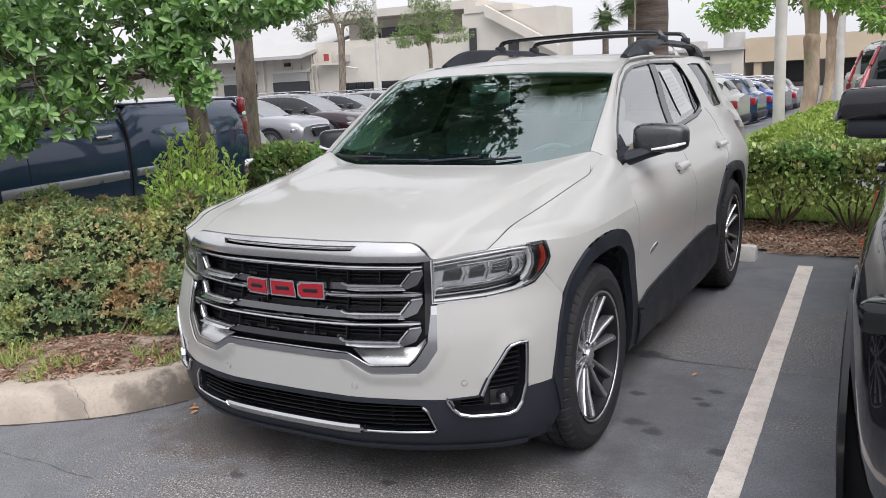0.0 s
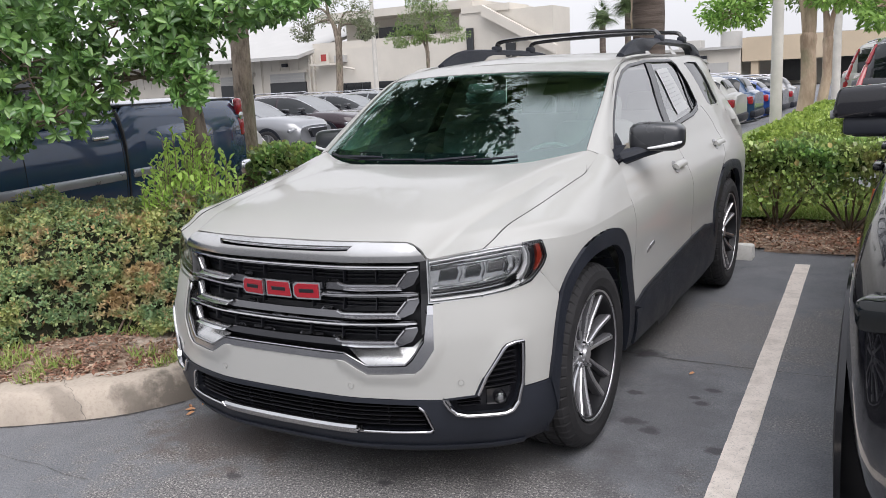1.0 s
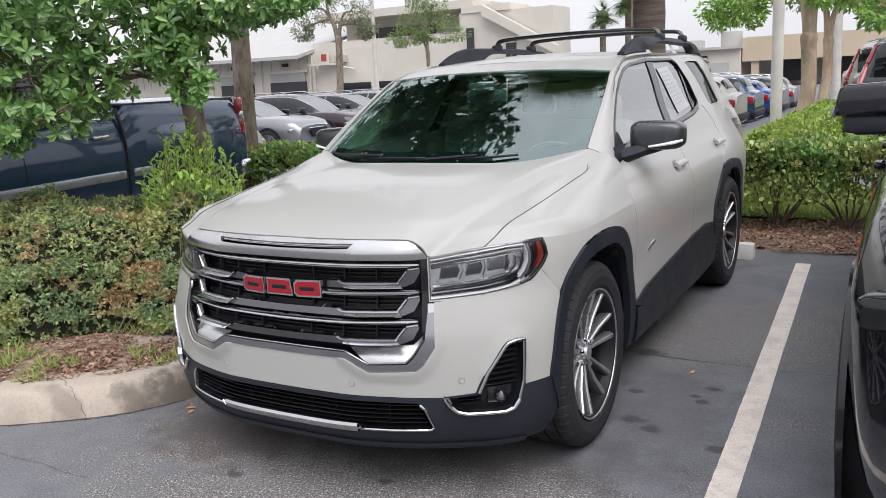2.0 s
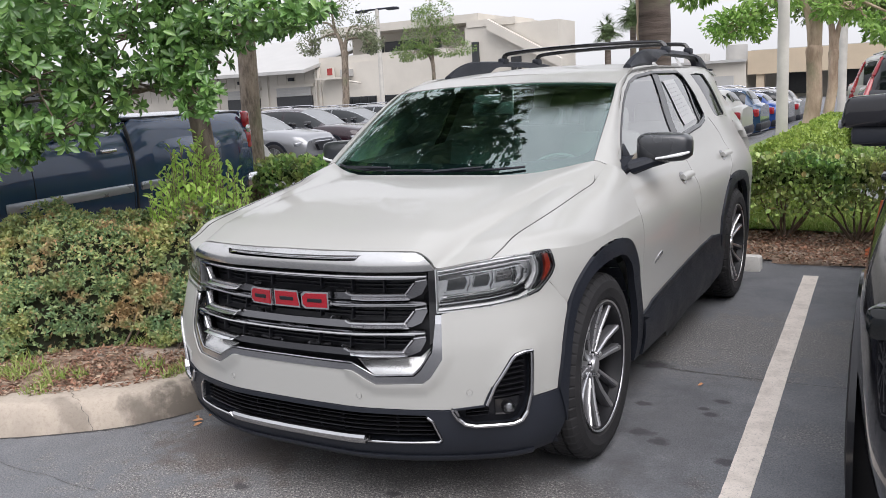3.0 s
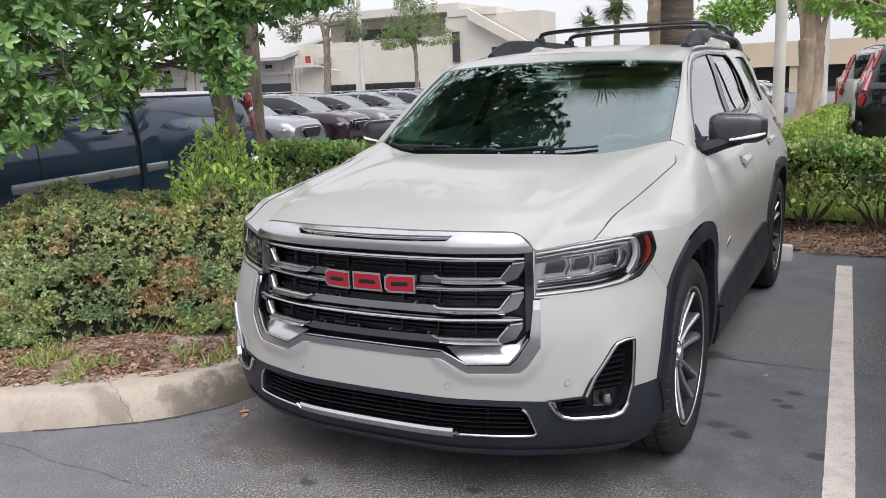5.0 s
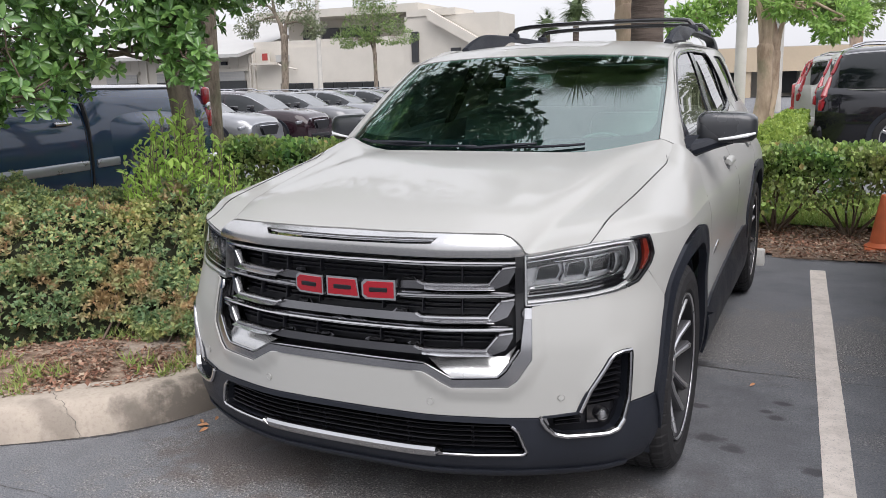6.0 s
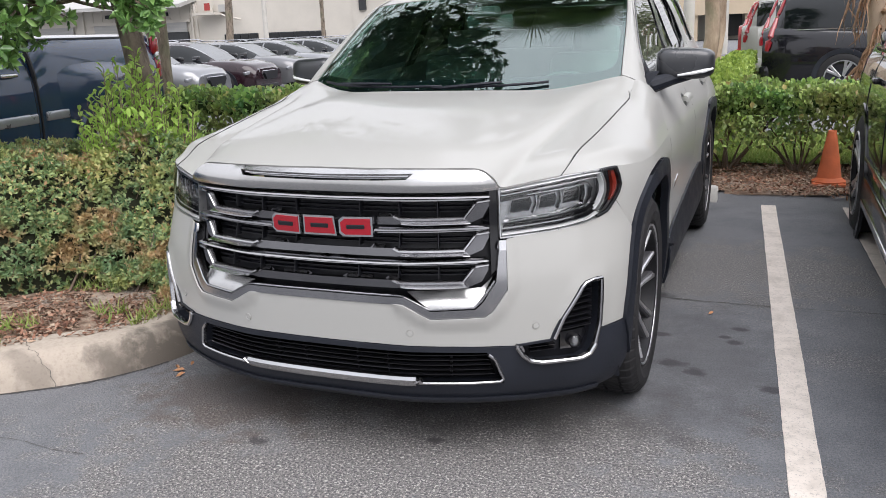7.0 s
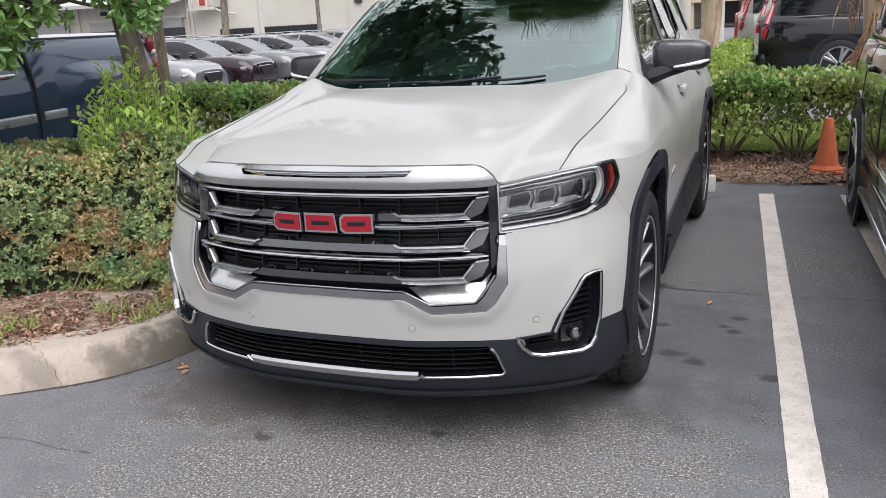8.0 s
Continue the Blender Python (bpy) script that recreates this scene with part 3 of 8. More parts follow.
    k = tagged(place("kerb", mesh_of("kerb", verts, faces, True, 40), M_KERB), "pale stained concrete kerb round a planted island", "kerb", kind="structure")
    return c


kerb_curve = kerb()


def kerb_crack(at, drift, seed, width=0.0018):
    """A thin crack that climbs the kerb from its foot near a plan point."""
    rnd = random.Random(seed)
    c = kerb_curve[:, :2]
    run = np.concatenate([[0], np.cumsum(np.linalg.norm(np.diff(c, axis=0), axis=1))])
    s0 = run[int(np.argmin(np.linalg.norm(c - np.array(at), axis=1)))]
    verts = []
    prof = spline(KERB_PROF[:8], 22)
    for i, (o, z) in enumerate(prof):
        s = s0 + drift * i / len(prof) + rnd.uniform(-0.01, 0.01)
        for e in (-0.5, 0.5):
            q = s + e * width * rnd.uniform(0.5, 1.6)
            x, y = np.interp(q, run, c[:, 0]), np.interp(q, run, c[:, 1])
            x2, y2 = np.interp(q + 0.02, run, c[:, 0]), np.interp(q + 0.02, run, c[:, 1])
            ln = math.hypot(x2 - x, y2 - y)
            n = (-(y2 - y) / ln, (x2 - x) / ln)
            verts.append((x + n[0] * (o - 0.005), y + n[1] * (o - 0.005), z + 0.005))
    faces = [(2 * i, 2 * i + 1, 2 * i + 3, 2 * i + 2) for i in range(len(prof) - 1)]
    tagged(place("kerb_crack", mesh_of("kerb_crack", verts, faces), M_CRACK), "thin dark crack across a concrete kerb", "crack", kind="structure")


kerb_crack((-1.39, 0.29), -0.16, 2)
kerb_crack((-2.9, -0.36), 0.05, 4)


def soil_bed(name, outline, z, amp, label, material, step=0.12, seed=1.0):
    """An uneven bed inside an outline, its rim at ground level."""
    from_poly = np.array(outline)
    x0, y0 = from_poly.min(0)
    x1, y1 = from_poly.max(0)

    def inside(p):
        c, j = False, len(outline) - 1
        for i in range(len(outline)):
            (xi, yi), (xj, yj) = outline[i], outline[j]
            if (yi > p[1]) != (yj > p[1]) and p[0] < (xj - xi) * (p[1] - yi) / (yj - yi) + xi:
                c = not c
            j = i
        return c

    nx, ny = int((x1 - x0) / step) + 1, int((y1 - y0) / step) + 1
    idx, verts, faces = {}, [], []
    for j in range(ny + 1):
        for i in range(nx + 1):
            p = (x0 + i * step, y0 + j * step)
            if inside(p):
                idx[i, j] = len(verts)
                verts.append((p[0], p[1], z + smooth01(min(abs(p[1] - y0), 1.0), 0.0, 0.35) * amp * 0.6 + amp * lump((p[0], p[1], 0), 1.1, seed) + 0.35 * amp * lump((p[0], p[1], 0), 5, seed)))
    for (i, j), a in list(idx.items()):
        q = [idx.get(k) for k in ((i + 1, j), (i + 1, j + 1), (i, j + 1))]
        if None not in q:
            faces.append((a, *q))
    return tagged(place(name, mesh_of(name, verts, faces, True), material), label, "ground", kind="structure")


inner = []
for i, p in enumerate(kerb_curve):
    d = kerb_curve[min(i + 1, len(kerb_curve) - 1)] - kerb_curve[max(i - 1, 0)]
    d = d / np.linalg.norm(d)
    inner.append((p[0] - d[1] * 0.16, p[1] + d[0] * 0.16))
soil_bed("planting_bed", inner, 0.132, 0.022, "brown mulch and bare sandy soil", M_SOIL, 0.06)
soil_bed("mulch_strip", [(-9, 5.15), (0.6, 5.08), (1.1, 4.96), (1.6, 4.91), (2.2, 5.1), (9, 5.15), (9, 6.7), (-9, 6.7)], 0.004, 0.024, "brown bark mulch strip under a hedge", M_SOIL, 0.09, 3.0)
soil_bed("lawn", [(-9, 6.3), (9, 6.3), (9, 8.3), (1.3, 8.6), (1.3, 32), (-1.3, 32), (-1.2, 8.6), (-9, 8.3)], 0.05, 0.04, "mown green lawn strip", M_TURF, 0.16, 5.0)


# ---------------------------------------------------------------- the white car: its outer surface
# plan contour of one half, from the middle of the nose round the corner to the tail
NOSE = [(0.0, 0.128), (0.15, 0.131), (0.3, 0.143), (0.45, 0.183), (0.56, 0.226), (0.68, 0.288), (0.79, 0.362), (0.86, 0.438), (0.905, 0.512), (0.935, 0.6), (0.95, 0.71), (0.956, 0.85), (0.957, 1.05), (0.944, 1.5), (0.94, 2.1), (0.94, 2.9), (0.945, 3.5), (0.95, 3.9), (0.93, 4.35), (0.87, 4.7), (0.7, 4.86), (0.4, 4.92), (0.0, 4.94)]
_c = spline(NOSE, 900)
_s = np.concatenate([[0], np.cumsum(np.linalg.norm(np.diff(_c, axis=0), axis=1))])
_d = np.gradient(_c, _s, axis=0)
_n = np.stack([_d[:, 1], -_d[:, 0]], 1)
_n /= np.linalg.norm(_n, axis=1, keepdims=True)
FRONT_IN = [(0.15, 0.12), (0.2, 0.06), (0.25, 0.022), (0.31, 0.006), (0.4, 0.0), (0.52, 0.0), (0.62, 0.006), (0.7, 0.022), (0.78, 0.042), (0.88, 0.051), (0.96, 0.07), (1.02, 0.1)]
SIDE_IN = [(0.15, 0.1), (0.25, 0.045), (0.36, 0.02), (0.5, 0.012), (0.62, 0.012), (0.75, 0.002), (0.85, 0.0), (0.92, 0.012), (1.0, 0.05), (1.06, 0.08), (1.1, 0.105), (1.2, 0.145), (1.3, 0.19), (1.45, 0.245), (1.57, 0.3), (1.66, 0.36)]


def surf(s, z, out=0.0):
    """A point of the body's outer surface; out lifts it along the contour's normal."""
    x, y = np.interp(s, _s, _c[:, 0]), np.interp(s, _s, _c[:, 1])
    nx, ny = np.interp(s, _s, _n[:, 0]), np.interp(s, _s, _n[:, 1])
    w = smooth01(y, 0.42, 0.95)
    off = (1 - w) * table(z, FRONT_IN) + w * table(z, SIDE_IN) - out
    if w < 1 and z > 1.0:
        off += 0.0
    return (x - nx * off, y - ny * off, z)


def s_of_x(x):
    """Contour length at which the nose is x from the middle."""
    i = int(np.argmax(_c[:, 0] >= x))
    return float(_s[i - 1] + (x - _c[i - 1, 0]) / (_c[i, 0] - _c[i - 1, 0]) * (_s[i] - _s[i - 1])) if i else 0.0


def s_of_y(y):
    """Contour length along the flank at y."""
    return float(np.interp(y, _c[:, 1], _s))


# ==== parts
from mathutils.geometry import delaunay_2d_cdt


def in_poly(p, poly):
    c, j = False, len(poly) - 1
    for i in range(len(poly)):
        (xi, yi), (xj, yj) = poly[i], poly[j]
        if (yi > p[1]) != (yj > p[1]) and p[0] < (xj - xi) * (p[1] - yi) / (yj - yi) + xi:
            c = not c
        j = i
    return c


def refine(poly, step, closed=True):
    """Adds points along an outline, no further apart than step."""
    out = []
    n = len(poly)
    for i in range(n if closed else n - 1):
        a, b = poly[i], poly[(i + 1) % n]
        k = max(1, int(math.ceil(math.hypot(b[0] - a[0], b[1] - a[1]) / step)))
        out += [(a[0] + (b[0] - a[0]) * j / k, a[1] + (b[1] - a[1]) * j / k) for j in range(k)]
    return out if closed else out + [poly[-1]]


def seg_dist(p, line):
    """Distance of a point from an open line."""
    best = 9.0
    for (ax, ay), (bx, by) in zip(line, line[1:]):
        dx, dy = bx - ax, by - ay
        t = min(1, max(0, ((p[0] - ax) * dx + (p[1] - ay) * dy) / max(1e-9, dx * dx + dy * dy)))
        best = min(best, math.hypot(p[0] - ax - t * dx, p[1] - ay - t * dy))
    return best


def panel(outline, step=0.03, holes=(), fn=surf, out=0.0, depth=0.006):
    """A piece of curved skin inside an outline, with openings and edge thickness. out: a number or a function of (s, z)."""
    rings = [refine(outline, step)] + [refine(h, step) for h in holes]
    pts, edges = [], []
    for r in rings:
        k = len(pts)
        pts += r
        edges += [(k + i, k + (i + 1) % len(r)) for i in range(len(r))]
    xs, ys = [p[0] for p in outline], [p[1] for p in outline]
    nx, ny = int((max(xs) - min(xs)) / step), int((max(ys) - min(ys)) / step)
    for j in range(1, ny + 1):
        for i in range(1, nx + 1):
            p = (min(xs) + (i - 0.5 + 0.5 * (j % 2)) * step, min(ys) + j * step)
            if in_poly(p, outline) and not any(in_poly(p, h) for h in holes):
                if all(seg_dist(p, r + r[:1]) > step * 0.45 for r in ([outline] + list(holes))):
                    pts.append(p)
    v2, _, tri, *_ = delaunay_2d_cdt([Vector(p) for p in pts], edges, [], 0, 1e-5)
    faces = []
    for f in tri:
        c = (sum(v2[i][0] for i in f) / len(f), sum(v2[i][1] for i in f) / len(f))
        if in_poly(c, outline) and not any(in_poly(c, h) for h in holes):
            faces.append(tuple(f))
    verts = [fn(v[0], v[1], out(v[0], v[1]) if callable(out) else out) for v in v2]
    used = sorted({i for f in faces for i in f})
    back = {o: n for n, o in enumerate(used)}
    geo = [verts[i] for i in used], [tuple(back[i] for i in f) for f in faces]
    return slab(geo, depth) if depth else geo


def ribbon(line, width, out=0.0, depth=0.012, step=0.02, fn=surf, closed=False, bevel=0.3):
    """A raised moulding along a line on the skin."""
    pts = refine(line, step, closed)
    if closed:
        pts = pts + pts[:1]
    n = len(pts)
    verts, faces = [], []
    for i, p in enumerate(pts):
        a = pts[i - 1] if i else (pts[-2] if closed else p)
        b = pts[i + 1] if i < n - 1 else (pts[1] if closed else p)
        dx, dy = b[0] - a[0], b[1] - a[1]
        ln = math.hypot(dx, dy) or 1
        qx, qy = -dy / ln, dx / ln
        for w, d in ((-0.5, -0.004), (-0.5, depth * (1 - bevel)), (-0.5 + bevel, depth), (0.5 - bevel, depth), (0.5, depth * (1 - bevel)), (0.5, -0.004)):
            verts.append(fn(p[0] + qx * w * width, p[1] + qy * w * width, out + d))
    for i in range(n - 1):
        for j in range(5):
            k = i * 6 + j
            faces.append((k, k + 6, k + 7, k + 1))
    if not closed:
        faces += [(0, 1, 2, 3, 4, 5), tuple(reversed(range((n - 1) * 6, n * 6)))]
    return verts, faces


def both(geo):
    """Both halves: one welded piece where they meet in the middle, else a Pair."""
    if min(abs(v[0]) for v in geo[0]) > 0.006:
        return Pair(geo)
    snap = [(0.0 if abs(v[0]) < 0.006 else v[0], v[1], v[2]) for v in geo[0]], [f for f in geo[1] if any(abs(geo[0][i][0]) >= 0.006 for i in f)]
    full = join(snap, mirrored(snap))
    bm = bmesh.new()
    vs = [bm.verts.new(v) for v in full[0]]
    for f in full[1]:
        try:
            bm.faces.new([vs[i] for i in f])
        except ValueError:
            pass
    bmesh.ops.remove_doubles(bm, verts=[v for v in bm.verts if v.co.x == 0.0], dist=0.0015)
    bm.verts.index_update()
    out = [v.co[:] for v in bm.verts], [[v.index for v in f.verts] for f in bm.faces]
    bm.free()
    return out


def lerp(a, b, t):
    return tuple(x + (y - x) * t for x, y in zip(a, b))


def curve3(keys, n=40):
    c = spline(keys, n)
    return lambda t: np.array([np.interp(t * n, np.arange(n + 1), c[:, k]) for k in range(3)])


def coons(c0, c1, d0, d1, nu, nv, extra=None):
    """A patch between four edge curves: c0, c1 along u at v = 0, 1; d0, d1 along v at u = 0, 1."""
    def f(u, v):
        p = ((1 - v) * c0(u) + v * c1(u) + (1 - u) * d0(v) + u * d1(v)
             - ((1 - u) * (1 - v) * c0(0) + u * (1 - v) * c0(1) + (1 - u) * v * c1(0) + u * v * c1(1)))
        return p + extra(u, v) if extra is not None else p
    return sheet(f, nu, nv)


CAR = thing("white_suv", (0, 2.5, 0), "pearl white sport utility vehicle parked nose out, clean and shiny", "car")
HUB_F, HUB_R, HUB_Z, TYRE_R = 0.985, 3.835, 0.382, 0.383
S_F, S_R = s_of_y(HUB_F), s_of_y(HUB_R)

# lines shared by neighbouring parts, as (contour length, height)
FRAME_OUT = [(0.0, 0.558), (0.284, 0.557), (0.33, 0.531), (0.372, 0.509), (0.545, 0.514), (0.572, 0.534), (0.617, 0.6), (0.62, 0.752)]
FRAME_IN = [(0.0, 0.582), (0.288, 0.58), (0.33, 0.558), (0.373, 0.535), (0.515, 0.54), (0.54, 0.562), (0.582, 0.624), (0.596, 0.752)]
LAMP_LOW = [(0.604, 0.756), (0.79, 0.769), (0.9, 0.78), (0.95, 0.788), (1.014, 0.802), (1.06, 0.834)]
LAMP_TAIL = [(1.06, 0.834), (1.085, 0.856), (1.104, 0.882), (1.102, 0.91), (1.096, 0.94)]
LAMP_TOP = [(1.096, 0.94), (0.96, 0.9405), (0.834, 0.936), (0.725, 0.925), (0.604, 0.91)]
ARCH_OUT = [(1.05, 0.44), (1.062, 0.5), (1.105, 0.65), (1.185, 0.768), (1.3, 0.852), (1.4, 0.884), (1.52, 0.894), (1.68, 0.886), (1.79, 0.86), (1.88, 0.8), (1.97, 0.67), (2.03, 0.47), (2.035, 0.455)]
ARCH_IN = [(1.095, 0.3), (1.1, 0.44), (1.135, 0.6), (1.2, 0.71), (1.3, 0.79), (1.41, 0.824), (1.53, 0.83), (1.65, 0.822), (1.75, 0.79), (1.835, 0.72), (1.91, 0.58), (1.945, 0.42), (1.955, 0.3)]
RARCH_OUT = [(3.79, 0.545), (3.815, 0.66), (3.87, 0.765), (3.97, 0.85), (4.09, 0.888), (4.25, 0.898), (4.41, 0.888), (4.56, 0.85), (4.68, 0.76), (4.76, 0.62), (4.79, 0.45)]
RARCH_IN = [(3.855, 0.3), (3.87, 0.45), (3.9, 0.6), (3.97, 0.71), (4.06, 0.79), (4.16, 0.826), (4.27, 0.834), (4.39, 0.826), (4.49, 0.79), (4.6, 0.7), (4.68, 0.56), (4.71, 0.42), (4.715, 0.3)]
ARCH_OUT, ARCH_IN, RARCH_OUT, RARCH_IN = ([tuple(p) for p in spline(a, 44)] for a in (ARCH_OUT, ARCH_IN, RARCH_OUT, RARCH_IN))
SILL_TOP = [(2.035, 0.455), (2.12, 0.462), (2.2, 0.485), (2.36, 0.498), (2.9, 0.535), (3.22, 0.556), (3.55, 0.568), (3.7, 0.545), (3.79, 0.545)]
SILL_TOP = [(s, float(np.interp(s, [p[0] for p in SILL_TOP], [p[1] for p in SILL_TOP]))) for s in np.linspace(2.035, 3.79, 60).tolist()]
BELT = [(2.09, 1.112), (2.4, 1.13), (2.57, 1.142), (3.0, 1.17), (3.4, 1.198), (3.574, 1.212), (3.85, 1.232), (4.03, 1.262)]
FOG_RING = [(0.755, 0.421), (0.64, 0.412), (0.655, 0.385), (0.682, 0.355), (0.72, 0.341), (0.86, 0.339), (0.895, 0.35), (0.919, 0.383), (0.939, 0.454), (0.947, 0.604), (0.938, 0.611), (0.906, 0.611), (0.872, 0.604), (0.855, 0.59), (0.789, 0.494)]


def bumper_relief(s, z):
    d = seg_dist((s, z), FRAME_OUT[1:])
    e = seg_dist((s, z), FOG_RING[8:])
    return 0.012 * smooth01(0.034 - d, 0.0, 0.018) + 0.006 * smooth01(0.03 - e, 0, 0.02)


def build_nose():
    """White bumper skin, black lower bumper, and the seams between."""
    o = (FRAME_OUT + [(0.622, 0.757)] + LAMP_LOW[1:] + [(1.15, 0.735)]
         + [p for p in reversed(ARCH_OUT[:4]) if p[1] < 0.73] + [(0.937, 0.437)] + FOG_RING[9:] + [FOG_RING[0], FOG_RING[1], (0.45, 0.417), (0.2, 0.42), (0.0, 0.42)])
    part("bumper_cover", both(panel(o, 0.021, out=bumper_relief)), M_WHITE, CAR, "pearl white bumper skin with parking sensors", angle=60)
    low = [(0.0, 0.418), (0.2, 0.418), (0.45, 0.415), (0.64, 0.41), (0.655, 0.383), (0.682, 0.353), (0.72, 0.339), (0.86, 0.337), (0.897, 0.348), (0.921, 0.383), (0.935, 0.434), (1.05, 0.437), (1.1, 0.44), (1.09, 0.3), (1.05, 0.215), (0.85, 0.2), (0.6, 0.205), (0.3, 0.21), (0.0, 0.21)]
    hole = [(-0.01, 0.402), (0.2, 0.401), (0.38, 0.4), (0.545, 0.396), (0.572, 0.374), (0.604, 0.305), (0.6, 0.284), (0.33, 0.283), (-0.01, 0.283)]
    part("lower_bumper", both(panel(low, 0.026, holes=[hole], out=0.006, depth=0.012)), M_CLAD, CAR, "matt black lower bumper", angle=50)
    lip = ribbon([(0.0, 0.222), (0.6, 0.215), (0.95, 0.212)], 0.03, 0.0, 0.02)
    part("chin_spoiler", both(lip), M_CLAD, CAR, "black chin spoiler")
    for i, (s, z) in enumerate(((s_of_x(0.303), 0.462), (0.706, 0.474))):
        for m in (1, -1):
            c = np.array(surf(s, z, 0.0015 + bumper_relief(s, z)))
            nrm = np.cross(np.array(surf(s + 0.01, z)) - np.array(surf(s, z)), np.array(surf(s, z + 0.01)) - np.array(surf(s, z)))
            nrm /= np.linalg.norm(nrm)
            rot = Vector(nrm).to_track_quat("Z", "Y").to_matrix().to_4x4()
            ring = lathe([(0.0, 0.0115), (0.0015, 0.011), (0.0008, 0.0102), (-0.001, 0.01)], 24, "z")
            cap = lathe([(-0.0005, 0.0095), (0.001, 0.009), (0.0012, 0.0005)], 24, "z")
            g = moved(join(ring, cap), Matrix.Translation(c) @ rot)
            part("parking_sensor", g if m > 0 else mirrored(g), M_WHITE if i < 9 else M_CLAD, CAR, "round white parking sensor")
    # dark recess edges round the sensors
    under = panel([(0.0, 0.72), (0.6, 0.72), (0.62, 0.25), (0.0, 0.25)], 0.06, out=-0.16, depth=0)
    part("radiator", both(under), M_MESHBLACK, CAR, "black radiator behind the grille")
    part("underbody", join(box(0, 2.5, 0.28, 1.5, 4.1, 0.16, 0.03)), M_CLAD, CAR, "black underbody")


build_nose()


def build_grille():
    g = tagged(place("grille", mesh_of("grille", *both(panel([(0.0, 0.91), (0.598, 0.91), (0.598, 0.64), (0.55, 0.57), (0.37, 0.56), (0.0, 0.57)], 0.05, out=-0.07, depth=0.004))), M_MESHBLACK, CAR), "wide grille with black mesh and satin metal bars")
    garnish = [(0.0, 0.979), (0.18, 0.977), (0.373, 0.976), (0.535, 0.972), (0.56, 0.962), (0.587, 0.938), (0.603, 0.912), (0.551, 0.907), (0.298, 0.908), (0.0, 0.909)]
    slot = [(-0.01, 0.962), (0.2, 0.964), (0.327, 0.966), (0.305, 0.949), (0.2, 0.946), (-0.01, 0.944)]

    def bow(s, z):
        q = min(1, max(0, (z - 0.907) / 0.07))
        return 0.01 + 0.02 * math.sin(math.pi * min(1.0, 0.12 + 0.88 * q)) ** 0.8
    part("hood_garnish", both(panel(garnish, 0.02, holes=[slot], out=bow, depth=0.01)), M_GARNISH, g, "polished chrome garnish with a slot", angle=40)
    part("garnish_slot", both(panel([(max(0, s), z) for s, z in slot], 0.03, out=-0.004, depth=0.003)), M_DARKCHROME, g, "dark slot")
    part("slot_lip", both(ribbon([(0.0, 0.954), (0.31, 0.957)], 0.005, 0.0, 0.014)), M_SATIN, g, "bright lip in the slot")
    # thin bright bars
    for z0, z1, s0, s1 in ((0.89, 0.89, 0.0, 0.57), (0.789, 0.794, 0.19, 0.567), (0.688, 0.694, 0.0, 0.556)):
        bar = ribbon([(s0, z0), (0.3 if s0 < 0.3 else s0, z0 + 0.002), (s1, z1)], 0.013, -0.012, 0.026)
        part("grille_bar", both(bar), M_CHROME, g, "thin bright chrome bar")
        shade = ribbon([(s0, z0 - 0.011), (s1, z1 - 0.011)], 0.012, -0.03, 0.02)
        part("bar_base", both(shade), M_DARKCHROME, g)
    # stepped brackets of each row: plate, bright upper lip, end caps
    for dz, s0 in ((0.0, 0.185), (-0.099, 0.0), (-0.197, 0.0)):
        e = 0.0 if dz == 0 else (-0.004 if dz > -0.15 else -0.011)
        top = [(s0, 0.826 + dz), (0.249, 0.828 + dz), (0.268, 0.82 + dz), (0.487 + e, 0.822 + dz), (0.524 + e, 0.865 + dz), (0.572 + e, 0.876 + dz)]
        low = [(0.572 + e, 0.858 + dz), (0.55 + e, 0.822 + dz), (0.514 + e, 0.808 + dz), (0.278, 0.806 + dz), (0.262, 0.803 + dz), (s0, 0.802 + dz)]
        part("grille_bracket", both(panel(top + low, 0.02, out=-0.012, depth=0.03)), M_BRACKET, g, "satin metal grille bracket", angle=25)
        part("bracket_lip", both(ribbon([(0.252, 0.83 + dz), (0.27, 0.822 + dz), (0.487 + e, 0.824 + dz), (0.524 + e, 0.866 + dz)], 0.011, -0.012, 0.016)), M_SATIN, g, "bright bracket edge")
        def ledge(s, z, dz=dz):
            return -0.01 + 1.5 * (0.824 + dz - z)
        part("bracket_ledge", both(panel([(0.276, 0.818 + dz), (0.34, 0.821 + dz), (0.49 + e, 0.821 + dz), (0.508 + e, 0.81 + dz), (0.34, 0.808 + dz), (0.282, 0.81 + dz)], 0.012, out=ledge, depth=0.003)), M_CHROME, g, "bright sloping ledge of the bracket")
        for k in range(2):
            z = 0.872 + dz + 0.013 * k
            part("bracket_cap", both(ribbon([(0.53 + e, z), (0.572 + e, z + 0.005)], 0.01, -0.012, 0.02)), M_SATIN, g)
        for k in range(3):
            z = 0.838 + dz + 0.014 * k
            part("mesh_slat", both(ribbon([(0.0, z), (0.52, z)], 0.005, -0.055, 0.012, 0.05)), M_MESHBLACK, g)
        for s in (0.12, 0.262, 0.4):
            part("mesh_rib", both(ribbon([(s, 0.828 + dz), (s, 0.884 + dz)], 0.008, -0.05, 0.02)), M_MESHBLACK, g)
    # frame round the lower grille
    ring = FRAME_OUT + [(0.6, 0.752)] + list(reversed(FRAME_IN[:-1]))
    part("grille_frame", both(panel(ring, 0.014, out=0.004, depth=0.03)), M_DARKCHROME, g, "dark satin chrome grille frame", angle=30)
    part("frame_edge", both(ribbon([(s - 0.004, z + 0.006) for s, z in FRAME_IN[:-1]], 0.006, 0.0, 0.008)), M_DARKCHROME, g)
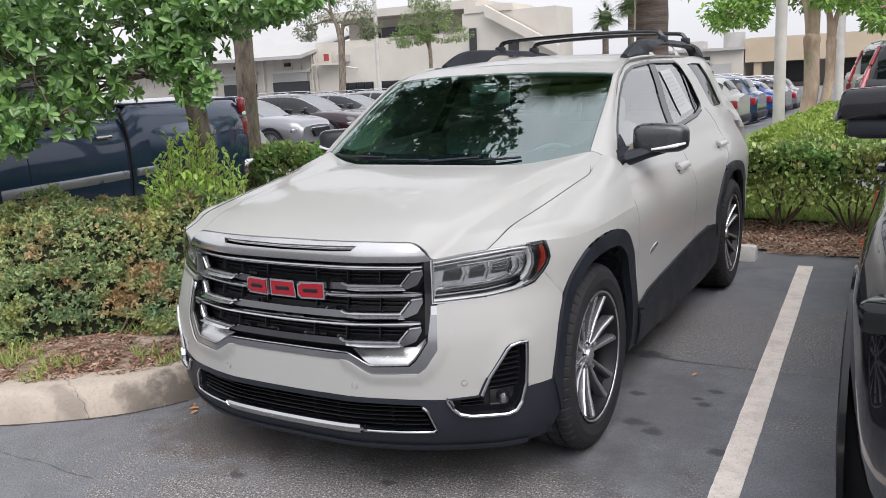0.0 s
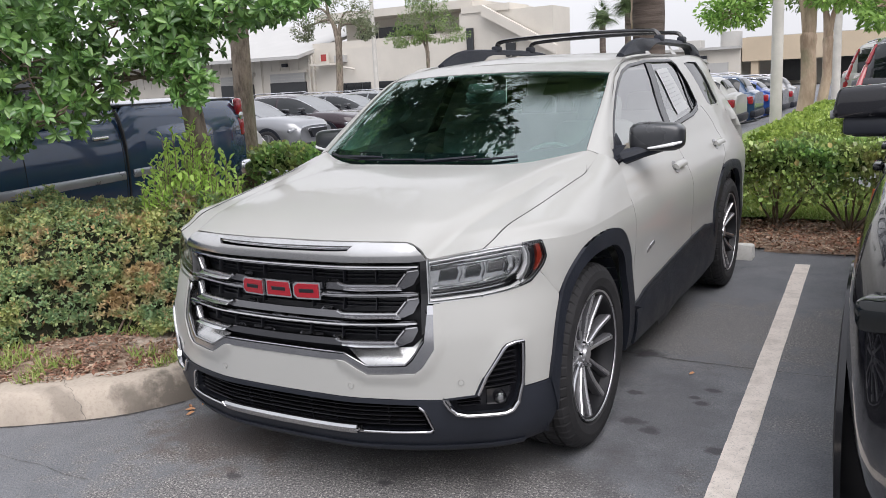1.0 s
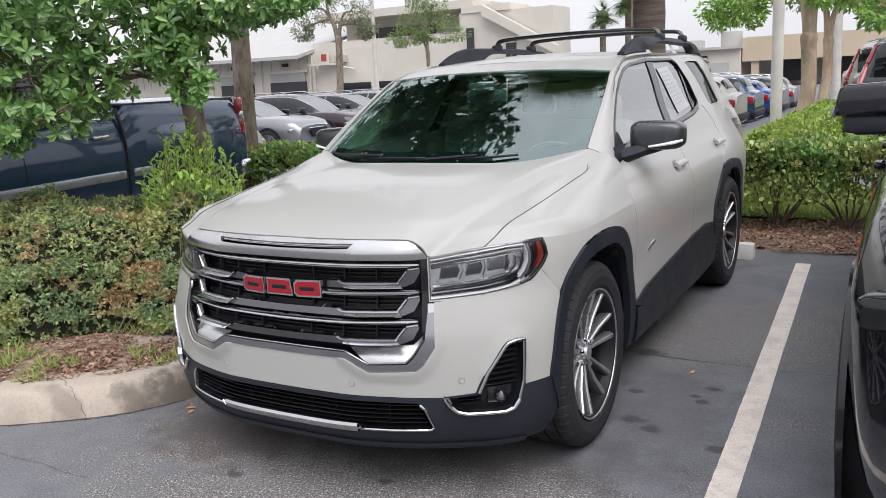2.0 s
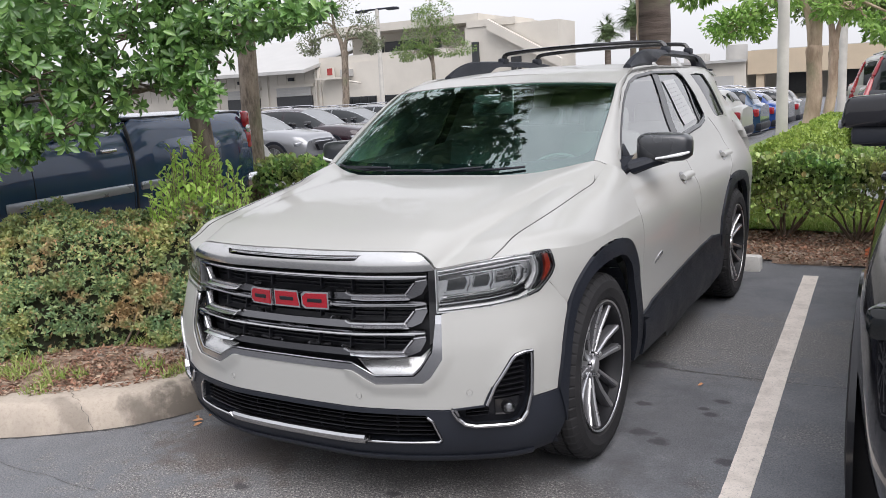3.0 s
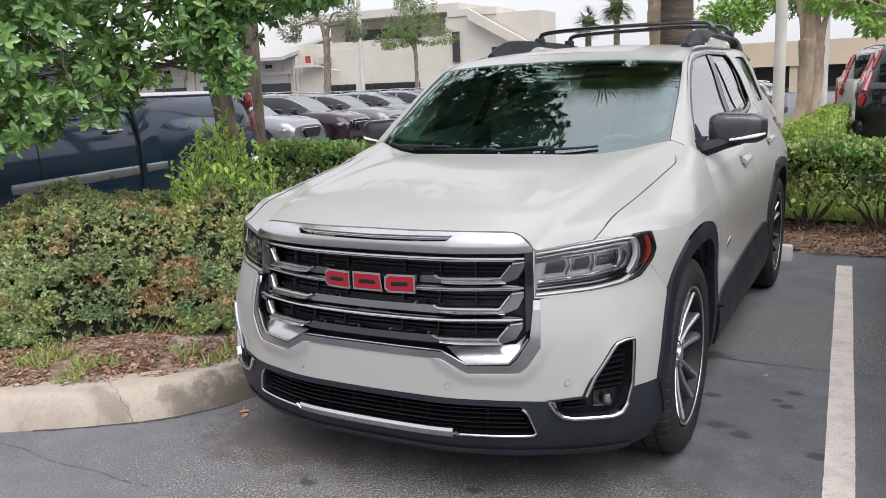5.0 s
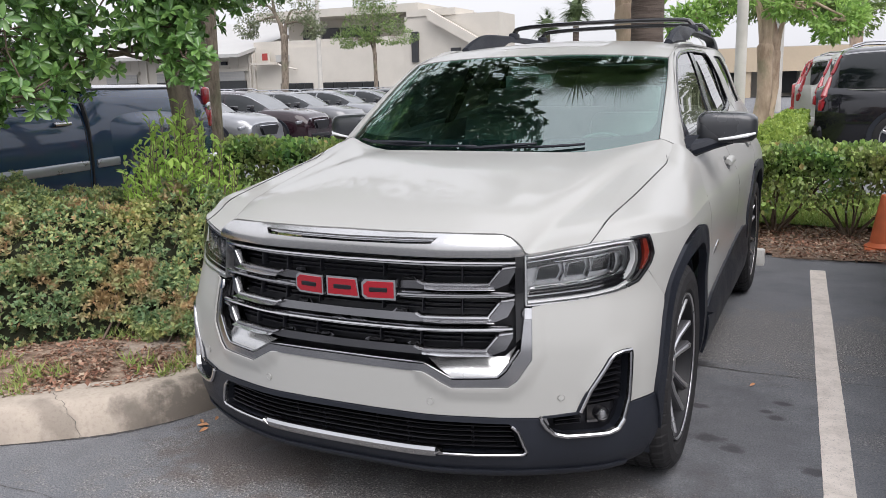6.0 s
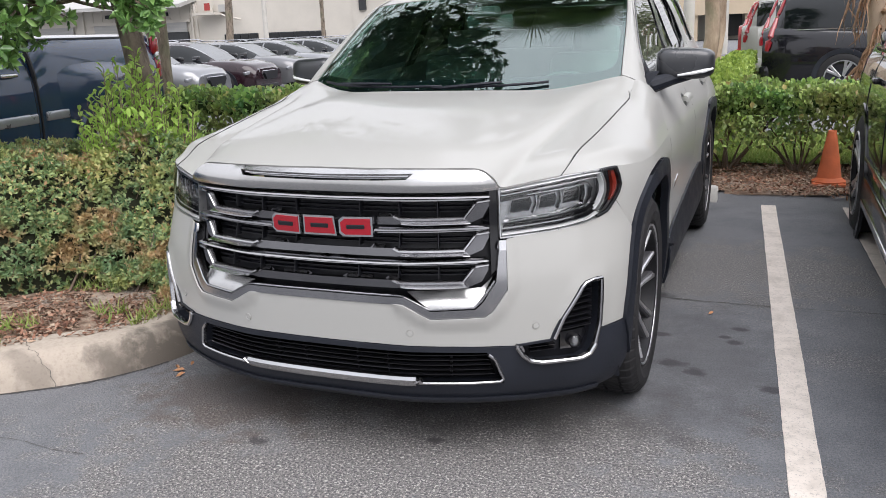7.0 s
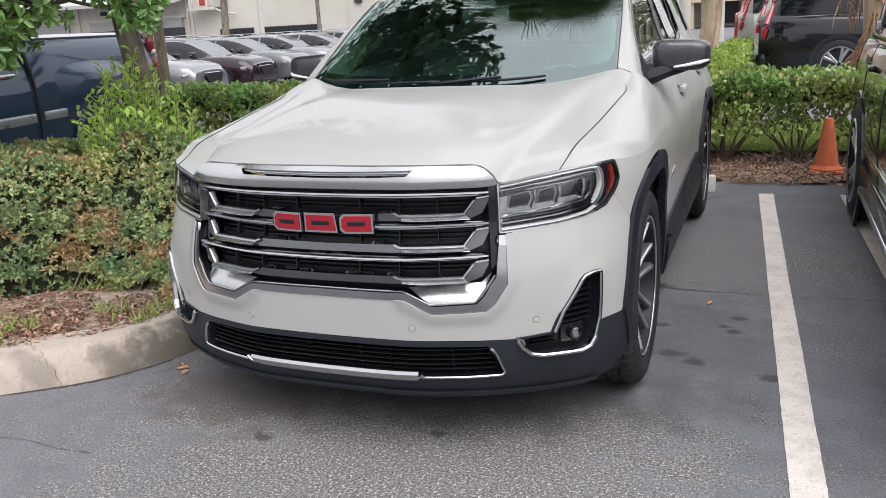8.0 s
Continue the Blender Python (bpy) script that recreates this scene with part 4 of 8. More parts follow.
    part("frame_cap", both(panel([(0.598, 0.752), (0.62, 0.752), (0.62, 0.722), (0.597, 0.722)], 0.01, out=0.008, depth=0.006)), M_CHROME, g, "bright cap")

    def tilt(s, z):
        return -0.035 + 0.035 * smooth01(0.6 - z, 0.0, 0.055)
    facet = [(0.29, 0.59), (0.4, 0.594), (0.538, 0.6), (0.574, 0.63), (0.545, 0.58), (0.508, 0.545), (0.376, 0.541), (0.33, 0.567)]
    part("grille_facet", both(panel(facet, 0.012, out=tilt, depth=0.004)), M_FACET, g, "polished sloping metal facet")
    # side shutters beside the rows
    part("grille_side", both(panel([(0.574, 0.905), (0.602, 0.905), (0.602, 0.755), (0.594, 0.66), (0.572, 0.64)], 0.02, out=-0.03, depth=0.02)), M_GLOSSBLACK, g)
    return g


build_grille()


def build_emblem():
    e = tagged(place("emblem", mesh_of("emblem", *box(0, 0.178, 0.797, 0.36, 0.012, 0.05, 0.004)), M_MESHBLACK, CAR), "red enamel emblem of three plain shapes with chrome rims")
    for x, w, cut in ((-0.126, 0.118, 1), (0.0, 0.124, 0), (0.127, 0.116, 1)):
        y = surf(s_of_x(abs(x) + 0.01), 0.8)[1] - 0.014
        turn = pose(x, y, 0.799, 0, 0, 8 * x / 0.12 if abs(x) > 0.05 else 0)
        hw = w / 2
        if cut:
            shape = [(-hw + 0.014, -0.034), (hw, -0.034), (hw, 0.034), (-hw + 0.014, 0.034), (-hw, 0.022), (-hw, -0.022)]
        else:
            shape = [(-hw, -0.034), (hw, -0.034), (hw - 0.008, 0.034), (-hw, 0.034)]
        for nm, inset, y0, y1, m, lb in (("emblem_rim", 0.0, 0.008, -0.008, M_CHROME, "chrome rim"), ("emblem_field", 0.007, 0.0, -0.011, M_TRIMRED, "red enamel field")):
            ring = [(px - math.copysign(inset, px), pz - math.copysign(inset, pz)) for px, pz in shape]
            n = len(ring)
            verts = [(px, y0, pz) for px, pz in ring] + [(px * 0.97, y1, pz * 0.95) for px, pz in ring]
            faces = [tuple(reversed(range(n))), tuple(range(n, 2 * n))] + [(k, (k + 1) % n, n + (k + 1) % n, n + k) for k in range(n)]
            faces = [tuple(reversed(f)) for f in faces]
            part(nm, moved((verts, faces), turn), m, e, lb, angle=20)
        part("emblem_slit", moved(box(0.0, -0.0112, 0.0, w * 0.52, 0.003, 0.014, 0.002, 1), turn), M_MESHBLACK, e, "dark slit")


build_emblem()


def build_headlight(side):
    flip = (lambda g: g) if side > 0 else mirrored
    ring = [(0.604, 0.757)] + LAMP_LOW[1:] + LAMP_TAIL[1:] + LAMP_TOP[1:]

    def bowl(s, z):
        return -0.055
    h = tagged(place("headlight", mesh_of("headlight", *flip(panel(ring, 0.04, out=bowl, depth=0.004))), M_LAMPBOWL, CAR), "clear headlight with bright strips and dark modules")
    part("lamp_wall", flip(ribbon([(s, z) for s, z in ring], 0.005, -0.055, 0.054, closed=True, bevel=0.1)), M_LAMPBOWL, h)
    # bright strips: upper run, tail bend, lower run
    part("light_strip", flip(ribbon([(0.612, 0.9), (0.725, 0.914), (0.834, 0.925), (0.93, 0.93), (1.0, 0.93)], 0.007, -0.022, 0.018)), M_LAMPWHITE, h, "bright running light strip")
    part("light_strip", flip(ribbon([(0.612, 0.886), (0.725, 0.9), (0.834, 0.911), (0.93, 0.917), (0.985, 0.916)], 0.005, -0.03, 0.02)), M_CHROME, h, "thin chrome strip")
    part("light_strip", flip(ribbon([(1.0, 0.93), (1.012, 0.9), (1.008, 0.868), (0.985, 0.836), (0.955, 0.815)], 0.005, -0.024, 0.014)), M_LAMPWHITE, h)
    part("light_strip", flip(ribbon([(1.012, 0.93), (1.026, 0.9), (1.022, 0.866), (1.0, 0.832), (0.965, 0.806)], 0.004, -0.018, 0.01)), M_CHROME, h)
    part("lamp_border", flip(ribbon([(0.99, 0.938), (1.05, 0.9385), (1.094, 0.938), (1.1, 0.91), (1.102, 0.882), (1.083, 0.857), (1.058, 0.836), (1.014, 0.806), (0.96, 0.792)], 0.011, -0.006, 0.006)), M_GLOSSBLACK, h, "black border of the lamp")
    part("light_strip", flip(ribbon([(0.985, 0.916), (0.992, 0.895), (0.988, 0.87), (0.968, 0.845), (0.94, 0.828)], 0.004, -0.03, 0.014)), M_CHROME, h)
    part("light_strip", flip(ribbon([(0.62, 0.802), (0.8, 0.818), (0.925, 0.836), (0.95, 0.858), (0.958, 0.886), (0.945, 0.902), (0.8, 0.893), (0.7, 0.884)], 0.005, -0.035, 0.018)), M_CHROME, h)
    part("light_strip", flip(ribbon([(0.61, 0.766), (0.8, 0.779), (0.92, 0.792), (0.962, 0.806)], 0.009, -0.02, 0.018)), M_LAMPWHITE, h, "bright lower running light strip")
    part("light_strip", flip(ribbon([(0.61, 0.783), (0.8, 0.797), (0.92, 0.811), (0.955, 0.824)], 0.011, -0.03, 0.018)), M_CHROME, h, "satin lower strip")
    part("strip_groove", flip(ribbon([(0.612, 0.7745), (0.8, 0.788), (0.92, 0.8015), (0.958, 0.815)], 0.004, -0.026, 0.02)), M_GLOSSBLACK, h)
    part("strip_groove", flip(ribbon([(0.615, 0.793), (0.8, 0.808), (0.92, 0.823), (0.955, 0.836)], 0.005, -0.026, 0.02)), M_GLOSSBLACK, h)
    part("upper_mask", flip(panel([(0.612, 0.862), (0.7, 0.872), (0.79, 0.885), (0.725, 0.896), (0.612, 0.882)], 0.03, out=-0.034, depth=0.006)), M_GLOSSBLACK, h, "black upper mask")
    part("reflector", flip(panel([(0.615, 0.805), (0.8, 0.82), (0.92, 0.838), (0.945, 0.86), (0.95, 0.89), (0.93, 0.9), (0.8, 0.89), (0.615, 0.876)], 0.03, out=-0.05, depth=0.003)), M_LAMPBOWL, h, "grey reflector")
    # lamp modules
    for s0, s1, z0 in ((0.64, 0.72, 0.83), (0.74, 0.81, 0.838), (0.83, 0.915, 0.85)):
        cell = [(s0, z0 - 0.005), (s1 - 0.012, z0), (s1, z0 + 0.025), (s1 - 0.006, z0 + 0.045), (s0 + 0.01, z0 + 0.036)]
        part("lamp_module", flip(panel(cell, 0.02, out=-0.04, depth=0.012)), M_PRIVACY, h, "dark glass lamp module")
        part("module_rim", flip(ribbon(cell, 0.004, -0.04, 0.008, closed=True)), M_CHROME, h)
        part("module_blade", flip(ribbon([(s1 - 0.002, z0 - 0.008), (s1 + 0.012, z0 + 0.02), (s1 + 0.01, z0 + 0.05)], 0.006, -0.045, 0.025)), M_CHROME, h)
    for k in range(3):
        part("module_blade", flip(ribbon([(0.84, 0.858 + 0.012 * k), (0.925, 0.864 + 0.012 * k)], 0.003, -0.03, 0.006)), M_CHROME, h)
    amber = [(1.042, 0.836), (1.062, 0.846), (1.082, 0.866), (1.092, 0.886), (1.09, 0.91), (1.086, 0.932), (1.064, 0.932), (1.068, 0.895), (1.058, 0.862)]
    part("side_marker", flip(panel(amber, 0.02, out=-0.012, depth=0.02)), M_AMBER, h, "red-orange side marker")
    part("marker_mask", flip(panel([(1.0, 0.806), (1.04, 0.828), (1.06, 0.868), (1.064, 0.932), (1.042, 0.935), (1.046, 0.885), (1.03, 0.84)], 0.03, out=-0.02, depth=0.015)), M_GLOSSBLACK, h)
    lens = place("lens", mesh_of("lens", *flip(panel(ring, 0.03, out=0.002, depth=0)), True, 60), M_CLEAR, h)
    lens.visible_shadow = False
    tagged(lens, "clear lens")


build_headlight(1)
build_headlight(-1)


def build_fog(side):
    flip = (lambda g: g) if side > 0 else mirrored
    f = tagged(place("fog_lamp", mesh_of("fog_lamp", *flip(panel(FOG_RING, 0.05, out=-0.045, depth=0.004))), M_MESHBLACK, CAR), "fog lamp pocket with black slats and chrome bezel")
    part("pocket_wall", flip(ribbon(FOG_RING, 0.008, -0.045, 0.05, closed=True, bevel=0.1)), M_CLAD, f)
    part("bezel", flip(ribbon([(0.643, 0.41), (0.66, 0.382), (0.686, 0.358), (0.722, 0.349), (0.858, 0.347), (0.888, 0.357), (0.91, 0.387)], 0.015, 0.002, 0.016, 0.012)), M_SATIN, f, "satin chrome bezel")
    part("bezel", flip(ribbon([(0.91, 0.387), (0.93, 0.456), (0.938, 0.6)], 0.013, 0.002, 0.012, 0.012)), M_DARKCHROME, f, "dark satin bezel")
    part("bezel", flip(ribbon([(0.94, 0.604), (0.906, 0.604), (0.876, 0.597), (0.862, 0.584), (0.797, 0.492), (0.766, 0.425)], 0.012, 0.002, 0.012, 0.012)), M_DARKCHROME, f, "dark chrome bezel")
    part("bezel_corner", flip(panel([(0.636, 0.416), (0.66, 0.414), (0.668, 0.392), (0.654, 0.392)], 0.01, out=0.012, depth=0.008)), M_DARKCHROME, f)
    for k in range(7):
        z = 0.45 + 0.02 * k
        part("slat", flip(ribbon([(0.79 + 0.011 * k, z - 0.004), (0.915, z)], 0.007, -0.04, 0.024)), M_GLOSSBLACK, f)
    for k in range(2):
        part("slat", flip(ribbon([(0.69, 0.395 - 0.014 * k), (0.775, 0.398 - 0.014 * k)], 0.005, -0.035, 0.02)), M_GLOSSBLACK, f)
    c = Vector(surf(0.85, 0.398, -0.024))
    rot = Vector((0.55, -0.83, 0)).to_track_quat("Z", "Y").to_matrix().to_4x4()
    lamp = moved(lathe([(-0.02, 0.024), (0.006, 0.024), (0.01, 0.021), (0.006, 0.018), (0.0, 0.013), (-0.004, 0.001)], 24, "z"), Matrix.Translation(c) @ rot)
    part("lamp", flip(lamp), M_GLOSSBLACK, f, "round dark fog lamp")
    bead = moved(lathe([(0.0, 0.012), (0.004, 0.01), (0.006, 0.001)], 16, "z"), Matrix.Translation(c) @ rot)
    part("lamp_bead", flip(bead), M_DARKCHROME, f, "small bright reflector")
    glass = moved(lathe([(0.008, 0.02), (0.013, 0.013), (0.015, 0.001)], 24, "z"), Matrix.Translation(c) @ rot)
    part("lamp_glass", flip(glass), M_CLEAR, f)
    part("lamp_housing", flip(panel([(0.8, 0.372), (0.875, 0.368), (0.905, 0.42), (0.9, 0.435), (0.8, 0.43)], 0.02, out=-0.034, depth=0.012)), M_GLOSSBLACK, f)


build_fog(1)
build_fog(-1)


def build_low_grille():
    hole = [(0.0, 0.404), (0.2, 0.403), (0.38, 0.402), (0.547, 0.398), (0.575, 0.375), (0.607, 0.305), (0.602, 0.281), (0.33, 0.281), (0.0, 0.281)]
    g = tagged(place("lower_grille", mesh_of("lower_grille", *both(panel(hole, 0.06, out=-0.06, depth=0.004))), M_MESHBLACK, CAR), "low black grille with a satin skid bar")
    part("grille_wall", both(ribbon(hole, 0.006, -0.06, 0.066, bevel=0.1)), M_CLAD, g)
    for k in range(5):
        z = 0.312 + 0.017 * k
        part("slat", both(ribbon([(0.0, z), (0.55 + 0.006 * (4 - k), z)], 0.006, -0.045, 0.03, 0.05)), M_GLOSSBLACK, g)
    for s in (0.1, 0.21, 0.43):
        part("slat_rib", both(ribbon([(s, 0.3), (s, 0.39)], 0.008, -0.05, 0.02)), M_MESHBLACK, g)
    part("skid_bar", both(ribbon([(0.0, 0.297), (0.2, 0.297), (0.318, 0.298)], 0.034, 0.0, 0.022)), M_SATIN, g, "satin metal skid bar")
    part("skid_tip", both(ribbon([(0.314, 0.292), (0.334, 0.306)], 0.012, 0.004, 0.02)), M_SATIN, g)
    part("skid_trim", both(ribbon([(0.325, 0.289), (0.45, 0.288), (0.59, 0.29), (0.6, 0.3), (0.572, 0.37), (0.552, 0.388)], 0.011, 0.0, 0.012)), M_SATIN, g, "thin satin trim")


build_low_grille()


# ---- hood, fenders, doors
HOOD_FRONT = [surf(s, z, o) for s, z, o in ((0.0, 0.982, 0.014), (0.18, 0.981, 0.014), (0.37, 0.98, 0.014), (0.49, 0.978, 0.014), (0.54, 0.974, 0.012), (0.567, 0.962, 0.01), (0.592, 0.94, 0.008), (0.61, 0.916, 0.004), (0.66, 0.92, 0.004), (0.73, 0.93, 0.003), (0.81, 0.938, 0.002))]
HOOD_EDGE = [HOOD_FRONT[-1], (0.737, 0.47, 0.962), (0.75, 0.56, 0.995), (0.765, 0.72, 1.02), (0.777, 0.88, 1.044), (0.79, 1.12, 1.08), (0.797, 1.26, 1.1), (0.796, 1.33, 1.12), (0.791, 1.42, 1.143), (0.784, 1.5, 1.163)]
HOOD_MID = [HOOD_FRONT[0], (0.0, 0.3, 1.012), (0.0, 0.45, 1.042), (0.0, 0.7, 1.085), (0.0, 0.95, 1.118), (0.0, 1.165, 1.146)]
HOOD_REAR = [(0.0, 1.165, 1.146), (0.25, 1.17, 1.145), (0.38, 1.21, 1.141), (0.475, 1.3, 1.138), (0.6, 1.366, 1.154), (0.7, 1.445, 1.173), (0.75, 1.488, 1.177), (0.784, 1.5, 1.163)]


def hood_form(u, v):
    dome = 0.016 * (1 - smooth01(u, 0.5 + 0.12 * v, 0.66 + 0.14 * v)) * math.sin(math.pi * min(1, v * 1.05)) ** 0.7
    flat = 0.006 * math.sin(math.pi * v) * math.sin(math.pi * u)
    return np.array((0, 0, dome + flat))


def build_hood():
    g = coons(curve3(HOOD_FRONT), curve3(HOOD_REAR), curve3(HOOD_MID), curve3(HOOD_EDGE), 44, 44, hood_form)
    full = join(g, mirrored(g))
    bm = bmesh.new()
    vs = [bm.verts.new(v) for v in full[0]]
    for f in full[1]:
        bm.faces.new([vs[i] for i in f])
    bmesh.ops.remove_doubles(bm, verts=bm.verts[:], dist=0.0005)
    bmesh.ops.solidify(bm, geom=bm.faces[:], thickness=0.008)
    part("hood", bm, M_WHITE, CAR, "pearl white hood with raised middle", angle=50)
    edge = curve3(HOOD_EDGE, 60)
    gap = [edge(q) + np.array((0.0045, 0.0, -0.0005)) for q in np.linspace(0.0, 0.98, 70) if edge(q)[1] < 1.27]
    gap += [gap[-1] + np.array((-0.003, 0.03, 0.012)), gap[-1] + np.array((-0.012, 0.055, 0.028))]
    part("hood_gap", Pair(tube([tuple(p) for p in gap], [0.0017] * (len(gap) - 2) + [0.0014, 0.0006], 6)), M_MESHBLACK, CAR, "dark gap beside the hood")


build_hood()


def build_fender(side):
    flip = (lambda g: g) if side > 0 else mirrored
    edge = curve3([(x + 0.005 * (1 - smooth01(y, 1.22, 1.36)), y, z) for x, y, z in HOOD_EDGE] + [(0.8, 1.55, 1.148)])

    def top(u, v, hold=False):
        s = 1.096 + (2.055 - 1.096) * v
        zs = 0.942 - 0.014 * smooth01(v, 0, 0.2)
        p0, p1 = edge(v), np.array(surf(s, zs))
        t1 = (np.array(surf(s, zs)) - np.array(surf(s, zs + 0.02))) / 0.02 * np.linalg.norm(p1 - p0) * 1.1
        t0 = np.array((1.0, -0.25 * (1 - v), -0.16)) * np.linalg.norm(p1 - p0) * 0.95
        h = u
        p = (2 * h ** 3 - 3 * h * h + 1) * p0 + (h ** 3 - 2 * h * h + h) * t0 + (3 * h * h - 2 * h ** 3) * p1 + (h ** 3 - h * h) * t1
        if v < 0.3 and not hold:
            # the front edge follows the top of the headlight
            lampline = np.array(surf(0.81 + (1.096 - 0.81) * h, 0.9385 + 0.003 * math.sin(math.pi * h)))
            p = p + (lampline - top(u, 0.0, True)) * (1 - smooth01(v, 0, 0.3)) ** 1.5
        return p
    tp = sheet(top, 16, 36)
    side_o = [(1.097, 0.942), (1.104, 0.91), (1.106, 0.882), (1.087, 0.855), (1.062, 0.834), (1.153, 0.738)] + [p for p in ARCH_OUT if p[1] > 0.74 and p[0] < 1.45] + [p for p in ARCH_OUT if p[0] >= 1.45] + [(2.055, 0.457), (2.055, 0.7), (2.055, 0.928), (1.8, 0.928), (1.5, 0.928), (1.28, 0.929), (1.18, 0.936)]
    sd = panel(side_o, 0.03, depth=0)
    part("fender", flip(slab(join(tp, sd), 0.006)), M_WHITE, CAR, "pearl white front fender", angle=50)


build_fender(1)
build_fender(-1)


def build_side(side):
    flip = (lambda g: g) if side > 0 else mirrored
    cut = 3.215
    sill_f = [p for p in SILL_TOP if 2.1 < p[0] < cut]
    front = [(2.061, 0.457)] + sill_f + [(cut, 0.556), (cut, 0.85), (cut, 1.186)] + [p for p in reversed(BELT) if p[0] < cut] + [(2.061, 1.1), (2.061, 0.75)]
    d1 = tagged(place("front_door", mesh_of("front_door", *flip(panel(front, 0.04)), True, 50), M_WHITE, CAR), "pearl white front door")
    rear = [(cut + 0.006, 0.557)] + [p for p in SILL_TOP if p[0] > cut + 0.012] + [p for p in RARCH_OUT if 0.6 < p[1] and p[0] < 4.02] + [(4.06, 0.9), (4.2, 0.95), (4.3, 1.03), (4.28, 1.15), (4.16, 1.26), (4.05, 1.27)] + [p for p in reversed(BELT) if p[0] > cut] + [(cut + 0.006, 1.187)]
    d2 = tagged(place("rear_door", mesh_of("rear_door", *flip(panel(rear, 0.04)), True, 50), M_WHITE, CAR), "pearl white rear door")
    quarter = [(4.066, 0.895)] + [p for p in RARCH_OUT if p[0] > 4.07] + [(4.9, 0.44), (5.2, 0.46), (5.6, 0.5), (5.6, 1.0), (5.2, 1.1), (4.95, 1.22), (4.77, 1.25), (4.4, 1.255), (4.17, 1.265), (4.286, 1.15), (4.306, 1.03), (4.206, 0.948)]
    part("quarter_panel", flip(panel(quarter, 0.05)), M_WHITE, CAR, "pearl white rear quarter panel")
    # frame of the side windows
    window = [(2.11, 1.12), (2.25, 1.235), (2.399, 1.335), (2.51, 1.41), (2.62, 1.467), (2.77, 1.522), (2.94, 1.552), (3.3, 1.574), (3.86, 1.576), (3.93, 1.55), (4.03, 1.43), (4.085, 1.3), (4.06, 1.275), (3.85, 1.236), (3.574, 1.216), (3.0, 1.174), (2.57, 1.146), (2.4, 1.134)]
    qwin = [(4.15, 1.555), (4.3, 1.562), (4.53, 1.558), (4.62, 1.48), (4.75, 1.275), (4.7, 1.262), (4.42, 1.262), (4.37, 1.28), (4.24, 1.46)]
    frame_o = [(2.066, 1.106)] + BELT + [(4.16, 1.264), (4.4, 1.256), (4.77, 1.251), (5.0, 1.2), (5.06, 1.25), (4.9, 1.45), (4.72, 1.59), (4.4, 1.602), (3.4, 1.604), (2.98, 1.592), (2.8, 1.555), (2.6, 1.492), (2.4, 1.375), (2.2, 1.235)]
    hole1 = [(s + (0.012 if i == 0 else 0), z - (0.0 if z > 1.3 else -0.004)) for i, (s, z) in enumerate(window)]
    part("side_frame", flip(panel(frame_o, 0.03, holes=[hole1, qwin])), M_WHITE, CAR, "pearl white roof side frame", angle=50)
    part("window_trim", flip(ribbon(window, 0.016, -0.004, 0.008, 0.03, closed=True)), M_GLOSSBLACK, CAR, "gloss black window surround")
    part("belt_moulding", flip(ribbon([(s, z - 0.002) for s, z in BELT], 0.018, 0.0, 0.007)), M_GLOSSBLACK, CAR, "black belt moulding")
    fwin = [p for p in window if p[0] < 3.29 and p[1] > 1.3] + [(3.3, 1.572), (3.19, 1.19), (3.0, 1.176), (2.57, 1.148), (2.4, 1.136), (2.12, 1.124), (2.25, 1.235)]
    rwin = [(3.4, 1.573), (3.86, 1.574), (3.93, 1.548), (3.93, 1.25), (3.85, 1.238), (3.574, 1.218), (3.3, 1.198)]
    for nm, o, mt in (("front_window", fwin, M_SIDEGLASS), ("rear_window", rwin, M_SIDEGLASS), ("small_window", [(3.96, 1.52), (4.03, 1.43), (4.08, 1.3), (4.06, 1.278), (3.96, 1.256)], M_PRIVACY), ("quarter_window", qwin, M_PRIVACY)):
        w = place(nm, mesh_of(nm, *flip(panel(o, 0.05, out=-0.012, depth=0)), True, 60), mt, CAR)
        tagged(w, "tinted side window glass")
        w.visible_shadow = False
    part("door_pillar", flip(panel([(3.3, 1.574), (3.42, 1.574), (3.36, 1.4), (3.31, 1.198), (3.19, 1.188), (3.24, 1.4)], 0.04, out=-0.006, depth=0.01)), M_GLOSSBLACK, CAR, "gloss black pillar between the doors")
    part("window_bar", flip(panel([(3.925, 1.55), (3.96, 1.52), (3.965, 1.256), (3.93, 1.25)], 0.04, out=-0.006, depth=0.01)), M_GLOSSBLACK, CAR)
    # handles
    for dr, s0, s1, z0 in ((d1, 2.93, 3.14, 1.0), (d2, 4.02, 4.23, 1.028)):
        hd = part("handle", flip(ribbon([(s0, z0), (s0 + 0.05, z0 + 0.003), (s1 - 0.04, z0 + 0.005), (s1, z0 + 0.004)], 0.03, 0.018, 0.016)), M_WHITE, dr, "white door handle", angle=60)
        cup = [(s0 + 0.05 + 0.05 * math.cos(a) * 1.1, z0 - 0.006 + 0.032 * math.sin(a)) for a in np.linspace(0, 2 * math.pi, 16)[:-1]]
        part("handle_cup", flip(panel(cup, 0.03, out=0.002, depth=0.004)), M_SILVER, dr)
        part("handle_foot", flip(ribbon([(s0 + 0.005, z0), (s0 + 0.03, z0)], 0.02, 0.0, 0.02)), M_WHITE, dr)
        part("handle_foot", flip(ribbon([(s1 - 0.025, z0 + 0.004), (s1 - 0.005, z0 + 0.004)], 0.02, 0.0, 0.02)), M_WHITE, dr)
    # cladding: arches, sill
    arch = [p for p in ARCH_OUT if p[0] > 1.04] + [(2.04, 0.3), (2.03, 0.26), (1.96, 0.26)] + list(reversed(ARCH_IN))
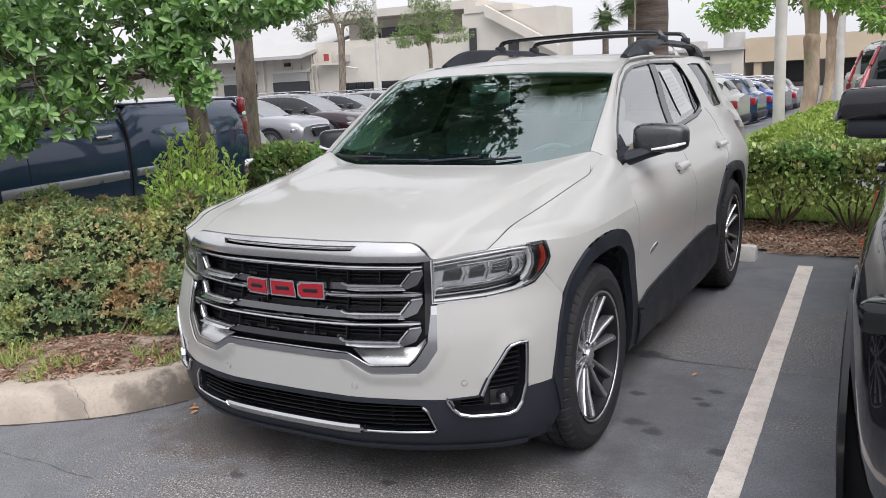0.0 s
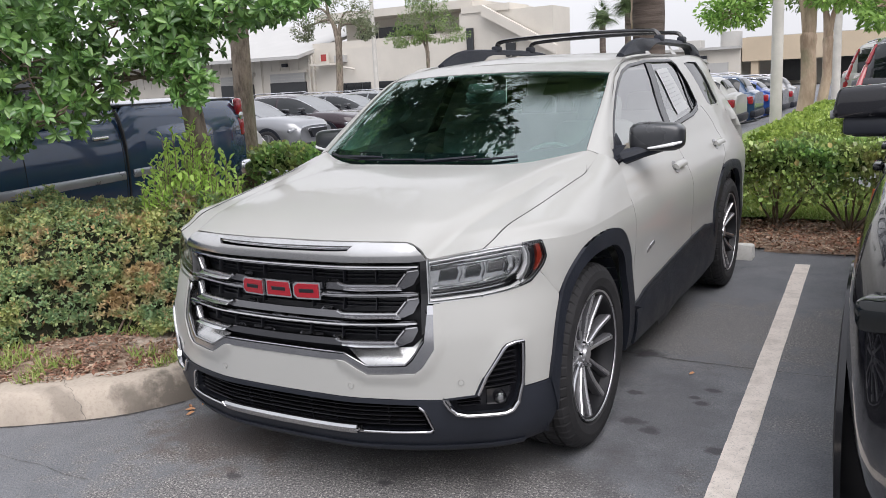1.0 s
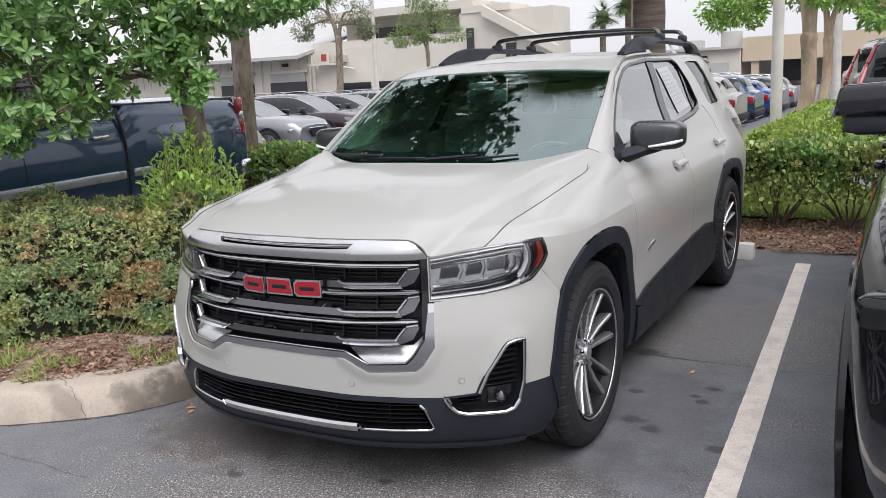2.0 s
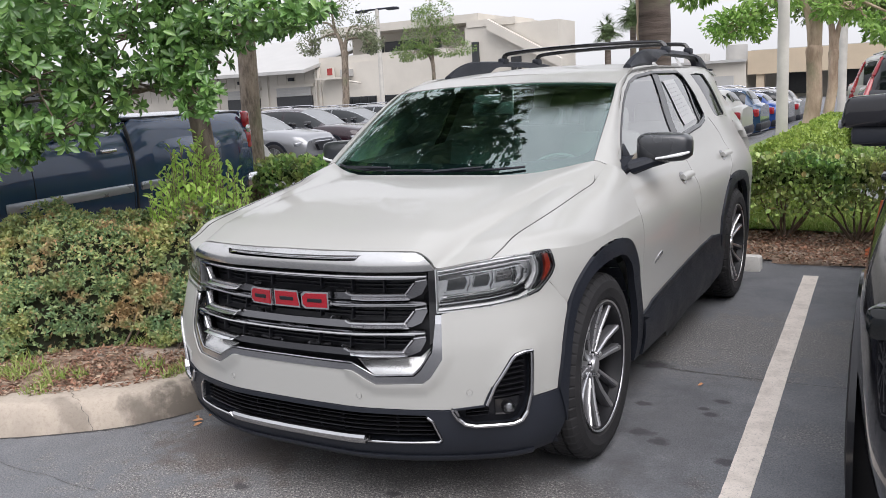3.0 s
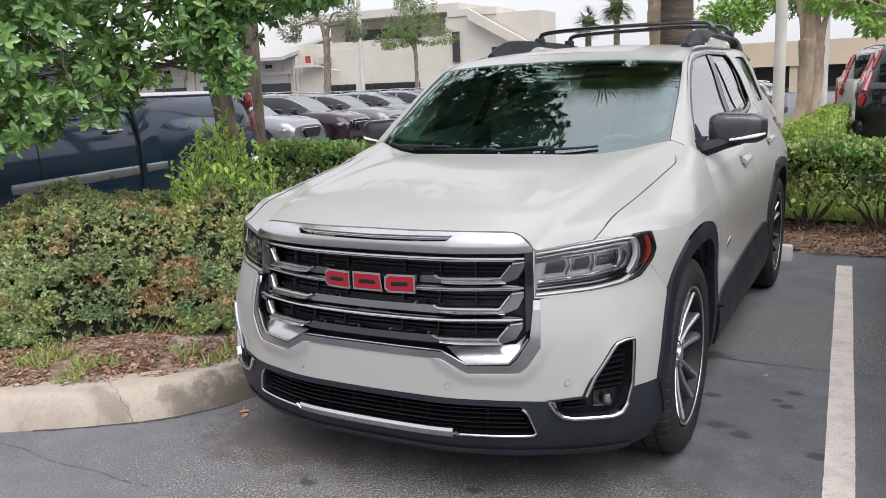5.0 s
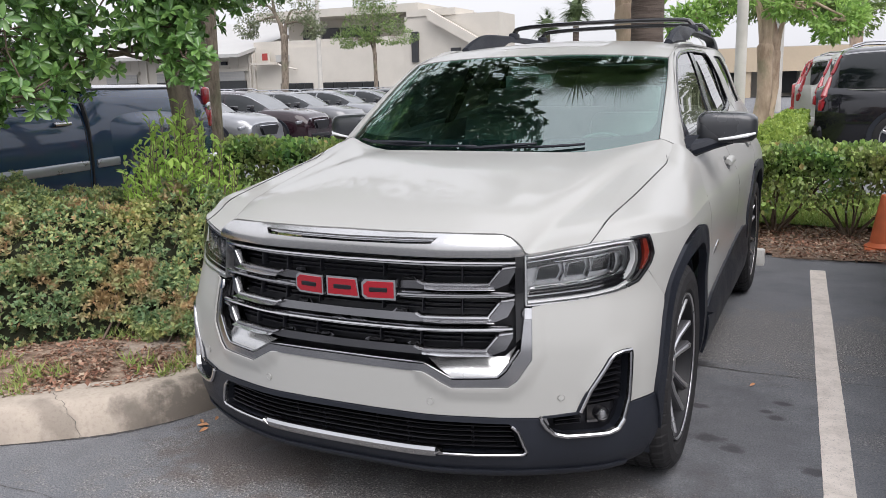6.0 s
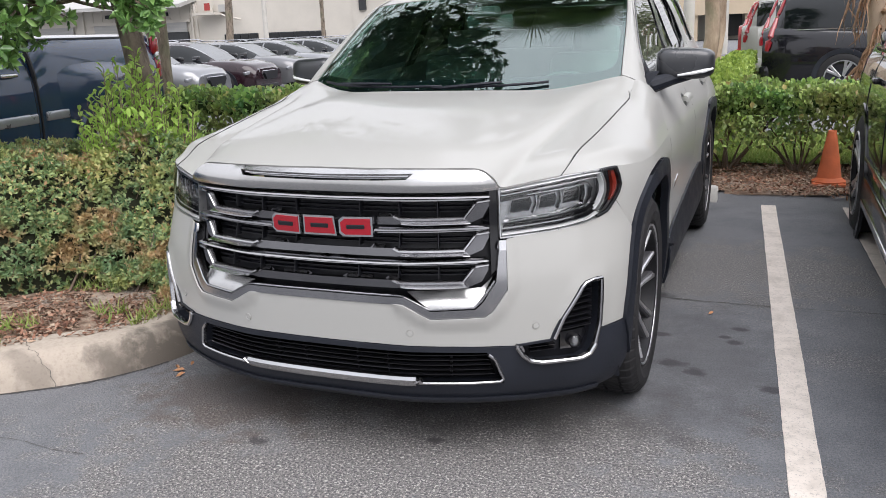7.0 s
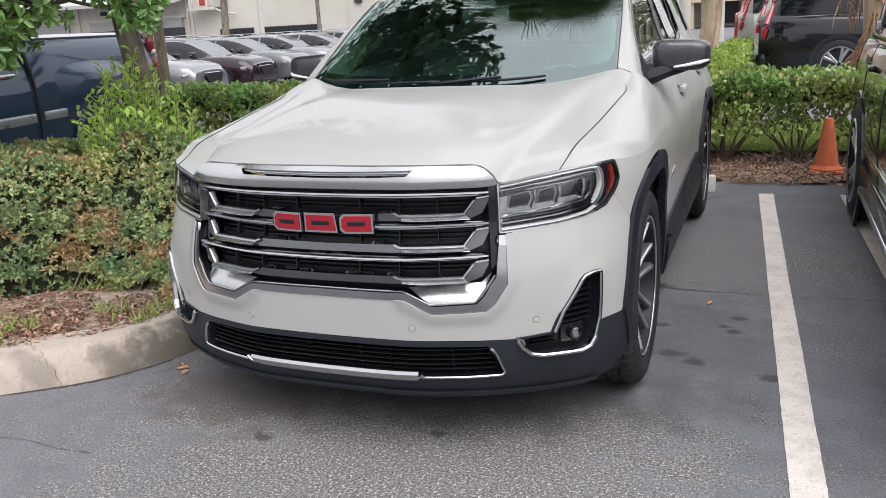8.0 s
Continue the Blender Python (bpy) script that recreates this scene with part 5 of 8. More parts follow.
    part("arch_cladding", flip(panel(arch, 0.022, out=0.014, depth=0.03)), M_CLAD, CAR, "matt black wheel arch cladding", angle=40)
    rarch = RARCH_OUT + [(4.8, 0.32), (4.72, 0.3)] + list(reversed(RARCH_IN)) + [(3.8, 0.28)]
    part("arch_cladding", flip(panel(rarch, 0.025, out=0.014, depth=0.03)), M_CLAD, CAR, "matt black wheel arch cladding", angle=40)

    def sill_form(s, z):
        return 0.008 + 0.018 * smooth01(0.48 - z, 0.0, 0.08)
    sill = [(2.044, 0.455)] + SILL_TOP[1:-1] + [(3.785, 0.545), (3.8, 0.29), (3.5, 0.25), (2.9, 0.25), (2.3, 0.26), (2.05, 0.265)]
    part("sill_cladding", flip(panel(sill, 0.04, out=sill_form, depth=0.02)), M_CLAD, CAR, "matt black door sill cladding", angle=40)
    part("sill_edge", flip(ribbon([(s, z - 0.006) for s, z in SILL_TOP[::3]], 0.03, 0.006, 0.008)), M_CLAD, CAR, "matt black edge of the sill cladding")
    part("badge_plate", flip(panel([(2.27, 0.655), (2.33, 0.665), (2.4, 0.68), (2.4, 0.7), (2.33, 0.69), (2.27, 0.672)], 0.02, out=0.003, depth=0.003)), M_CHROME, d1, "small chrome badge")
    # wheel housings
    for sc, y in ((S_F, HUB_F), (S_R, HUB_R)):
        shell = []
        for r, x in ((0.47, 0.9), (0.47, 0.5)):
            shell.append([(x, y + r * math.cos(a), HUB_Z + r * math.sin(a)) for a in np.linspace(-0.35, math.pi + 0.35, 24)])
        v = shell[0] + shell[1]
        f = [(i, i + 1, 25 + i - 1 + 0, 24 + i) for i in range(23)]
        v += [(0.5, y, HUB_Z)]
        f += [(24 + i, 25 + i, 48) for i in range(23)]
        part("wheel_housing", flip((v, f)), M_CLAD, CAR, "black wheel housing")


build_side(1)
build_side(-1)

# ---- windscreen, pillars, roof, tail
WS_LOW = [(0.0, 1.245, 1.128), (0.25, 1.25, 1.13), (0.5, 1.31, 1.14), (0.65, 1.4, 1.158), (0.729, 1.478, 1.178)]
WS_TOP = [(0.0, 1.955, 1.545), (0.25, 1.96, 1.543), (0.45, 1.982, 1.535), (0.58, 2.015, 1.526), (0.655, 2.055, 1.518)]
WS_SIDE = [(0.729, 1.478, 1.178), (0.715, 1.6, 1.255), (0.695, 1.78, 1.365), (0.675, 1.93, 1.452), (0.655, 2.055, 1.518)]
WS_MID = [(0.0, 1.245, 1.128), (0.0, 1.5, 1.29), (0.0, 1.75, 1.435), (0.0, 1.955, 1.545)]
ROOF_MID = [(0.0, 1.96, 1.55), (0.0, 2.2, 1.598), (0.0, 2.6, 1.635), (0.0, 3.2, 1.65), (0.0, 3.9, 1.632), (0.0, 4.6, 1.575)]
ROOF_SIDE = [(0.655, 2.06, 1.523), (0.648, 2.25, 1.566), (0.64, 2.5, 1.594), (0.632, 2.9, 1.61), (0.63, 3.5, 1.612), (0.63, 4.1, 1.602), (0.62, 4.6, 1.55)]
ROOF_REAR = [(0.0, 4.6, 1.575), (0.3, 4.6, 1.572), (0.62, 4.6, 1.55)]


def build_greenhouse():
    def dome(u, v):
        return np.array((0, -0.02 * math.sin(math.pi * v) * (1 - u * u), 0.014 * math.sin(math.pi * v) * (1 - u * u)))
    ws = coons(curve3(WS_LOW), curve3(WS_TOP), curve3(WS_MID), curve3(WS_SIDE), 24, 18, dome)
    w = place("windscreen", mesh_of("windscreen", *join(ws, mirrored(ws)), True, 60), M_WINDSHIELD, CAR)
    tagged(w, "greenish laminated windscreen")
    w.visible_shadow = False
    # black ceramic band printed behind the glass, wide in the lower corners
    fine = coons(curve3(WS_LOW), curve3(WS_TOP), curve3(WS_MID), curve3(WS_SIDE), 120, 90, dome)
    rim_faces = []
    for j in range(90):
        for i in range(120):
            u, v = (i + 0.5) / 120, (j + 0.5) / 90
            cu, cv, r = 0.955 - 0.02 * (1 - v), 0.115 + 0.02 * u * u, 0.13
            inside = u < cu and cv < v < 0.965
            if inside and u > cu - r and v < cv + r:
                inside = math.hypot(u - cu + r, (v - cv - r)) < r
            if not inside:
                k = j * 121 + i
                rim_faces.append((k, k + 1, k + 122, k + 121))
    used = sorted({i for f in rim_faces for i in f})
    back = {o: n for n, o in enumerate(used)}
    band = [tuple(np.array(fine[0][i]) + np.array((0, 0.005, -0.005))) for i in used], [tuple(back[i] for i in f) for f in rim_faces]
    part("glass_band", both(band), M_MESHBLACK, CAR, "black ceramic band round the windscreen")
    # pillar between windscreen and side window
    inner = curve3([(x + 0.004, y - 0.001, z + 0.004) for x, y, z in WS_SIDE] + [(x, y, z + 0.001) for x, y, z in ROOF_SIDE[1:4]], 60)
    outer_sz = [(2.066, 1.106), (2.2, 1.235), (2.4, 1.375), (2.6, 1.492), (2.8, 1.555), (2.98, 1.592), (3.4, 1.604)]
    outer = curve3([surf(s, z) for s, z in outer_sz], 60)

    def pil(u, v):
        p = (1 - u) * inner(v) + u * outer(v)
        return p + np.array((0.012, -0.02, 0.012)) * math.sin(math.pi * u) * (1 - 0.6 * v)
    pl = sheet(pil, 8, 40)
    part("screen_pillar", slab(pl, 0.006), M_WHITE, CAR, "white pillar beside the windscreen", angle=60)
    part("screen_pillar", mirrored(slab(pl, 0.006)), M_WHITE, CAR, "white pillar beside the windscreen", angle=60)
    rf = coons(curve3(WS_TOP_ROOF), curve3(ROOF_REAR), curve3(ROOF_MID), curve3(ROOF_SIDE), 20, 40)
    part("roof", slab(join(rf, mirrored(rf)), 0.01), M_WHITE, CAR, "white roof panel", angle=60)
    part("headliner", both(([(x * 0.97, y + 0.02, z - 0.035) for x, y, z in rf[0]], rf[1])), M_LINER, CAR, "pale grey cloth headliner")
    inside = sheet(lambda u, v: pil(u, v) * np.array((0.965, 1, 1)) + np.array((0, 0.03, -0.02)), 6, 30)
    part("pillar_trim", Pair(inside), M_PILLARTRIM, CAR, "pale grey inner pillar trim")
    edge = curve3(ROOF_SIDE)
    # roof edge down to the window frame
    rim = sheet(lambda u, v: (1 - u) * edge(0.28 + 0.72 * v) + u * np.array(surf(3.0 + 1.72 * v, 1.604 - 0.012 * smooth01(v, 0.8, 1))), 3, 24)
    part("roof_rim", both(rim), M_WHITE, CAR, "white roof edge", angle=80)
    # glass roof panel and its seam
    part("sunroof", slab(sheet(lambda u, v: (-0.42 + 0.84 * u, 2.16 + 0.62 * v, table(2.16 + 0.62 * v, [(p[1], p[2]) for p in ROOF_MID]) + 0.004 - 0.045 * (2 * u - 1) ** 2 * 0.42), 10, 8), 0.006), M_WHITE, CAR, "closed roof panel")
    # cowl below the glass
    cowl = sheet(lambda u, v: np.array(curve3(WS_LOW)(u)) * (1 - v) + v * (np.array(curve3(HOOD_REAR)(u)) + np.array((0, 0.03, -0.05))) + np.array((0, 0, -0.008)), 16, 3)
    part("cowl", both(cowl), M_CLAD, CAR, "black cowl panel")
    tail = sheet(lambda u, v: ((-0.84 + 1.68 * u) * (1 - 0.3 * smooth01(v, 0.5, 1.0)), 4.86 - 0.32 * max(0, v - 0.5) ** 1.2 - 0.06 * (2 * u - 1) ** 2, 0.4 + 1.17 * v), 12, 16)
    part("tailgate", tail, M_WHITE, CAR, "white tailgate")
    part("floor_pan", box(0, 2.9, 0.4, 1.6, 3.8, 0.06, 0.02), M_INTERIOR, CAR)
    def corner(u, v):
        z = 0.42 + 1.16 * v
        a = np.array(surf(float(np.interp(z, (0.42, 1.0, 1.1, 1.2, 1.25, 1.45, 1.59), (5.58, 5.58, 5.2, 4.98, 5.04, 4.88, 4.7))), z))
        w = (z - 0.4) / 1.17
        b = np.array((0.84 * (1 - 0.3 * smooth01(w, 0.5, 1.0)), 4.8 - 0.32 * max(0, w - 0.5) ** 1.2, z))
        return (1 - u) * a + u * b
    part("rear_pillar", Pair(sheet(corner, 6, 20)), M_WHITE, CAR, "white rear corner pillar")
    part("cargo_lining", sheet(lambda u, v: ((-0.84 + 1.68 * u) * (1 - 0.34 * v * v), 4.58 - 0.2 * v - 0.5 * max(0, abs(2 * u - 1) - 0.75), 0.45 + 1.08 * v), 16, 8), M_INTERIOR, CAR, "dark cargo lining")
    lining = panel([(2.1, 0.6), (4.9, 0.6), (4.9, 1.2), (4.03, 1.25), (3.4, 1.185), (2.57, 1.13), (2.1, 1.1)], 0.09, out=-0.06, depth=0)
    part("door_lining", Pair(lining), M_ASH, CAR, "ash grey door lining")
    tgl = sheet(lambda u, v: (-0.6 + 1.2 * u, 4.875 - 0.32 * max(0, 0.58 + 0.36 * v - 0.5) ** 1.2 - 0.06 * (1.2 * u - 0.6) ** 2 / 0.7, 0.4 + 1.17 * (0.58 + 0.36 * v)), 8, 6)
    part("rear_screen", tgl, M_PRIVACY, CAR, "dark rear window")


WS_TOP_ROOF = [(0.0, 1.96, 1.55), (0.25, 1.965, 1.548), (0.45, 1.987, 1.54), (0.58, 2.02, 1.531), (0.655, 2.06, 1.523)]
build_greenhouse()


def build_wipers():
    for x0, x1 in ((-0.62, 0.0), (-0.04, 0.46)):
        pts = []
        for q in np.linspace(0, 1, 9):
            x = x0 + (x1 - x0) * q
            y = table(abs(x), [(p[0], p[1]) for p in WS_LOW]) + 0.02 * q
            z = table(abs(x), [(p[0], p[2]) for p in WS_LOW]) + 0.024 + 0.006 * q
            pts.append((x, y, z))
        w = tagged(place("wiper", mesh_of("wiper", *tube(pts, 0.006, 6), True), M_CLAD, CAR), "black wiper blade resting on the glass")
        part("wiper_arm", tube([lerp(pts[1], (0, 0, 0), 0.0), tuple(np.array(pts[3]) + (0.05, -0.02, 0.012)), tuple(np.array(pts[5]) + (0, -0.004, 0.014))], [0.009, 0.008, 0.005], 6), M_CLAD, w)


build_wipers()


def build_mirror(side):
    flip = (lambda g: g) if side > 0 else mirrored
    bm = bmesh.new()
    bmesh.ops.create_cube(bm, size=1)
    bmesh.ops.subdivide_edges(bm, edges=bm.edges[:], cuts=5, use_grid_fill=True)
    for v in bm.verts:
        p = v.co * 2
        q = Vector((math.copysign(abs(p.x) ** 0.9, p.x), p.y, p.z))
        r = max(1e-6, (abs(p.x) ** 5 + abs(p.y) ** 3.2 + abs(p.z) ** 5) ** (1 / 4.4))
        m = max(abs(p.x), abs(p.y), abs(p.z))
        q = q * (m / r)
        w = 0.5 + 0.5 * q.x
        v.co = Vector((0.955 + 0.126 * q.x, 1.845 + 0.028 * w + 0.085 * q.y * (1.05 - 0.25 * w), 1.206 + 0.073 * q.z * (1.04 - (0.22 if q.z > 0 else 0.08) * w) + 0.004 * w))
    geo = [v.co[:] for v in bm.verts], [[v.index for v in f.verts] for f in bm.faces]
    bm.free()
    m = tagged(place("door_mirror", mesh_of("door_mirror", *flip(geo), True, 60), M_MIRRORCAP, CAR), "dark slate door mirror with a pale turn signal strip")
    strip = tube([(0.93, 1.772, 1.158), (0.99, 1.776, 1.166), (1.045, 1.792, 1.175), (1.074, 1.83, 1.182)], [0.005, 0.007, 0.0085, 0.006], 8)
    part("signal_strip", flip(strip), M_LAMPWHITE, m, "pale turn signal strip")
    base = tube([(0.80, 1.7, 1.115), (0.84, 1.74, 1.125), (0.9, 1.8, 1.142), (0.98, 1.84, 1.155)], [0.04, 0.036, 0.03, 0.02], 10)
    part("mirror_arm", flip(base), M_CLAD, m, "matt black mirror arm")
    sail = panel([(2.09, 1.09), (2.3, 1.125), (2.3, 1.16), (2.28, 1.235), (2.2, 1.205), (2.1, 1.13)], 0.03, out=0.004, depth=0.01)
    part("mirror_sail", flip(sail), M_CLAD, m, "matt black mirror base")
    part("mirror_glass", flip(box(0.955, 1.938, 1.206, 0.2, 0.006, 0.1, 0.002)), M_CHROME, m)


build_mirror(1)
build_mirror(-1)


def build_roof_rails():
    for m in (1, -1):
        top = [(2.5, 1.625), (2.62, 1.67), (2.75, 1.7), (2.9, 1.712), (3.2, 1.716), (3.7, 1.714), (4.1, 1.7), (4.3, 1.668), (4.45, 1.6)]
        low = [(2.5, 1.6), (2.7, 1.608), (2.98, 1.614), (3.2, 1.676), (3.7, 1.674), (4.05, 1.66), (4.15, 1.6), (4.3, 1.595), (4.45, 1.585)]
        ct, cl = spline(top, 40), spline(low, 40)
        verts, faces = [], []
        for (yt, zt), (yl, zl) in zip(ct, cl):
            verts += [(0.585, yl, zl), (0.598, yl, zl + 0.3 * (zt - zl)), (0.59, yt, zt - 0.008), (0.573, yt, zt), (0.556, yt, zt - 0.008), (0.548, yl, zl)]
        for i in range(40):
            for j in range(6):
                faces.append((i * 6 + j, i * 6 + (j + 1) % 6, (i + 1) * 6 + (j + 1) % 6, (i + 1) * 6 + j))
        faces += [(5, 4, 3, 2, 1, 0), tuple(range(240, 246))]
        g = (verts, faces)
        part("roof_rail", g if m > 0 else mirrored(g), M_CLAD, CAR, "black raised roof rail")
    for y in (3.32, 3.92):
        arc = [(-0.575, y, 1.715), (-0.565, y, 1.745), (-0.52, y, 1.768), (-0.3, y, 1.778), (0, y, 1.781), (0.3, y, 1.778), (0.52, y, 1.768), (0.565, y, 1.745), (0.575, y, 1.715)]
        bar = tube([tuple(p) for p in spline(arc, 32)], 0.014, 8)
        bar = [(v[0], y + (v[1] - y) * 2.2, v[2]) for v in bar[0]], bar[1]
        c = part("cross_bar", bar, M_GLOSSBLACK, CAR, "black roof cross bar")
        for m in (-1, 1):
            part("bar_clamp", box(0.573 * m, y, 1.716, 0.05, 0.09, 0.045, 0.012), M_CLAD, c)


build_roof_rails()


def build_cabin():
    dash = sheet(lambda u, v: (-0.7 + 1.4 * u, 1.3 + 0.38 * v + 0.06 * (2 * u - 1) ** 2, 1.08 + 0.05 * math.sin(math.pi * v) - 0.25 * max(0, v - 0.85) / 0.15), 16, 10)
    part("dashboard", dash, M_INTERIOR, CAR, "dark dashboard")
    wheel = lathe([(0.018 * math.cos(a), 0.18 + 0.016 * math.sin(a)) for a in np.linspace(0, 2 * math.pi, 9)], 32, "y")
    part("steering_wheel", moved(join(wheel, box(0, 0, 0, 0.32, 0.03, 0.05, 0.012), box(0, 0, -0.08, 0.05, 0.03, 0.18, 0.012)), pose(0.38, 1.86, 1.0, -24)), M_INTERIOR, CAR, "black steering wheel")
    for x in (-0.38, 0.38):
        seat = join(box(0, 0.05, 0.62, 0.5, 0.52, 0.16, 0.05), moved(box(0, 0, 0.3, 0.48, 0.14, 0.62, 0.06), pose(0, 0.36, 0.66, -16)), moved(box(0, 0, 0, 0.27, 0.1, 0.18, 0.045), pose(0, 0.6, 1.3, -12)))
        part("front_seat", moved(seat, pose(x, 2.1, 0)), M_ASH, CAR, "ash grey front seat with headrest")
    bench = join(box(0, 3.1, 0.66, 1.25, 0.5, 0.16, 0.05), moved(box(0, 0, 0.3, 1.25, 0.14, 0.6, 0.06), pose(0, 3.42, 0.68, -18)), *[moved(box(0, 0, 0, 0.26, 0.1, 0.16, 0.04), pose(x, 3.64, 1.3, -12)) for x in (-0.4, 0, 0.4)])
    part("rear_bench", bench, M_ASH, CAR, "ash grey rear bench")
    part("centre_mirror", box(0, 1.95, 1.42, 0.24, 0.03, 0.07, 0.015), M_INTERIOR, CAR)
    part("sensor_pod", box(0, 1.9, 1.47, 0.12, 0.1, 0.05, 0.015), M_INTERIOR, CAR)
    # price sheet inside the rear side window
    sheet_o = [(3.45, 1.52), (3.7, 1.53), (3.87, 1.275), (3.55, 1.25)]
    p = part("price_sheet", panel(sheet_o, 0.05, out=-0.006, depth=0), M_PAPER, CAR, "white printed price sheet inside the window")
    for k in range(9):
        q = 0.1 + 0.09 * k
        a, b = lerp(sheet_o[0], sheet_o[3], q), lerp(sheet_o[1], sheet_o[2], q)
        for e0, e1 in ((0.1, 0.45), (0.55, 0.85 - 0.1 * (k % 3))):
            part("print_bar", ribbon([lerp(a, b, e0), lerp(a, b, e1)], 0.006, -0.0055, 0.0015), M_PRINT, p)


build_cabin()


# ---- wheels
def tyre_geo(r, half, n=384):
    """A road tyre: three round grooves and cross sipes cut into shoulder and ribs."""
    prof = [(-half + 0.02, 0.268), (-half, 0.285), (-half - 0.008, 0.32), (-half - 0.002, 0.35), (-half + 0.006, r - 0.022), (-half + 0.016, r - 0.009), (-half + 0.032, r - 0.002), (-half * 0.55, r), (-half * 0.54, r - 0.008), (-half * 0.46, r - 0.008), (-half * 0.45, r), (-0.007, r), (-0.006, r - 0.008), (0.006, r - 0.008), (0.007, r), (half * 0.45, r), (half * 0.46, r - 0.008), (half * 0.54, r - 0.008), (half * 0.55, r), (half - 0.032, r - 0.002), (half - 0.016, r - 0.009), (half - 0.006, r - 0.022), (half + 0.002, 0.35), (half + 0.008, 0.32), (half, 0.285), (half - 0.02, 0.268)]
    v, f = lathe(prof, n)
    out = []
    last = len(prof) - 1
    for i, p in enumerate(v):
        ring, k = divmod(i, n)
        edge = min(ring, last - ring)
        if edge >= 4 and (k + (0 if edge < 8 else 2 if edge < 11 else 4)) % 7 == 0:
            sc = 1 - (0.006 if edge < 6 else 0.007) / r
            p = (p[0], p[1] * sc, p[2] * sc)
        out.append(p)
    return out, f


def spoke_geo(a0, a1, r0, r1, w0, w1, x0, x1, depth):
    """One tapering spoke of a wheel from the hub outwards; outer face at x0 to x1."""
    verts, faces = [], []
    for q in (0, 0.5, 1.0):
        a, r, w = a0 + (a1 - a0) * q, r0 + (r1 - r0) * q, w0 + (w1 - w0) * q
        x = x0 + (x1 - x0) * q - 0.006 * math.sin(math.pi * q)
        for t, dx in ((-0.5, -depth), (-0.5, -0.006), (-0.32, 0.0), (0.32, 0.0), (0.5, -0.006), (0.5, -depth)):
            y, z = r * math.cos(a) - t * w * math.sin(a), r * math.sin(a) + t * w * math.cos(a)
            verts.append((x + dx, y, z))
    for i in range(2):
        for j in range(5):
            k = i * 6 + j
            faces.append((k, k + 1, k + 7, k + 6))
    faces += [(5, 4, 3, 2, 1, 0), (12, 13, 14, 15, 16, 17)]
    return verts, faces


def build_wheel(owner, x, y, z, side, r=TYRE_R, half=0.118, rim_r=0.268, turn=0.0, spokes=6, face=None, dark=None, detail=True):
    """A wheel with tyre, rim, spokes and hub; its outer face looks along +x times side."""
    w = new("wheel")
    w.parent = owner
    w.matrix_parent_inverse = owner.matrix_basis.inverted()
    w.matrix_basis = pose(x, y, z, 0, 0, 0 if side > 0 else 180) @ pose(0, 0, 0, turn)
    face, dark = face or M_RIM, dark or M_RIMDARK
    k = rim_r / 0.268
    part("tyre", tyre_geo(r, half, 385), M_TYRE, w, "black rubber tyre", local=True, angle=9)
    barrel = lathe([(half - 0.012, 0.27 * k), (half - 0.004, 0.268 * k), (half - 0.01, 0.255 * k), (half - 0.05, 0.246 * k), (0.02, 0.235 * k), (-half + 0.03, 0.24 * k), (-half + 0.02, 0.268 * k)], 60)
    back = lathe([(0.0, 0.24 * k), (-0.005, 0.15 * k), (-0.005, 0.01)], 40)
    part("rim", join(barrel, back), dark, w, "dark painted rim", local=True)
    part("rim_lip", lathe([(half - 0.018, 0.272 * k), (half - 0.002, 0.27 * k), (half - 0.004, 0.264 * k), (half - 0.016, 0.258 * k)], 72), face, w, local=True)
    for i in range(spokes):
        a = 2 * math.pi * i / spokes
        # each spoke is a fork: two machined blades round a dark pocket, over deep grey walls
        for sg in (-1, 1):
            part("spoke", spoke_geo(a + sg * 0.24, a + sg * 0.2, 0.05 * k, 0.262 * k, 0.012 * k, 0.023 * k, half - 0.052, half - 0.012, 0.006), face, w, "machined spoke face", local=True)
            part("spoke_back", spoke_geo(a + sg * 0.24, a + sg * 0.19, 0.05 * k, 0.26 * k, 0.014 * k, 0.034 * k, half - 0.0585, half - 0.0185, 0.04), M_RIMGREY, w, local=True)
        part("spoke_web", spoke_geo(a, a, 0.06 * k, 0.256 * k, 0.012 * k, 0.075 * k, half - 0.075, half - 0.045, 0.02), dark, w, local=True)
        part("spoke_root", spoke_geo(a, a, 0.03 * k, 0.095 * k, 0.03 * k, 0.02 * k, half - 0.05, half - 0.046, 0.02), face, w, local=True)
    part("hub_cap", lathe([(half - 0.075, 0.066 * k), (half - 0.056, 0.062 * k), (half - 0.05, 0.034 * k), (half - 0.036, 0.03 * k), (half - 0.034, 0.002)], 32), face, w, local=True)
    if detail:
        for i in range(6):
            a = 2 * math.pi * (i + 0.5) / 6
            part("lug_nut", moved(lathe([(0.0, 0.011), (0.012, 0.01), (0.014, 0.002)], 8), pose(half - 0.054, 0.049 * math.cos(a), 0.049 * math.sin(a))), M_CHROME, w, local=True)
        part("brake_disc", lathe([(0.0, 0.165), (-0.02, 0.165), (-0.022, 0.06)], 40), M_RIMDARK, w, local=True)
    return w


for side in (1, -1):
    build_wheel(CAR, side * (0.935 - 0.118), HUB_F, HUB_Z, side, turn=12)
    build_wheel(CAR, side * (0.935 - 0.118), HUB_R, HUB_Z, side, turn=31)


# ---------------------------------------------------------------- plants close by
RNG = np.random.default_rng(11)


def ball_dirs(n, rng=RNG):
    return unit(rng.normal(size=(n, 3)))


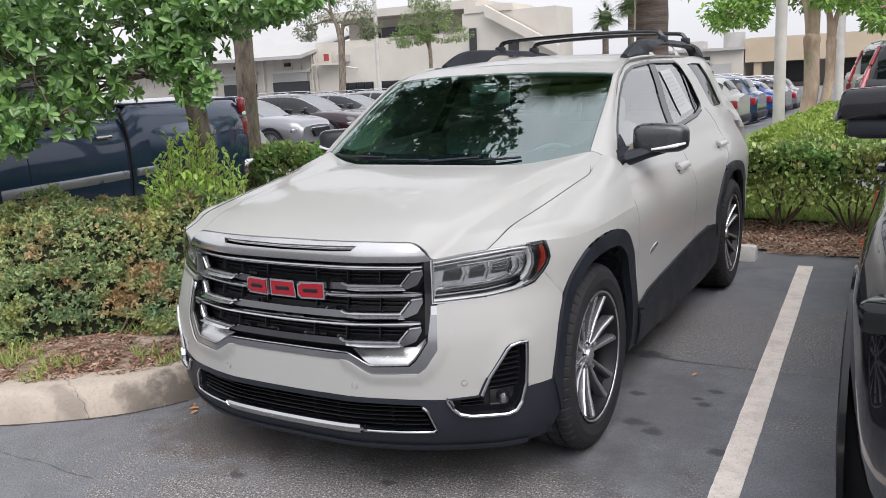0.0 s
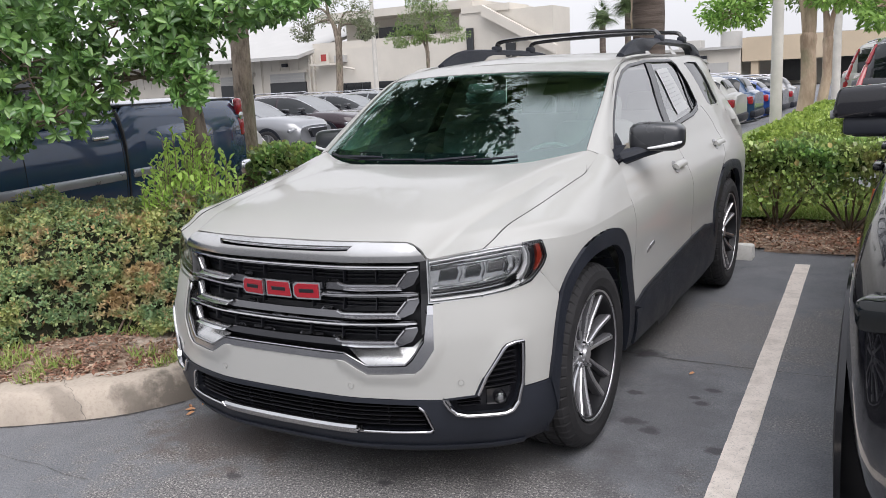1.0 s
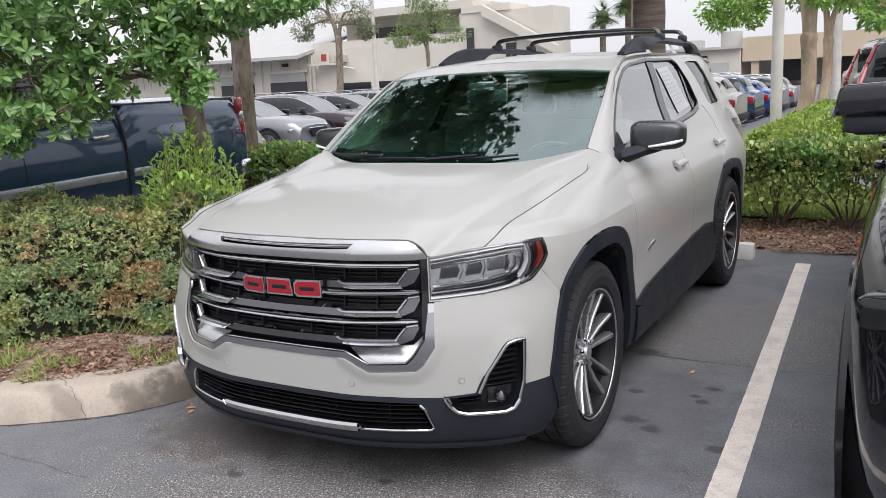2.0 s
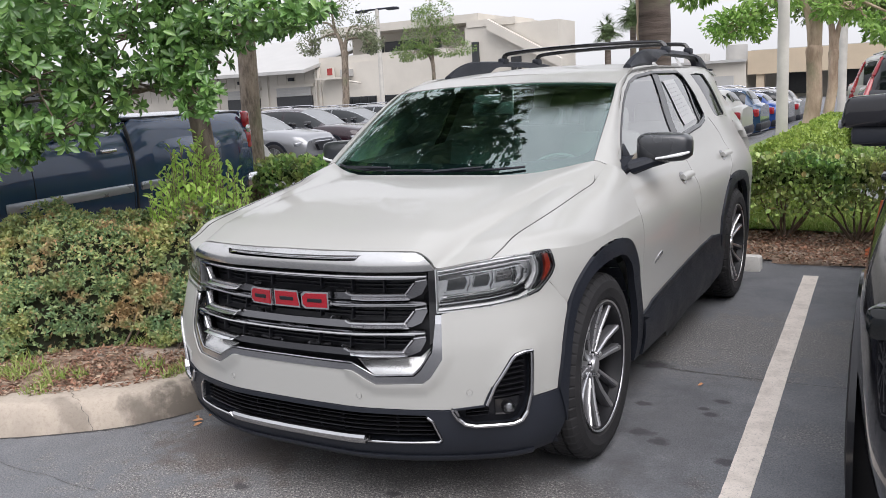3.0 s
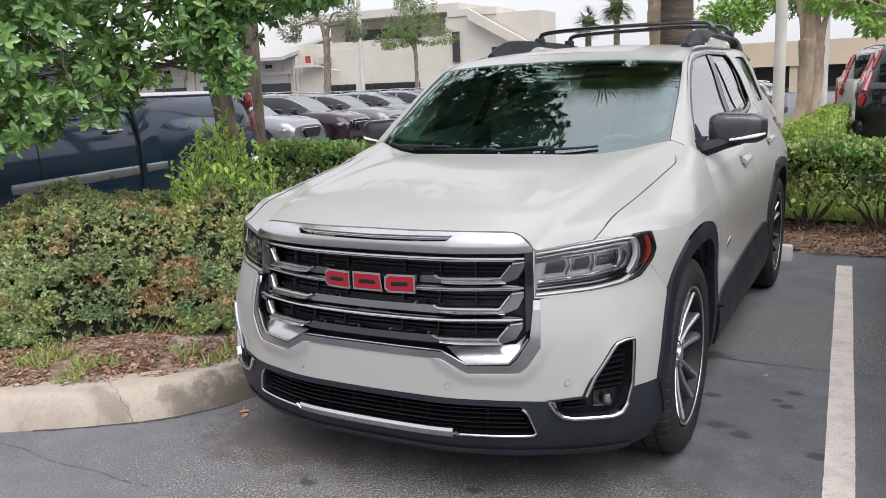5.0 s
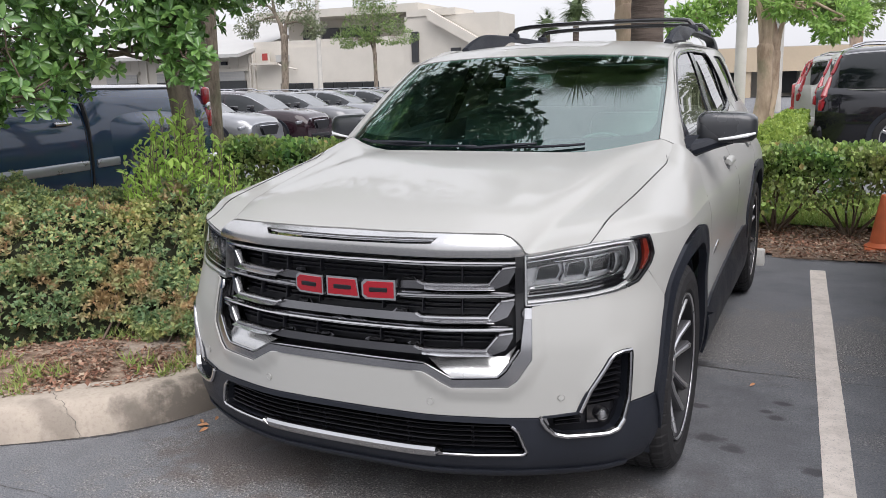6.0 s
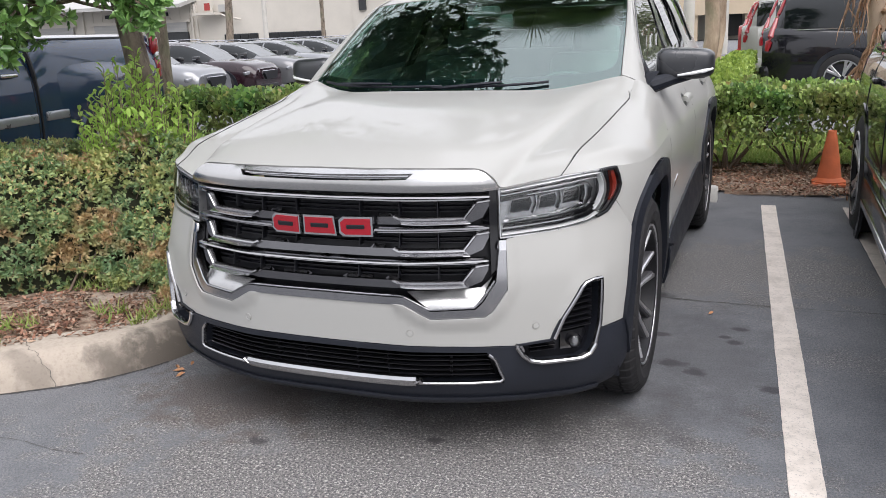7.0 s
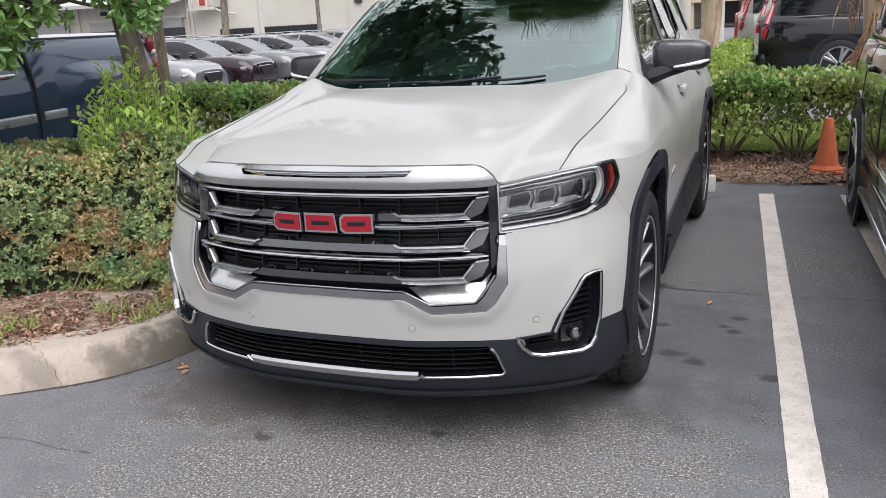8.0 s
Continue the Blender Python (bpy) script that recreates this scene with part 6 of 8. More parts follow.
def rosettes(centres, axes, leaf=0.085, wide=0.034, count=9, rng=RNG, droop=0.35):
    """Whorls of blunt leaves round twig ends."""
    centres, axes = np.asarray(centres), unit(np.asarray(axes, float))
    at, along, up, ln = [], [], [], []
    for c, a in zip(centres, axes):
        ref = np.array((0, 0, 1.0)) if abs(a[2]) < 0.9 else np.array((1.0, 0, 0))
        e1 = unit(np.cross(a, ref))
        e2 = np.cross(a, e1)
        k = count + int(rng.integers(-2, 3))
        for i in range(k):
            w = 2.4 * i + rng.uniform(-0.3, 0.3)
            lift = rng.uniform(-droop, 0.75) if i > 2 else rng.uniform(0.5, 1.1)
            d = math.cos(w) * e1 + math.sin(w) * e2 + lift * a
            at.append(c - a * 0.02 * i / k)
            along.append(d)
            up.append(a + 0.3 * rng.normal(size=3))
            ln.append(leaf * rng.uniform(0.7, 1.15))
    ln = np.array(ln)
    return scatter(at, along, up, ln, ln * (wide / leaf) * rng.uniform(0.85, 1.15, len(ln)))


def bent_tube(p0, p1, r0, r1, wob, n=8, seed=0, sides=8):
    rnd = random.Random(seed)
    pts = []
    for i in range(n + 1):
        q = i / n
        p = Vector(p0).lerp(Vector(p1), q)
        off = math.sin(math.pi * q) * wob
        pts.append(p + Vector((rnd.uniform(-1, 1), rnd.uniform(-1, 1), rnd.uniform(-0.4, 0.4))) * off * 0.5)
    return tube(pts, [r0 + (r1 - r0) * i / n for i in range(n + 1)], sides)


def near_tree():
    t = thing("island_tree", (-2.56, 2.27, 0.12), "small tree with grey bark and glossy bright green whorled leaves", "tree")
    trunk = tube([(-2.3, 2.2, 0.05), (-2.34, 2.22, 0.5), (-2.42, 2.25, 0.9), (-2.53, 2.3, 1.35), (-2.63, 2.34, 1.75), (-2.68, 2.4, 2.3), (-2.72, 2.5, 3.2)], [0.125, 0.09, 0.08, 0.073, 0.07, 0.065, 0.05], 14)
    rough = [(v[0] + 0.006 * lump(v, 30.0, 1) + 0.005 * lump((v[0] * 9, v[1] * 9, v[2]), 9.0, 4), v[1] + 0.006 * lump(v, 30.0, 2), v[2]) for v in trunk[0]]
    part("trunk", (rough, trunk[1]), M_BARK, t, "grey furrowed trunk")
    rng = np.random.default_rng(5)
    cs, ax = [], []
    # twig ends of the low hanging fringe, then of the crown overhead
    clumps = [(-2.95, 1.25, 1.75, 0.66, 0.55, 0.45, 125), (-3.4, 1.0, 1.62, 0.55, 0.42, 0.42, 120), (-2.45, 1.7, 2.0, 0.42, 0.42, 0.36, 60), (-2.12, 1.85, 1.8, 0.24, 0.26, 0.32, 75), (-2.3, 1.9, 1.9, 0.3, 0.28, 0.25, 50), (-1.72, 1.95, 2.0, 0.3, 0.3, 0.14, 46), (-1.4, 2.0, 2.05, 0.3, 0.3, 0.12, 36), (-3.55, 1.1, 1.25, 0.3, 0.2, 0.2, 26), (-3.3, 1.0, 1.2, 0.16, 0.14, 0.14, 14),
              (-2.0, 1.95, 2.2, 0.45, 0.42, 0.22, 70), (-2.75, 1.3, 2.2, 0.75, 0.65, 0.38, 125), (-2.78, 1.6, 1.66, 0.4, 0.3, 0.3, 55), (-3.5, 1.35, 2.15, 0.65, 0.55, 0.4, 210), (-3.0, 0.95, 1.36, 0.42, 0.26, 0.2, 40), (-2.62, 1.2, 1.4, 0.22, 0.25, 0.17, 22), (-1.98, 1.75, 1.58, 0.15, 0.18, 0.14, 16), (-3.9, 0.9, 1.5, 0.4, 0.4, 0.35, 60),
              (-2.9, 2.4, 3.1, 1.7, 1.6, 0.6, 260), (-2.7, 2.7, 4.0, 1.9, 1.9, 0.8, 560), (-2.9, 2.6, 5.0, 1.5, 1.5, 0.7, 420), (-1.9, 3.0, 3.6, 0.9, 1.3, 0.7, 260), (-1.75, 3.3, 4.7, 0.8, 1.2, 0.8, 260), (-1.6, 2.2, 5.2, 0.95, 1.1, 0.8, 320), (-1.7, 1.4, 4.6, 0.9, 0.9, 0.7, 240), (-3.2, 1.4, 4.4, 1.3, 1.0, 0.9, 260), (-4.2, 2.4, 3.6, 1.0, 1.4, 0.8, 200)]
    for x, y, z, a, b, c, n in clumps:
        d = ball_dirs(n, rng)
        r = rng.uniform(0.35, 1.0, n) ** 0.6
        p = np.array((x, y, z)) + d * r[:, None] * np.array((a, b, c))
        cs.append(p)
        ax.append(d + np.array((0.15, -0.25, 0.35)) + 0.35 * rng.normal(size=(n, 3)))
    cs, ax = np.concatenate(cs), np.concatenate(ax)
    keep = ~((cs[:, 2] < 1.62) & (np.hypot(cs[:, 0] + 2.56, cs[:, 1] - 2.3) < 0.3))
    gaps = np.array([lump(c, 1.9, 6.3) for c in cs])
    keep &= ~((cs[:, 2] > 2.75) & (gaps < -0.16))
    cs, ax = cs[keep], ax[keep]
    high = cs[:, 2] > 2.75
    scatter_mesh("crown", [rosettes(cs[~high], ax[~high], 0.08, 0.031, 11, rng)], M_LEAF_TREE, t, "glossy green whorled leaves")
    # same tree's leaves higher up, in the green darkened for shade
    scatter_mesh("upper_crown", [rosettes(cs[high], ax[high], 0.15, 0.07, 10, rng)], M_LEAF_CROWN_SHADED, t, "dense overhead leaves, their green darkened for shade")
    # limbs and twigs
    starts = [(-2.6, 2.32, 1.6), (-2.63, 2.34, 1.75), (-2.66, 2.38, 2.1), (-2.7, 2.45, 2.7), (-2.72, 2.5, 3.1)]
    for i, (x, y, z, a, b, c, n) in enumerate(clumps):
        s = starts[0 if z < 1.8 else 1 if z < 2.1 else 2 if z < 2.6 else 4]
        part("limb", bent_tube((s[0], s[1], s[2] + 0.09 * (i % 5)), (x, y, z), 0.013 if z < 2.5 else 0.04, 0.005, 0.22, 8, i, 7), M_BARK, t)
    tw = []
    pick = rng.choice(len(cs), 420, replace=False)
    mids = np.array([c[:3] for c in clumps])
    for i in pick:
        m = mids[np.argmin(np.linalg.norm(mids - cs[i], axis=1))]
        tw.append(tube([tuple(m + (cs[i] - m) * 0.2), tuple(m + (cs[i] - m) * 0.6 + rng.normal(size=3) * 0.03), tuple(cs[i])], [0.006, 0.005, 0.003], 4, False))
    tagged(part("twig_growth", join(*tw), M_TWIG, t, "thin brown twigs"), kind="stuff")


near_tree()


def back_oak():
    t = thing("oak_tree", (-5.47, 6.05, 0.03), "tall tree with a straight grey trunk behind the pickup", "tree")
    part("trunk", tube([(-5.47, 6.05, 0.0), (-5.46, 6.05, 0.6), (-5.44, 6.05, 1.6), (-5.42, 6.06, 2.6), (-5.5, 6.2, 4.5)], [0.19, 0.135, 0.12, 0.115, 0.09], 16), M_BARK, t, "grey flaking trunk")
    rng = np.random.default_rng(9)
    n = 2600
    d = ball_dirs(n, rng)
    p = np.array((-5.6, 6.4, 6.0)) + d * rng.uniform(0.3, 1, n)[:, None] ** 0.5 * np.array((3.2, 3.0, 2.0))
    scatter_mesh("crown", [scatter(p, d + 0.6 * rng.normal(size=(n, 3)), rng.normal(size=(n, 3)), 0.22, 0.1, DIAMOND, DIAMOND_FACES)], M_LEAF_CROWN_SHADED, t, "dense green crown")
    for i, a in enumerate((0.3, 1.6, 2.7, 4.0, 5.2)):
        part("limb", bent_tube((-5.45, 6.15, 3.6), (-5.6 + 2.2 * math.cos(a), 6.4 + 2 * math.sin(a), 5.6), 0.08, 0.03, 0.3, 8, i), M_BARK, t)


back_oak()


def low_hedge():
    """The mounded groundcover that fills the island's nose."""
    t = thing("groundcover_hedge", (-2.8, 1.3, 0.14), "low mounded hedge with small grey-green and russet leaves", "hedge")
    rng = np.random.default_rng(3)

    def height(x, y):
        """Top of the mound over the plan, 0 outside it."""
        e = 1.0
        e *= smooth01(x, -5.2, -4.5) * (1 - smooth01(x, -1.62, -1.28))
        front = table(x, [(-5, 0.2), (-3.2, 0.36), (-2.45, 0.5), (-2.1, 0.86), (-1.8, 1.05), (-1.3, 0.95)])
        lift = 0.6 * smooth01(y, front, front + 0.32) + 0.4 * smooth01(y, front + 0.1, front + 1.0)
        e *= lift ** 2 * (1 - smooth01(y, 2.0, 2.35))
        lumpy = 0.12 * lump((x, y, 0), 1.5, 2.0) + 0.14 * lump((x, y, 0), 3.4, 7.0) + 0.05 * lump((x, y, 0), 8.0, 3.0)
        return (table(x, [(-5, 0.18), (-4.4, 0.28), (-3.9, 0.46), (-3.3, 0.6), (-2.8, 0.66), (-2.3, 0.65), (-1.6, 0.52), (-1.3, 0.4)]) + lumpy) * e ** 0.5

    # closed core under the leaves, coloured dark for the shade inside the mound
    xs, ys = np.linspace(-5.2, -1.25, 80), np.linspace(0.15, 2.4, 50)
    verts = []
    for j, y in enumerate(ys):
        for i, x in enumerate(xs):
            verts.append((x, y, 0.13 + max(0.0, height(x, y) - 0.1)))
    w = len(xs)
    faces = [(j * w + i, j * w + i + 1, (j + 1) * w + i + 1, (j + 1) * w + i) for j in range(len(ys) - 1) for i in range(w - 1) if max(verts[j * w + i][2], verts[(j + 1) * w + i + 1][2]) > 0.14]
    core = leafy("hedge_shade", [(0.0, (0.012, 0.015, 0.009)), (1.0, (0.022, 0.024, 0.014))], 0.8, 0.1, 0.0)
    part("shade_core", (verts, faces), core, t, "dark core standing in for shade among the leaves")
    at, along, up = [], [], []
    tries = 0
    while len(at) < 15000 and tries < 200000:
        tries += 1
        x, y = rng.uniform(-5.1, -1.28), rng.uniform(0.2, 2.3)
        h = height(x, y)
        if h < 0.05 or (lump((x, y, 0), 8.0, 3.0) < -0.2 and rng.uniform() < 0.75):
            continue
        e = 0.03
        gx, gy = (height(x + e, y) - height(x - e, y)) / (2 * e), (height(x, y + e) - height(x, y - e)) / (2 * e)
        slope = math.sqrt(1 + gx * gx + gy * gy)
        if rng.uniform(0, 4.0) > slope:
            continue
        nrm = np.array((-gx, -gy, 1.0)) / slope
        dep = abs(rng.normal()) * 0.04
        z = 0.14 + h - dep * 0.7 + rng.uniform(-0.01, 0.035)
        z = max(0.16, z - (rng.uniform(0, 1) ** 2) * 0.3 * min(1, (slope - 1) / 2))
        at.append((x - nrm[0] * dep, y - nrm[1] * dep, z))
        along.append(0.7 * nrm + rng.normal(size=3) * 0.7 + np.array((0, 0, 0.1)))
        up.append(nrm + rng.normal(size=3) * 0.65 + np.array((0.1, -0.2, 0.3)))
    # the steep front, down to the soil
    for _ in range(11500):
        x = rng.uniform(-5.0, -1.3)
        front = table(x, [(-5, 0.2), (-3.2, 0.36), (-2.45, 0.5), (-2.1, 0.86), (-1.8, 1.05), (-1.3, 0.95)])
        h = height(x, front + 0.3)
        q = rng.uniform(0, 1)
        y = front + 0.02 + 0.26 * q ** 1.6 + 0.06 * lump((x, q, 0), 5.0, 3.0) + abs(rng.normal()) * 0.02
        if (lump((x, q, 3), 2.4, 8.0) < -0.36 and q < 0.28) or (-2.6 < x < -1.85 and q < 0.1 and rng.uniform() < 0.7) or (lump((x, 1.3 * q, 3), 5.5, 4.0) < -0.22 and rng.uniform() < 0.8):
            continue
        at.append((x, y, 0.15 + (h - 0.01) * q))
        along.append(np.array((0.08, -0.4, 0.2)) + rng.normal(size=3) * 0.7)
        up.append(np.array((0.15, -0.6, 0.75)) + rng.normal(size=3) * 0.5)
    n = len(at)
    a0, d0 = np.array(at), unit(np.array(along))
    u0 = unit(np.cross(d0, unit(rng.normal(size=(n, 3)))))
    w0 = np.cross(d0, u0)
    packs = []
    for k in range(SPRIG):
        ang = 2 * math.pi * k / SPRIG + rng.uniform(-0.4, 0.4, n)
        lift = rng.uniform(0.15, 1.1, n)[:, None]
        d = u0 * np.cos(ang)[:, None] + w0 * np.sin(ang)[:, None] + lift * d0
        ln = rng.uniform(0.016, 0.036, n)
        packs.append(scatter(a0 + d0 * rng.uniform(-0.012, 0.008, n)[:, None], d, d0 + 0.4 * rng.normal(size=(n, 3)), ln, ln * 0.5, DIAMOND, DIAMOND_FACES))
    scatter_mesh("foliage", packs, M_LEAF_HEDGE, t, "small grey-green and russet leaves")
    sprigs = []
    for i in range(160):
        j = int(rng.integers(0, n))
        p = np.array(at[j])
        d = unit(np.array(along[j]) + np.array((0, 0, 0.8)))
        sprigs.append(tube([tuple(p - d * 0.05), tuple(p + d * 0.03), tuple(p + d * 0.07 + rng.normal(size=3) * 0.01)], [0.003, 0.002, 0.0012], 4, False))
    stems = [tube([(x, y, 0.12), (x + 0.04, y + 0.08, 0.26), (x + rng.uniform(-0.1, 0.1), y + 0.2, 0.42)], [0.008, 0.006, 0.004], 5, False) for x, y in zip(rng.uniform(-2.3, -1.5, 6), rng.uniform(0.95, 1.15, 6))]
    tagged(part("twig_growth", join(*sprigs, *stems), M_TWIG, t, "thin woody stems"), kind="stuff")


low_hedge()


def bright_shrub():
    t = thing("upright_shrub", (-2.5, 2.1, 0.13), "upright shrub with narrow yellow-green leaves round a tree trunk", "shrub")
    rng = np.random.default_rng(21)
    at, along, up, stems = [], [], [], []
    for i in range(330):
        a, r = rng.uniform(0, 6.28), 0.32 * rng.uniform(0.02, 1) ** 0.6
        b = np.array((-2.33 + r * math.cos(a), 2.02 + 0.75 * r * math.sin(a), 0.14))
        lean = np.array((0.25 * math.cos(a) * r, 0.25 * math.sin(a) * r, 0))
        h = rng.uniform(0.35, 1.2) * (1.08 - 1.1 * r)
        tip = b + lean + np.array((0, 0, h))
        stems.append(tube([tuple(b), tuple((b + tip) / 2 + rng.normal(size=3) * 0.02), tuple(tip)], [0.006, 0.004, 0.002], 4, False))
        for q in np.linspace(0.15, 1.0, 20):
            p = b + (tip - b) * q
            w = rng.uniform(0, 6.28)
            at.append(p)
            along.append((math.cos(w) * 0.8, math.sin(w) * 0.8, rng.uniform(0.35, 1.1)))
            up.append((0.2 * rng.normal(), 0.2 * rng.normal(), 1))
    n = len(at)
    ln = rng.uniform(0.042, 0.078, n)
    scatter_mesh("foliage", [scatter(at, along, up, ln, ln * 0.4)], M_LEAF_SHRUB, t, "narrow yellow-green leaves")
    tagged(part("twig_growth", join(*stems), M_TWIG, t, "thin stems"), kind="stuff")


bright_shrub()


def round_hedge(name, x0, x1, y0, y1, z0, z1, n, leaf, label, seed, along_y=False, stems=True, material=None):
    """A clipped hedge of round leathery leaves over bare branching stems."""
    t = thing(name, ((x0 + x1) / 2, (y0 + y1) / 2, 0.03), label, "hedge")
    rng = np.random.default_rng(seed)
    u = rng.uniform(0, 1, (n, 3))
    p = np.array((x0, y0, z0)) + u * np.array((x1 - x0, y1 - y0, z1 - z0))
    # push most leaves out to the shell
    face = rng.integers(0, 10, n)
    inward = np.abs(rng.normal(size=n)) * 0.05
    p[:, 1] = np.where(face < 3, y0 + inward, p[:, 1]) if not along_y else p[:, 1]
    p[:, 0] = np.where(face < 3, x0 + inward, p[:, 0]) if along_y else p[:, 0]
    p[:, 0] = np.where((face == 3), x1 - inward, p[:, 0]) if along_y else p[:, 0]
    top = face >= 6
    p[:, 2] = np.where(top, z1 - inward, p[:, 2])
    keep, d = [], []
    for i in range(n):
        q = p[i]
        lumpy = 0.06 * lump(q, 2.2, seed) + 0.04 * lump(q, 6.0, seed + 3)
        ends = min(q[0] - x0, x1 - q[0], q[1] - y0, y1 - q[1])
        q[2] += lumpy if q[2] > (z0 + z1) / 2 else 1.3 * lumpy + 0.1 * lump((q[0], q[1], 9), 3.1, seed)
        q[1] += 0.8 * lumpy
        if q[2] > z1 - 0.06 and ends < 0.06 and rng.uniform() < 0.5:
            q[2] -= 0.08
        low = (q[2] - z0) / (z1 - z0)
        keep.append(rng.uniform() < 0.35 + 1.3 * low)
        d.append((0.3 * rng.normal(), -0.5 + 0.6 * rng.normal(), 0.5 + 0.6 * rng.normal()))
    keep, d = np.array(keep), np.array(d)
    p, d = p[keep], d[keep]
    m = len(p)
    ln = leaf * rng.uniform(0.7, 1.2, m)
    scatter_mesh("foliage", [scatter(p, d, rng.normal(size=(m, 3)) + np.array((0, -0.4, 0.8)), ln, ln * 0.66)], material or M_LEAF_CLUSIA, t, "round glossy green leaves")
    # box core blocks the view through; its dark green paints the inner shade
    core = leafy("hedge_core_shade", [(0.0, (0.03, 0.055, 0.02)), (1.0, (0.045, 0.075, 0.028))], 0.8, 0.1, 0.0)
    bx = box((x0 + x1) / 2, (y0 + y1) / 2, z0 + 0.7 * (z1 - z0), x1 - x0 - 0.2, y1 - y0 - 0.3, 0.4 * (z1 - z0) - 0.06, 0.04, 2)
    part("shade_core", bx, core, t, "dark core standing in for shade among the leaves")
    if stems:
        st = []
        steps = np.arange(x0 + 0.3, x1 - 0.2, 0.62)
        for k, sx in enumerate(steps):
            sy = (y0 + y1) / 2 + rng.uniform(-0.08, 0.08)
            for j in range(9):
                a = rng.uniform(0, 6.28)
                tipx, tipy = sx + 0.42 * math.cos(a), sy + 0.24 * math.sin(a)
                st.append(bent_tube((sx + 0.03 * math.cos(a), sy + 0.03 * math.sin(a), 0.02), (tipx, tipy, z0 + 0.18 + rng.uniform(0, 0.15)), 0.012, 0.005, 0.05, 5, k * 20 + j, 5))
        tagged(part("twig_growth", join(*st), M_TWIG, t, "bare branching stems"), kind="stuff")
    return t


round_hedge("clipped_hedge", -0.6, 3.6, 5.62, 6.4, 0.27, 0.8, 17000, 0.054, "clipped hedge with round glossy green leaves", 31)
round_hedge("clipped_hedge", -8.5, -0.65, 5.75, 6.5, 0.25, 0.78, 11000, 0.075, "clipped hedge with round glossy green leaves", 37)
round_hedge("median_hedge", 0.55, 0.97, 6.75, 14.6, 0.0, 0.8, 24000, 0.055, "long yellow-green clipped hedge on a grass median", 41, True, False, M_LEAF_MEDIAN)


def litter(name, n, xr, yr, z, seed, label, keep=None, size=(0.018, 0.045)):
    rng = np.random.default_rng(seed)
    p = np.stack([rng.uniform(*xr, n), rng.uniform(*yr, n), np.full(n, z)], 1)
    if keep is not None:
        p = p[[keep(q) for q in p]]
    m = len(p)
    p[:, 2] += rng.uniform(0.0, 0.025, m)
    d = np.stack([rng.normal(size=m), rng.normal(size=m), 0.35 * rng.normal(size=m)], 1)
    ln = rng.uniform(*size, m)
    scatter_mesh(name, [scatter(p, d, np.stack([0.3 * rng.normal(size=m), 0.3 * rng.normal(size=m), np.ones(m)], 1), ln, ln * rng.uniform(0.3, 0.7, m), DIAMOND, DIAMOND_FACES)], M_LITTER, None, label, "mulch", "stuff")


def in_bed(q):
    return in_poly((q[0], q[1]), inner) and not (abs(lump(q, 2.0, 5)) < 0.06)


litter("mulch_chips", 46000, (-4.2, -1.2), (-0.3, 1.6), 0.142, 51, "brown bark chips and dry leaves on soil", in_bed, (0.01, 0.038))
litter("mulch_chips", 21000, (-1.5, 4.0), (4.85, 6.6), 0.03, 53, "brown bark chips and dry leaves under a hedge", lambda q: q[1] > 5.0 + 0.14 * lump(q, 2.0) - (0.1 if q[0] > 1.1 else 0), (0.015, 0.05))


def grass(name, n, xr, yr, z, seed, label, keep=None, tall=(0.05, 0.11)):
    rng = np.random.default_rng(seed)
    p = np.stack([rng.uniform(*xr, n), rng.uniform(*yr, n), np.full(n, z)], 1)
    if keep is not None:
        p = p[[keep(q) for q in p]]
    m = len(p)
    d = np.stack([0.6 * rng.normal(size=m), 0.6 * rng.normal(size=m), np.ones(m)], 1)
    ln = rng.uniform(*tall, m)
    scatter_mesh(name, [scatter(p, d, rng.normal(size=(m, 3)), ln, 0.007, BLADE, BLADE_FACES)], M_GRASS, None, label, "grass", "stuff")


def tuft(q):
    return in_bed(q) and lump((q[0], q[1], 0), 3.2, 4.0) + 0.5 * lump((q[0], q[1], 0), 9.0, 2.0) > 0.22 and q[1] < 1.25


grass("grass_tufts", 9000, (-3.4, -1.2), (-0.1, 1.3), 0.15, 61, "thin green grass tufts and weeds along a kerb", tuft, (0.04, 0.1))
grass("lawn_grass", 34000, (-1.5, 4.2), (6.3, 8.2), 0.06, 63, "green lawn grass behind a hedge", None, (0.06, 0.12))


# ---------------------------------------------------------------- other parked vehicles
SIDE_X = [(0.0, 0.93), (0.06, 0.955), (0.2, 0.985), (0.45, 1.0), (0.7, 0.995), (0.86, 0.965), (1.0, 0.91)]


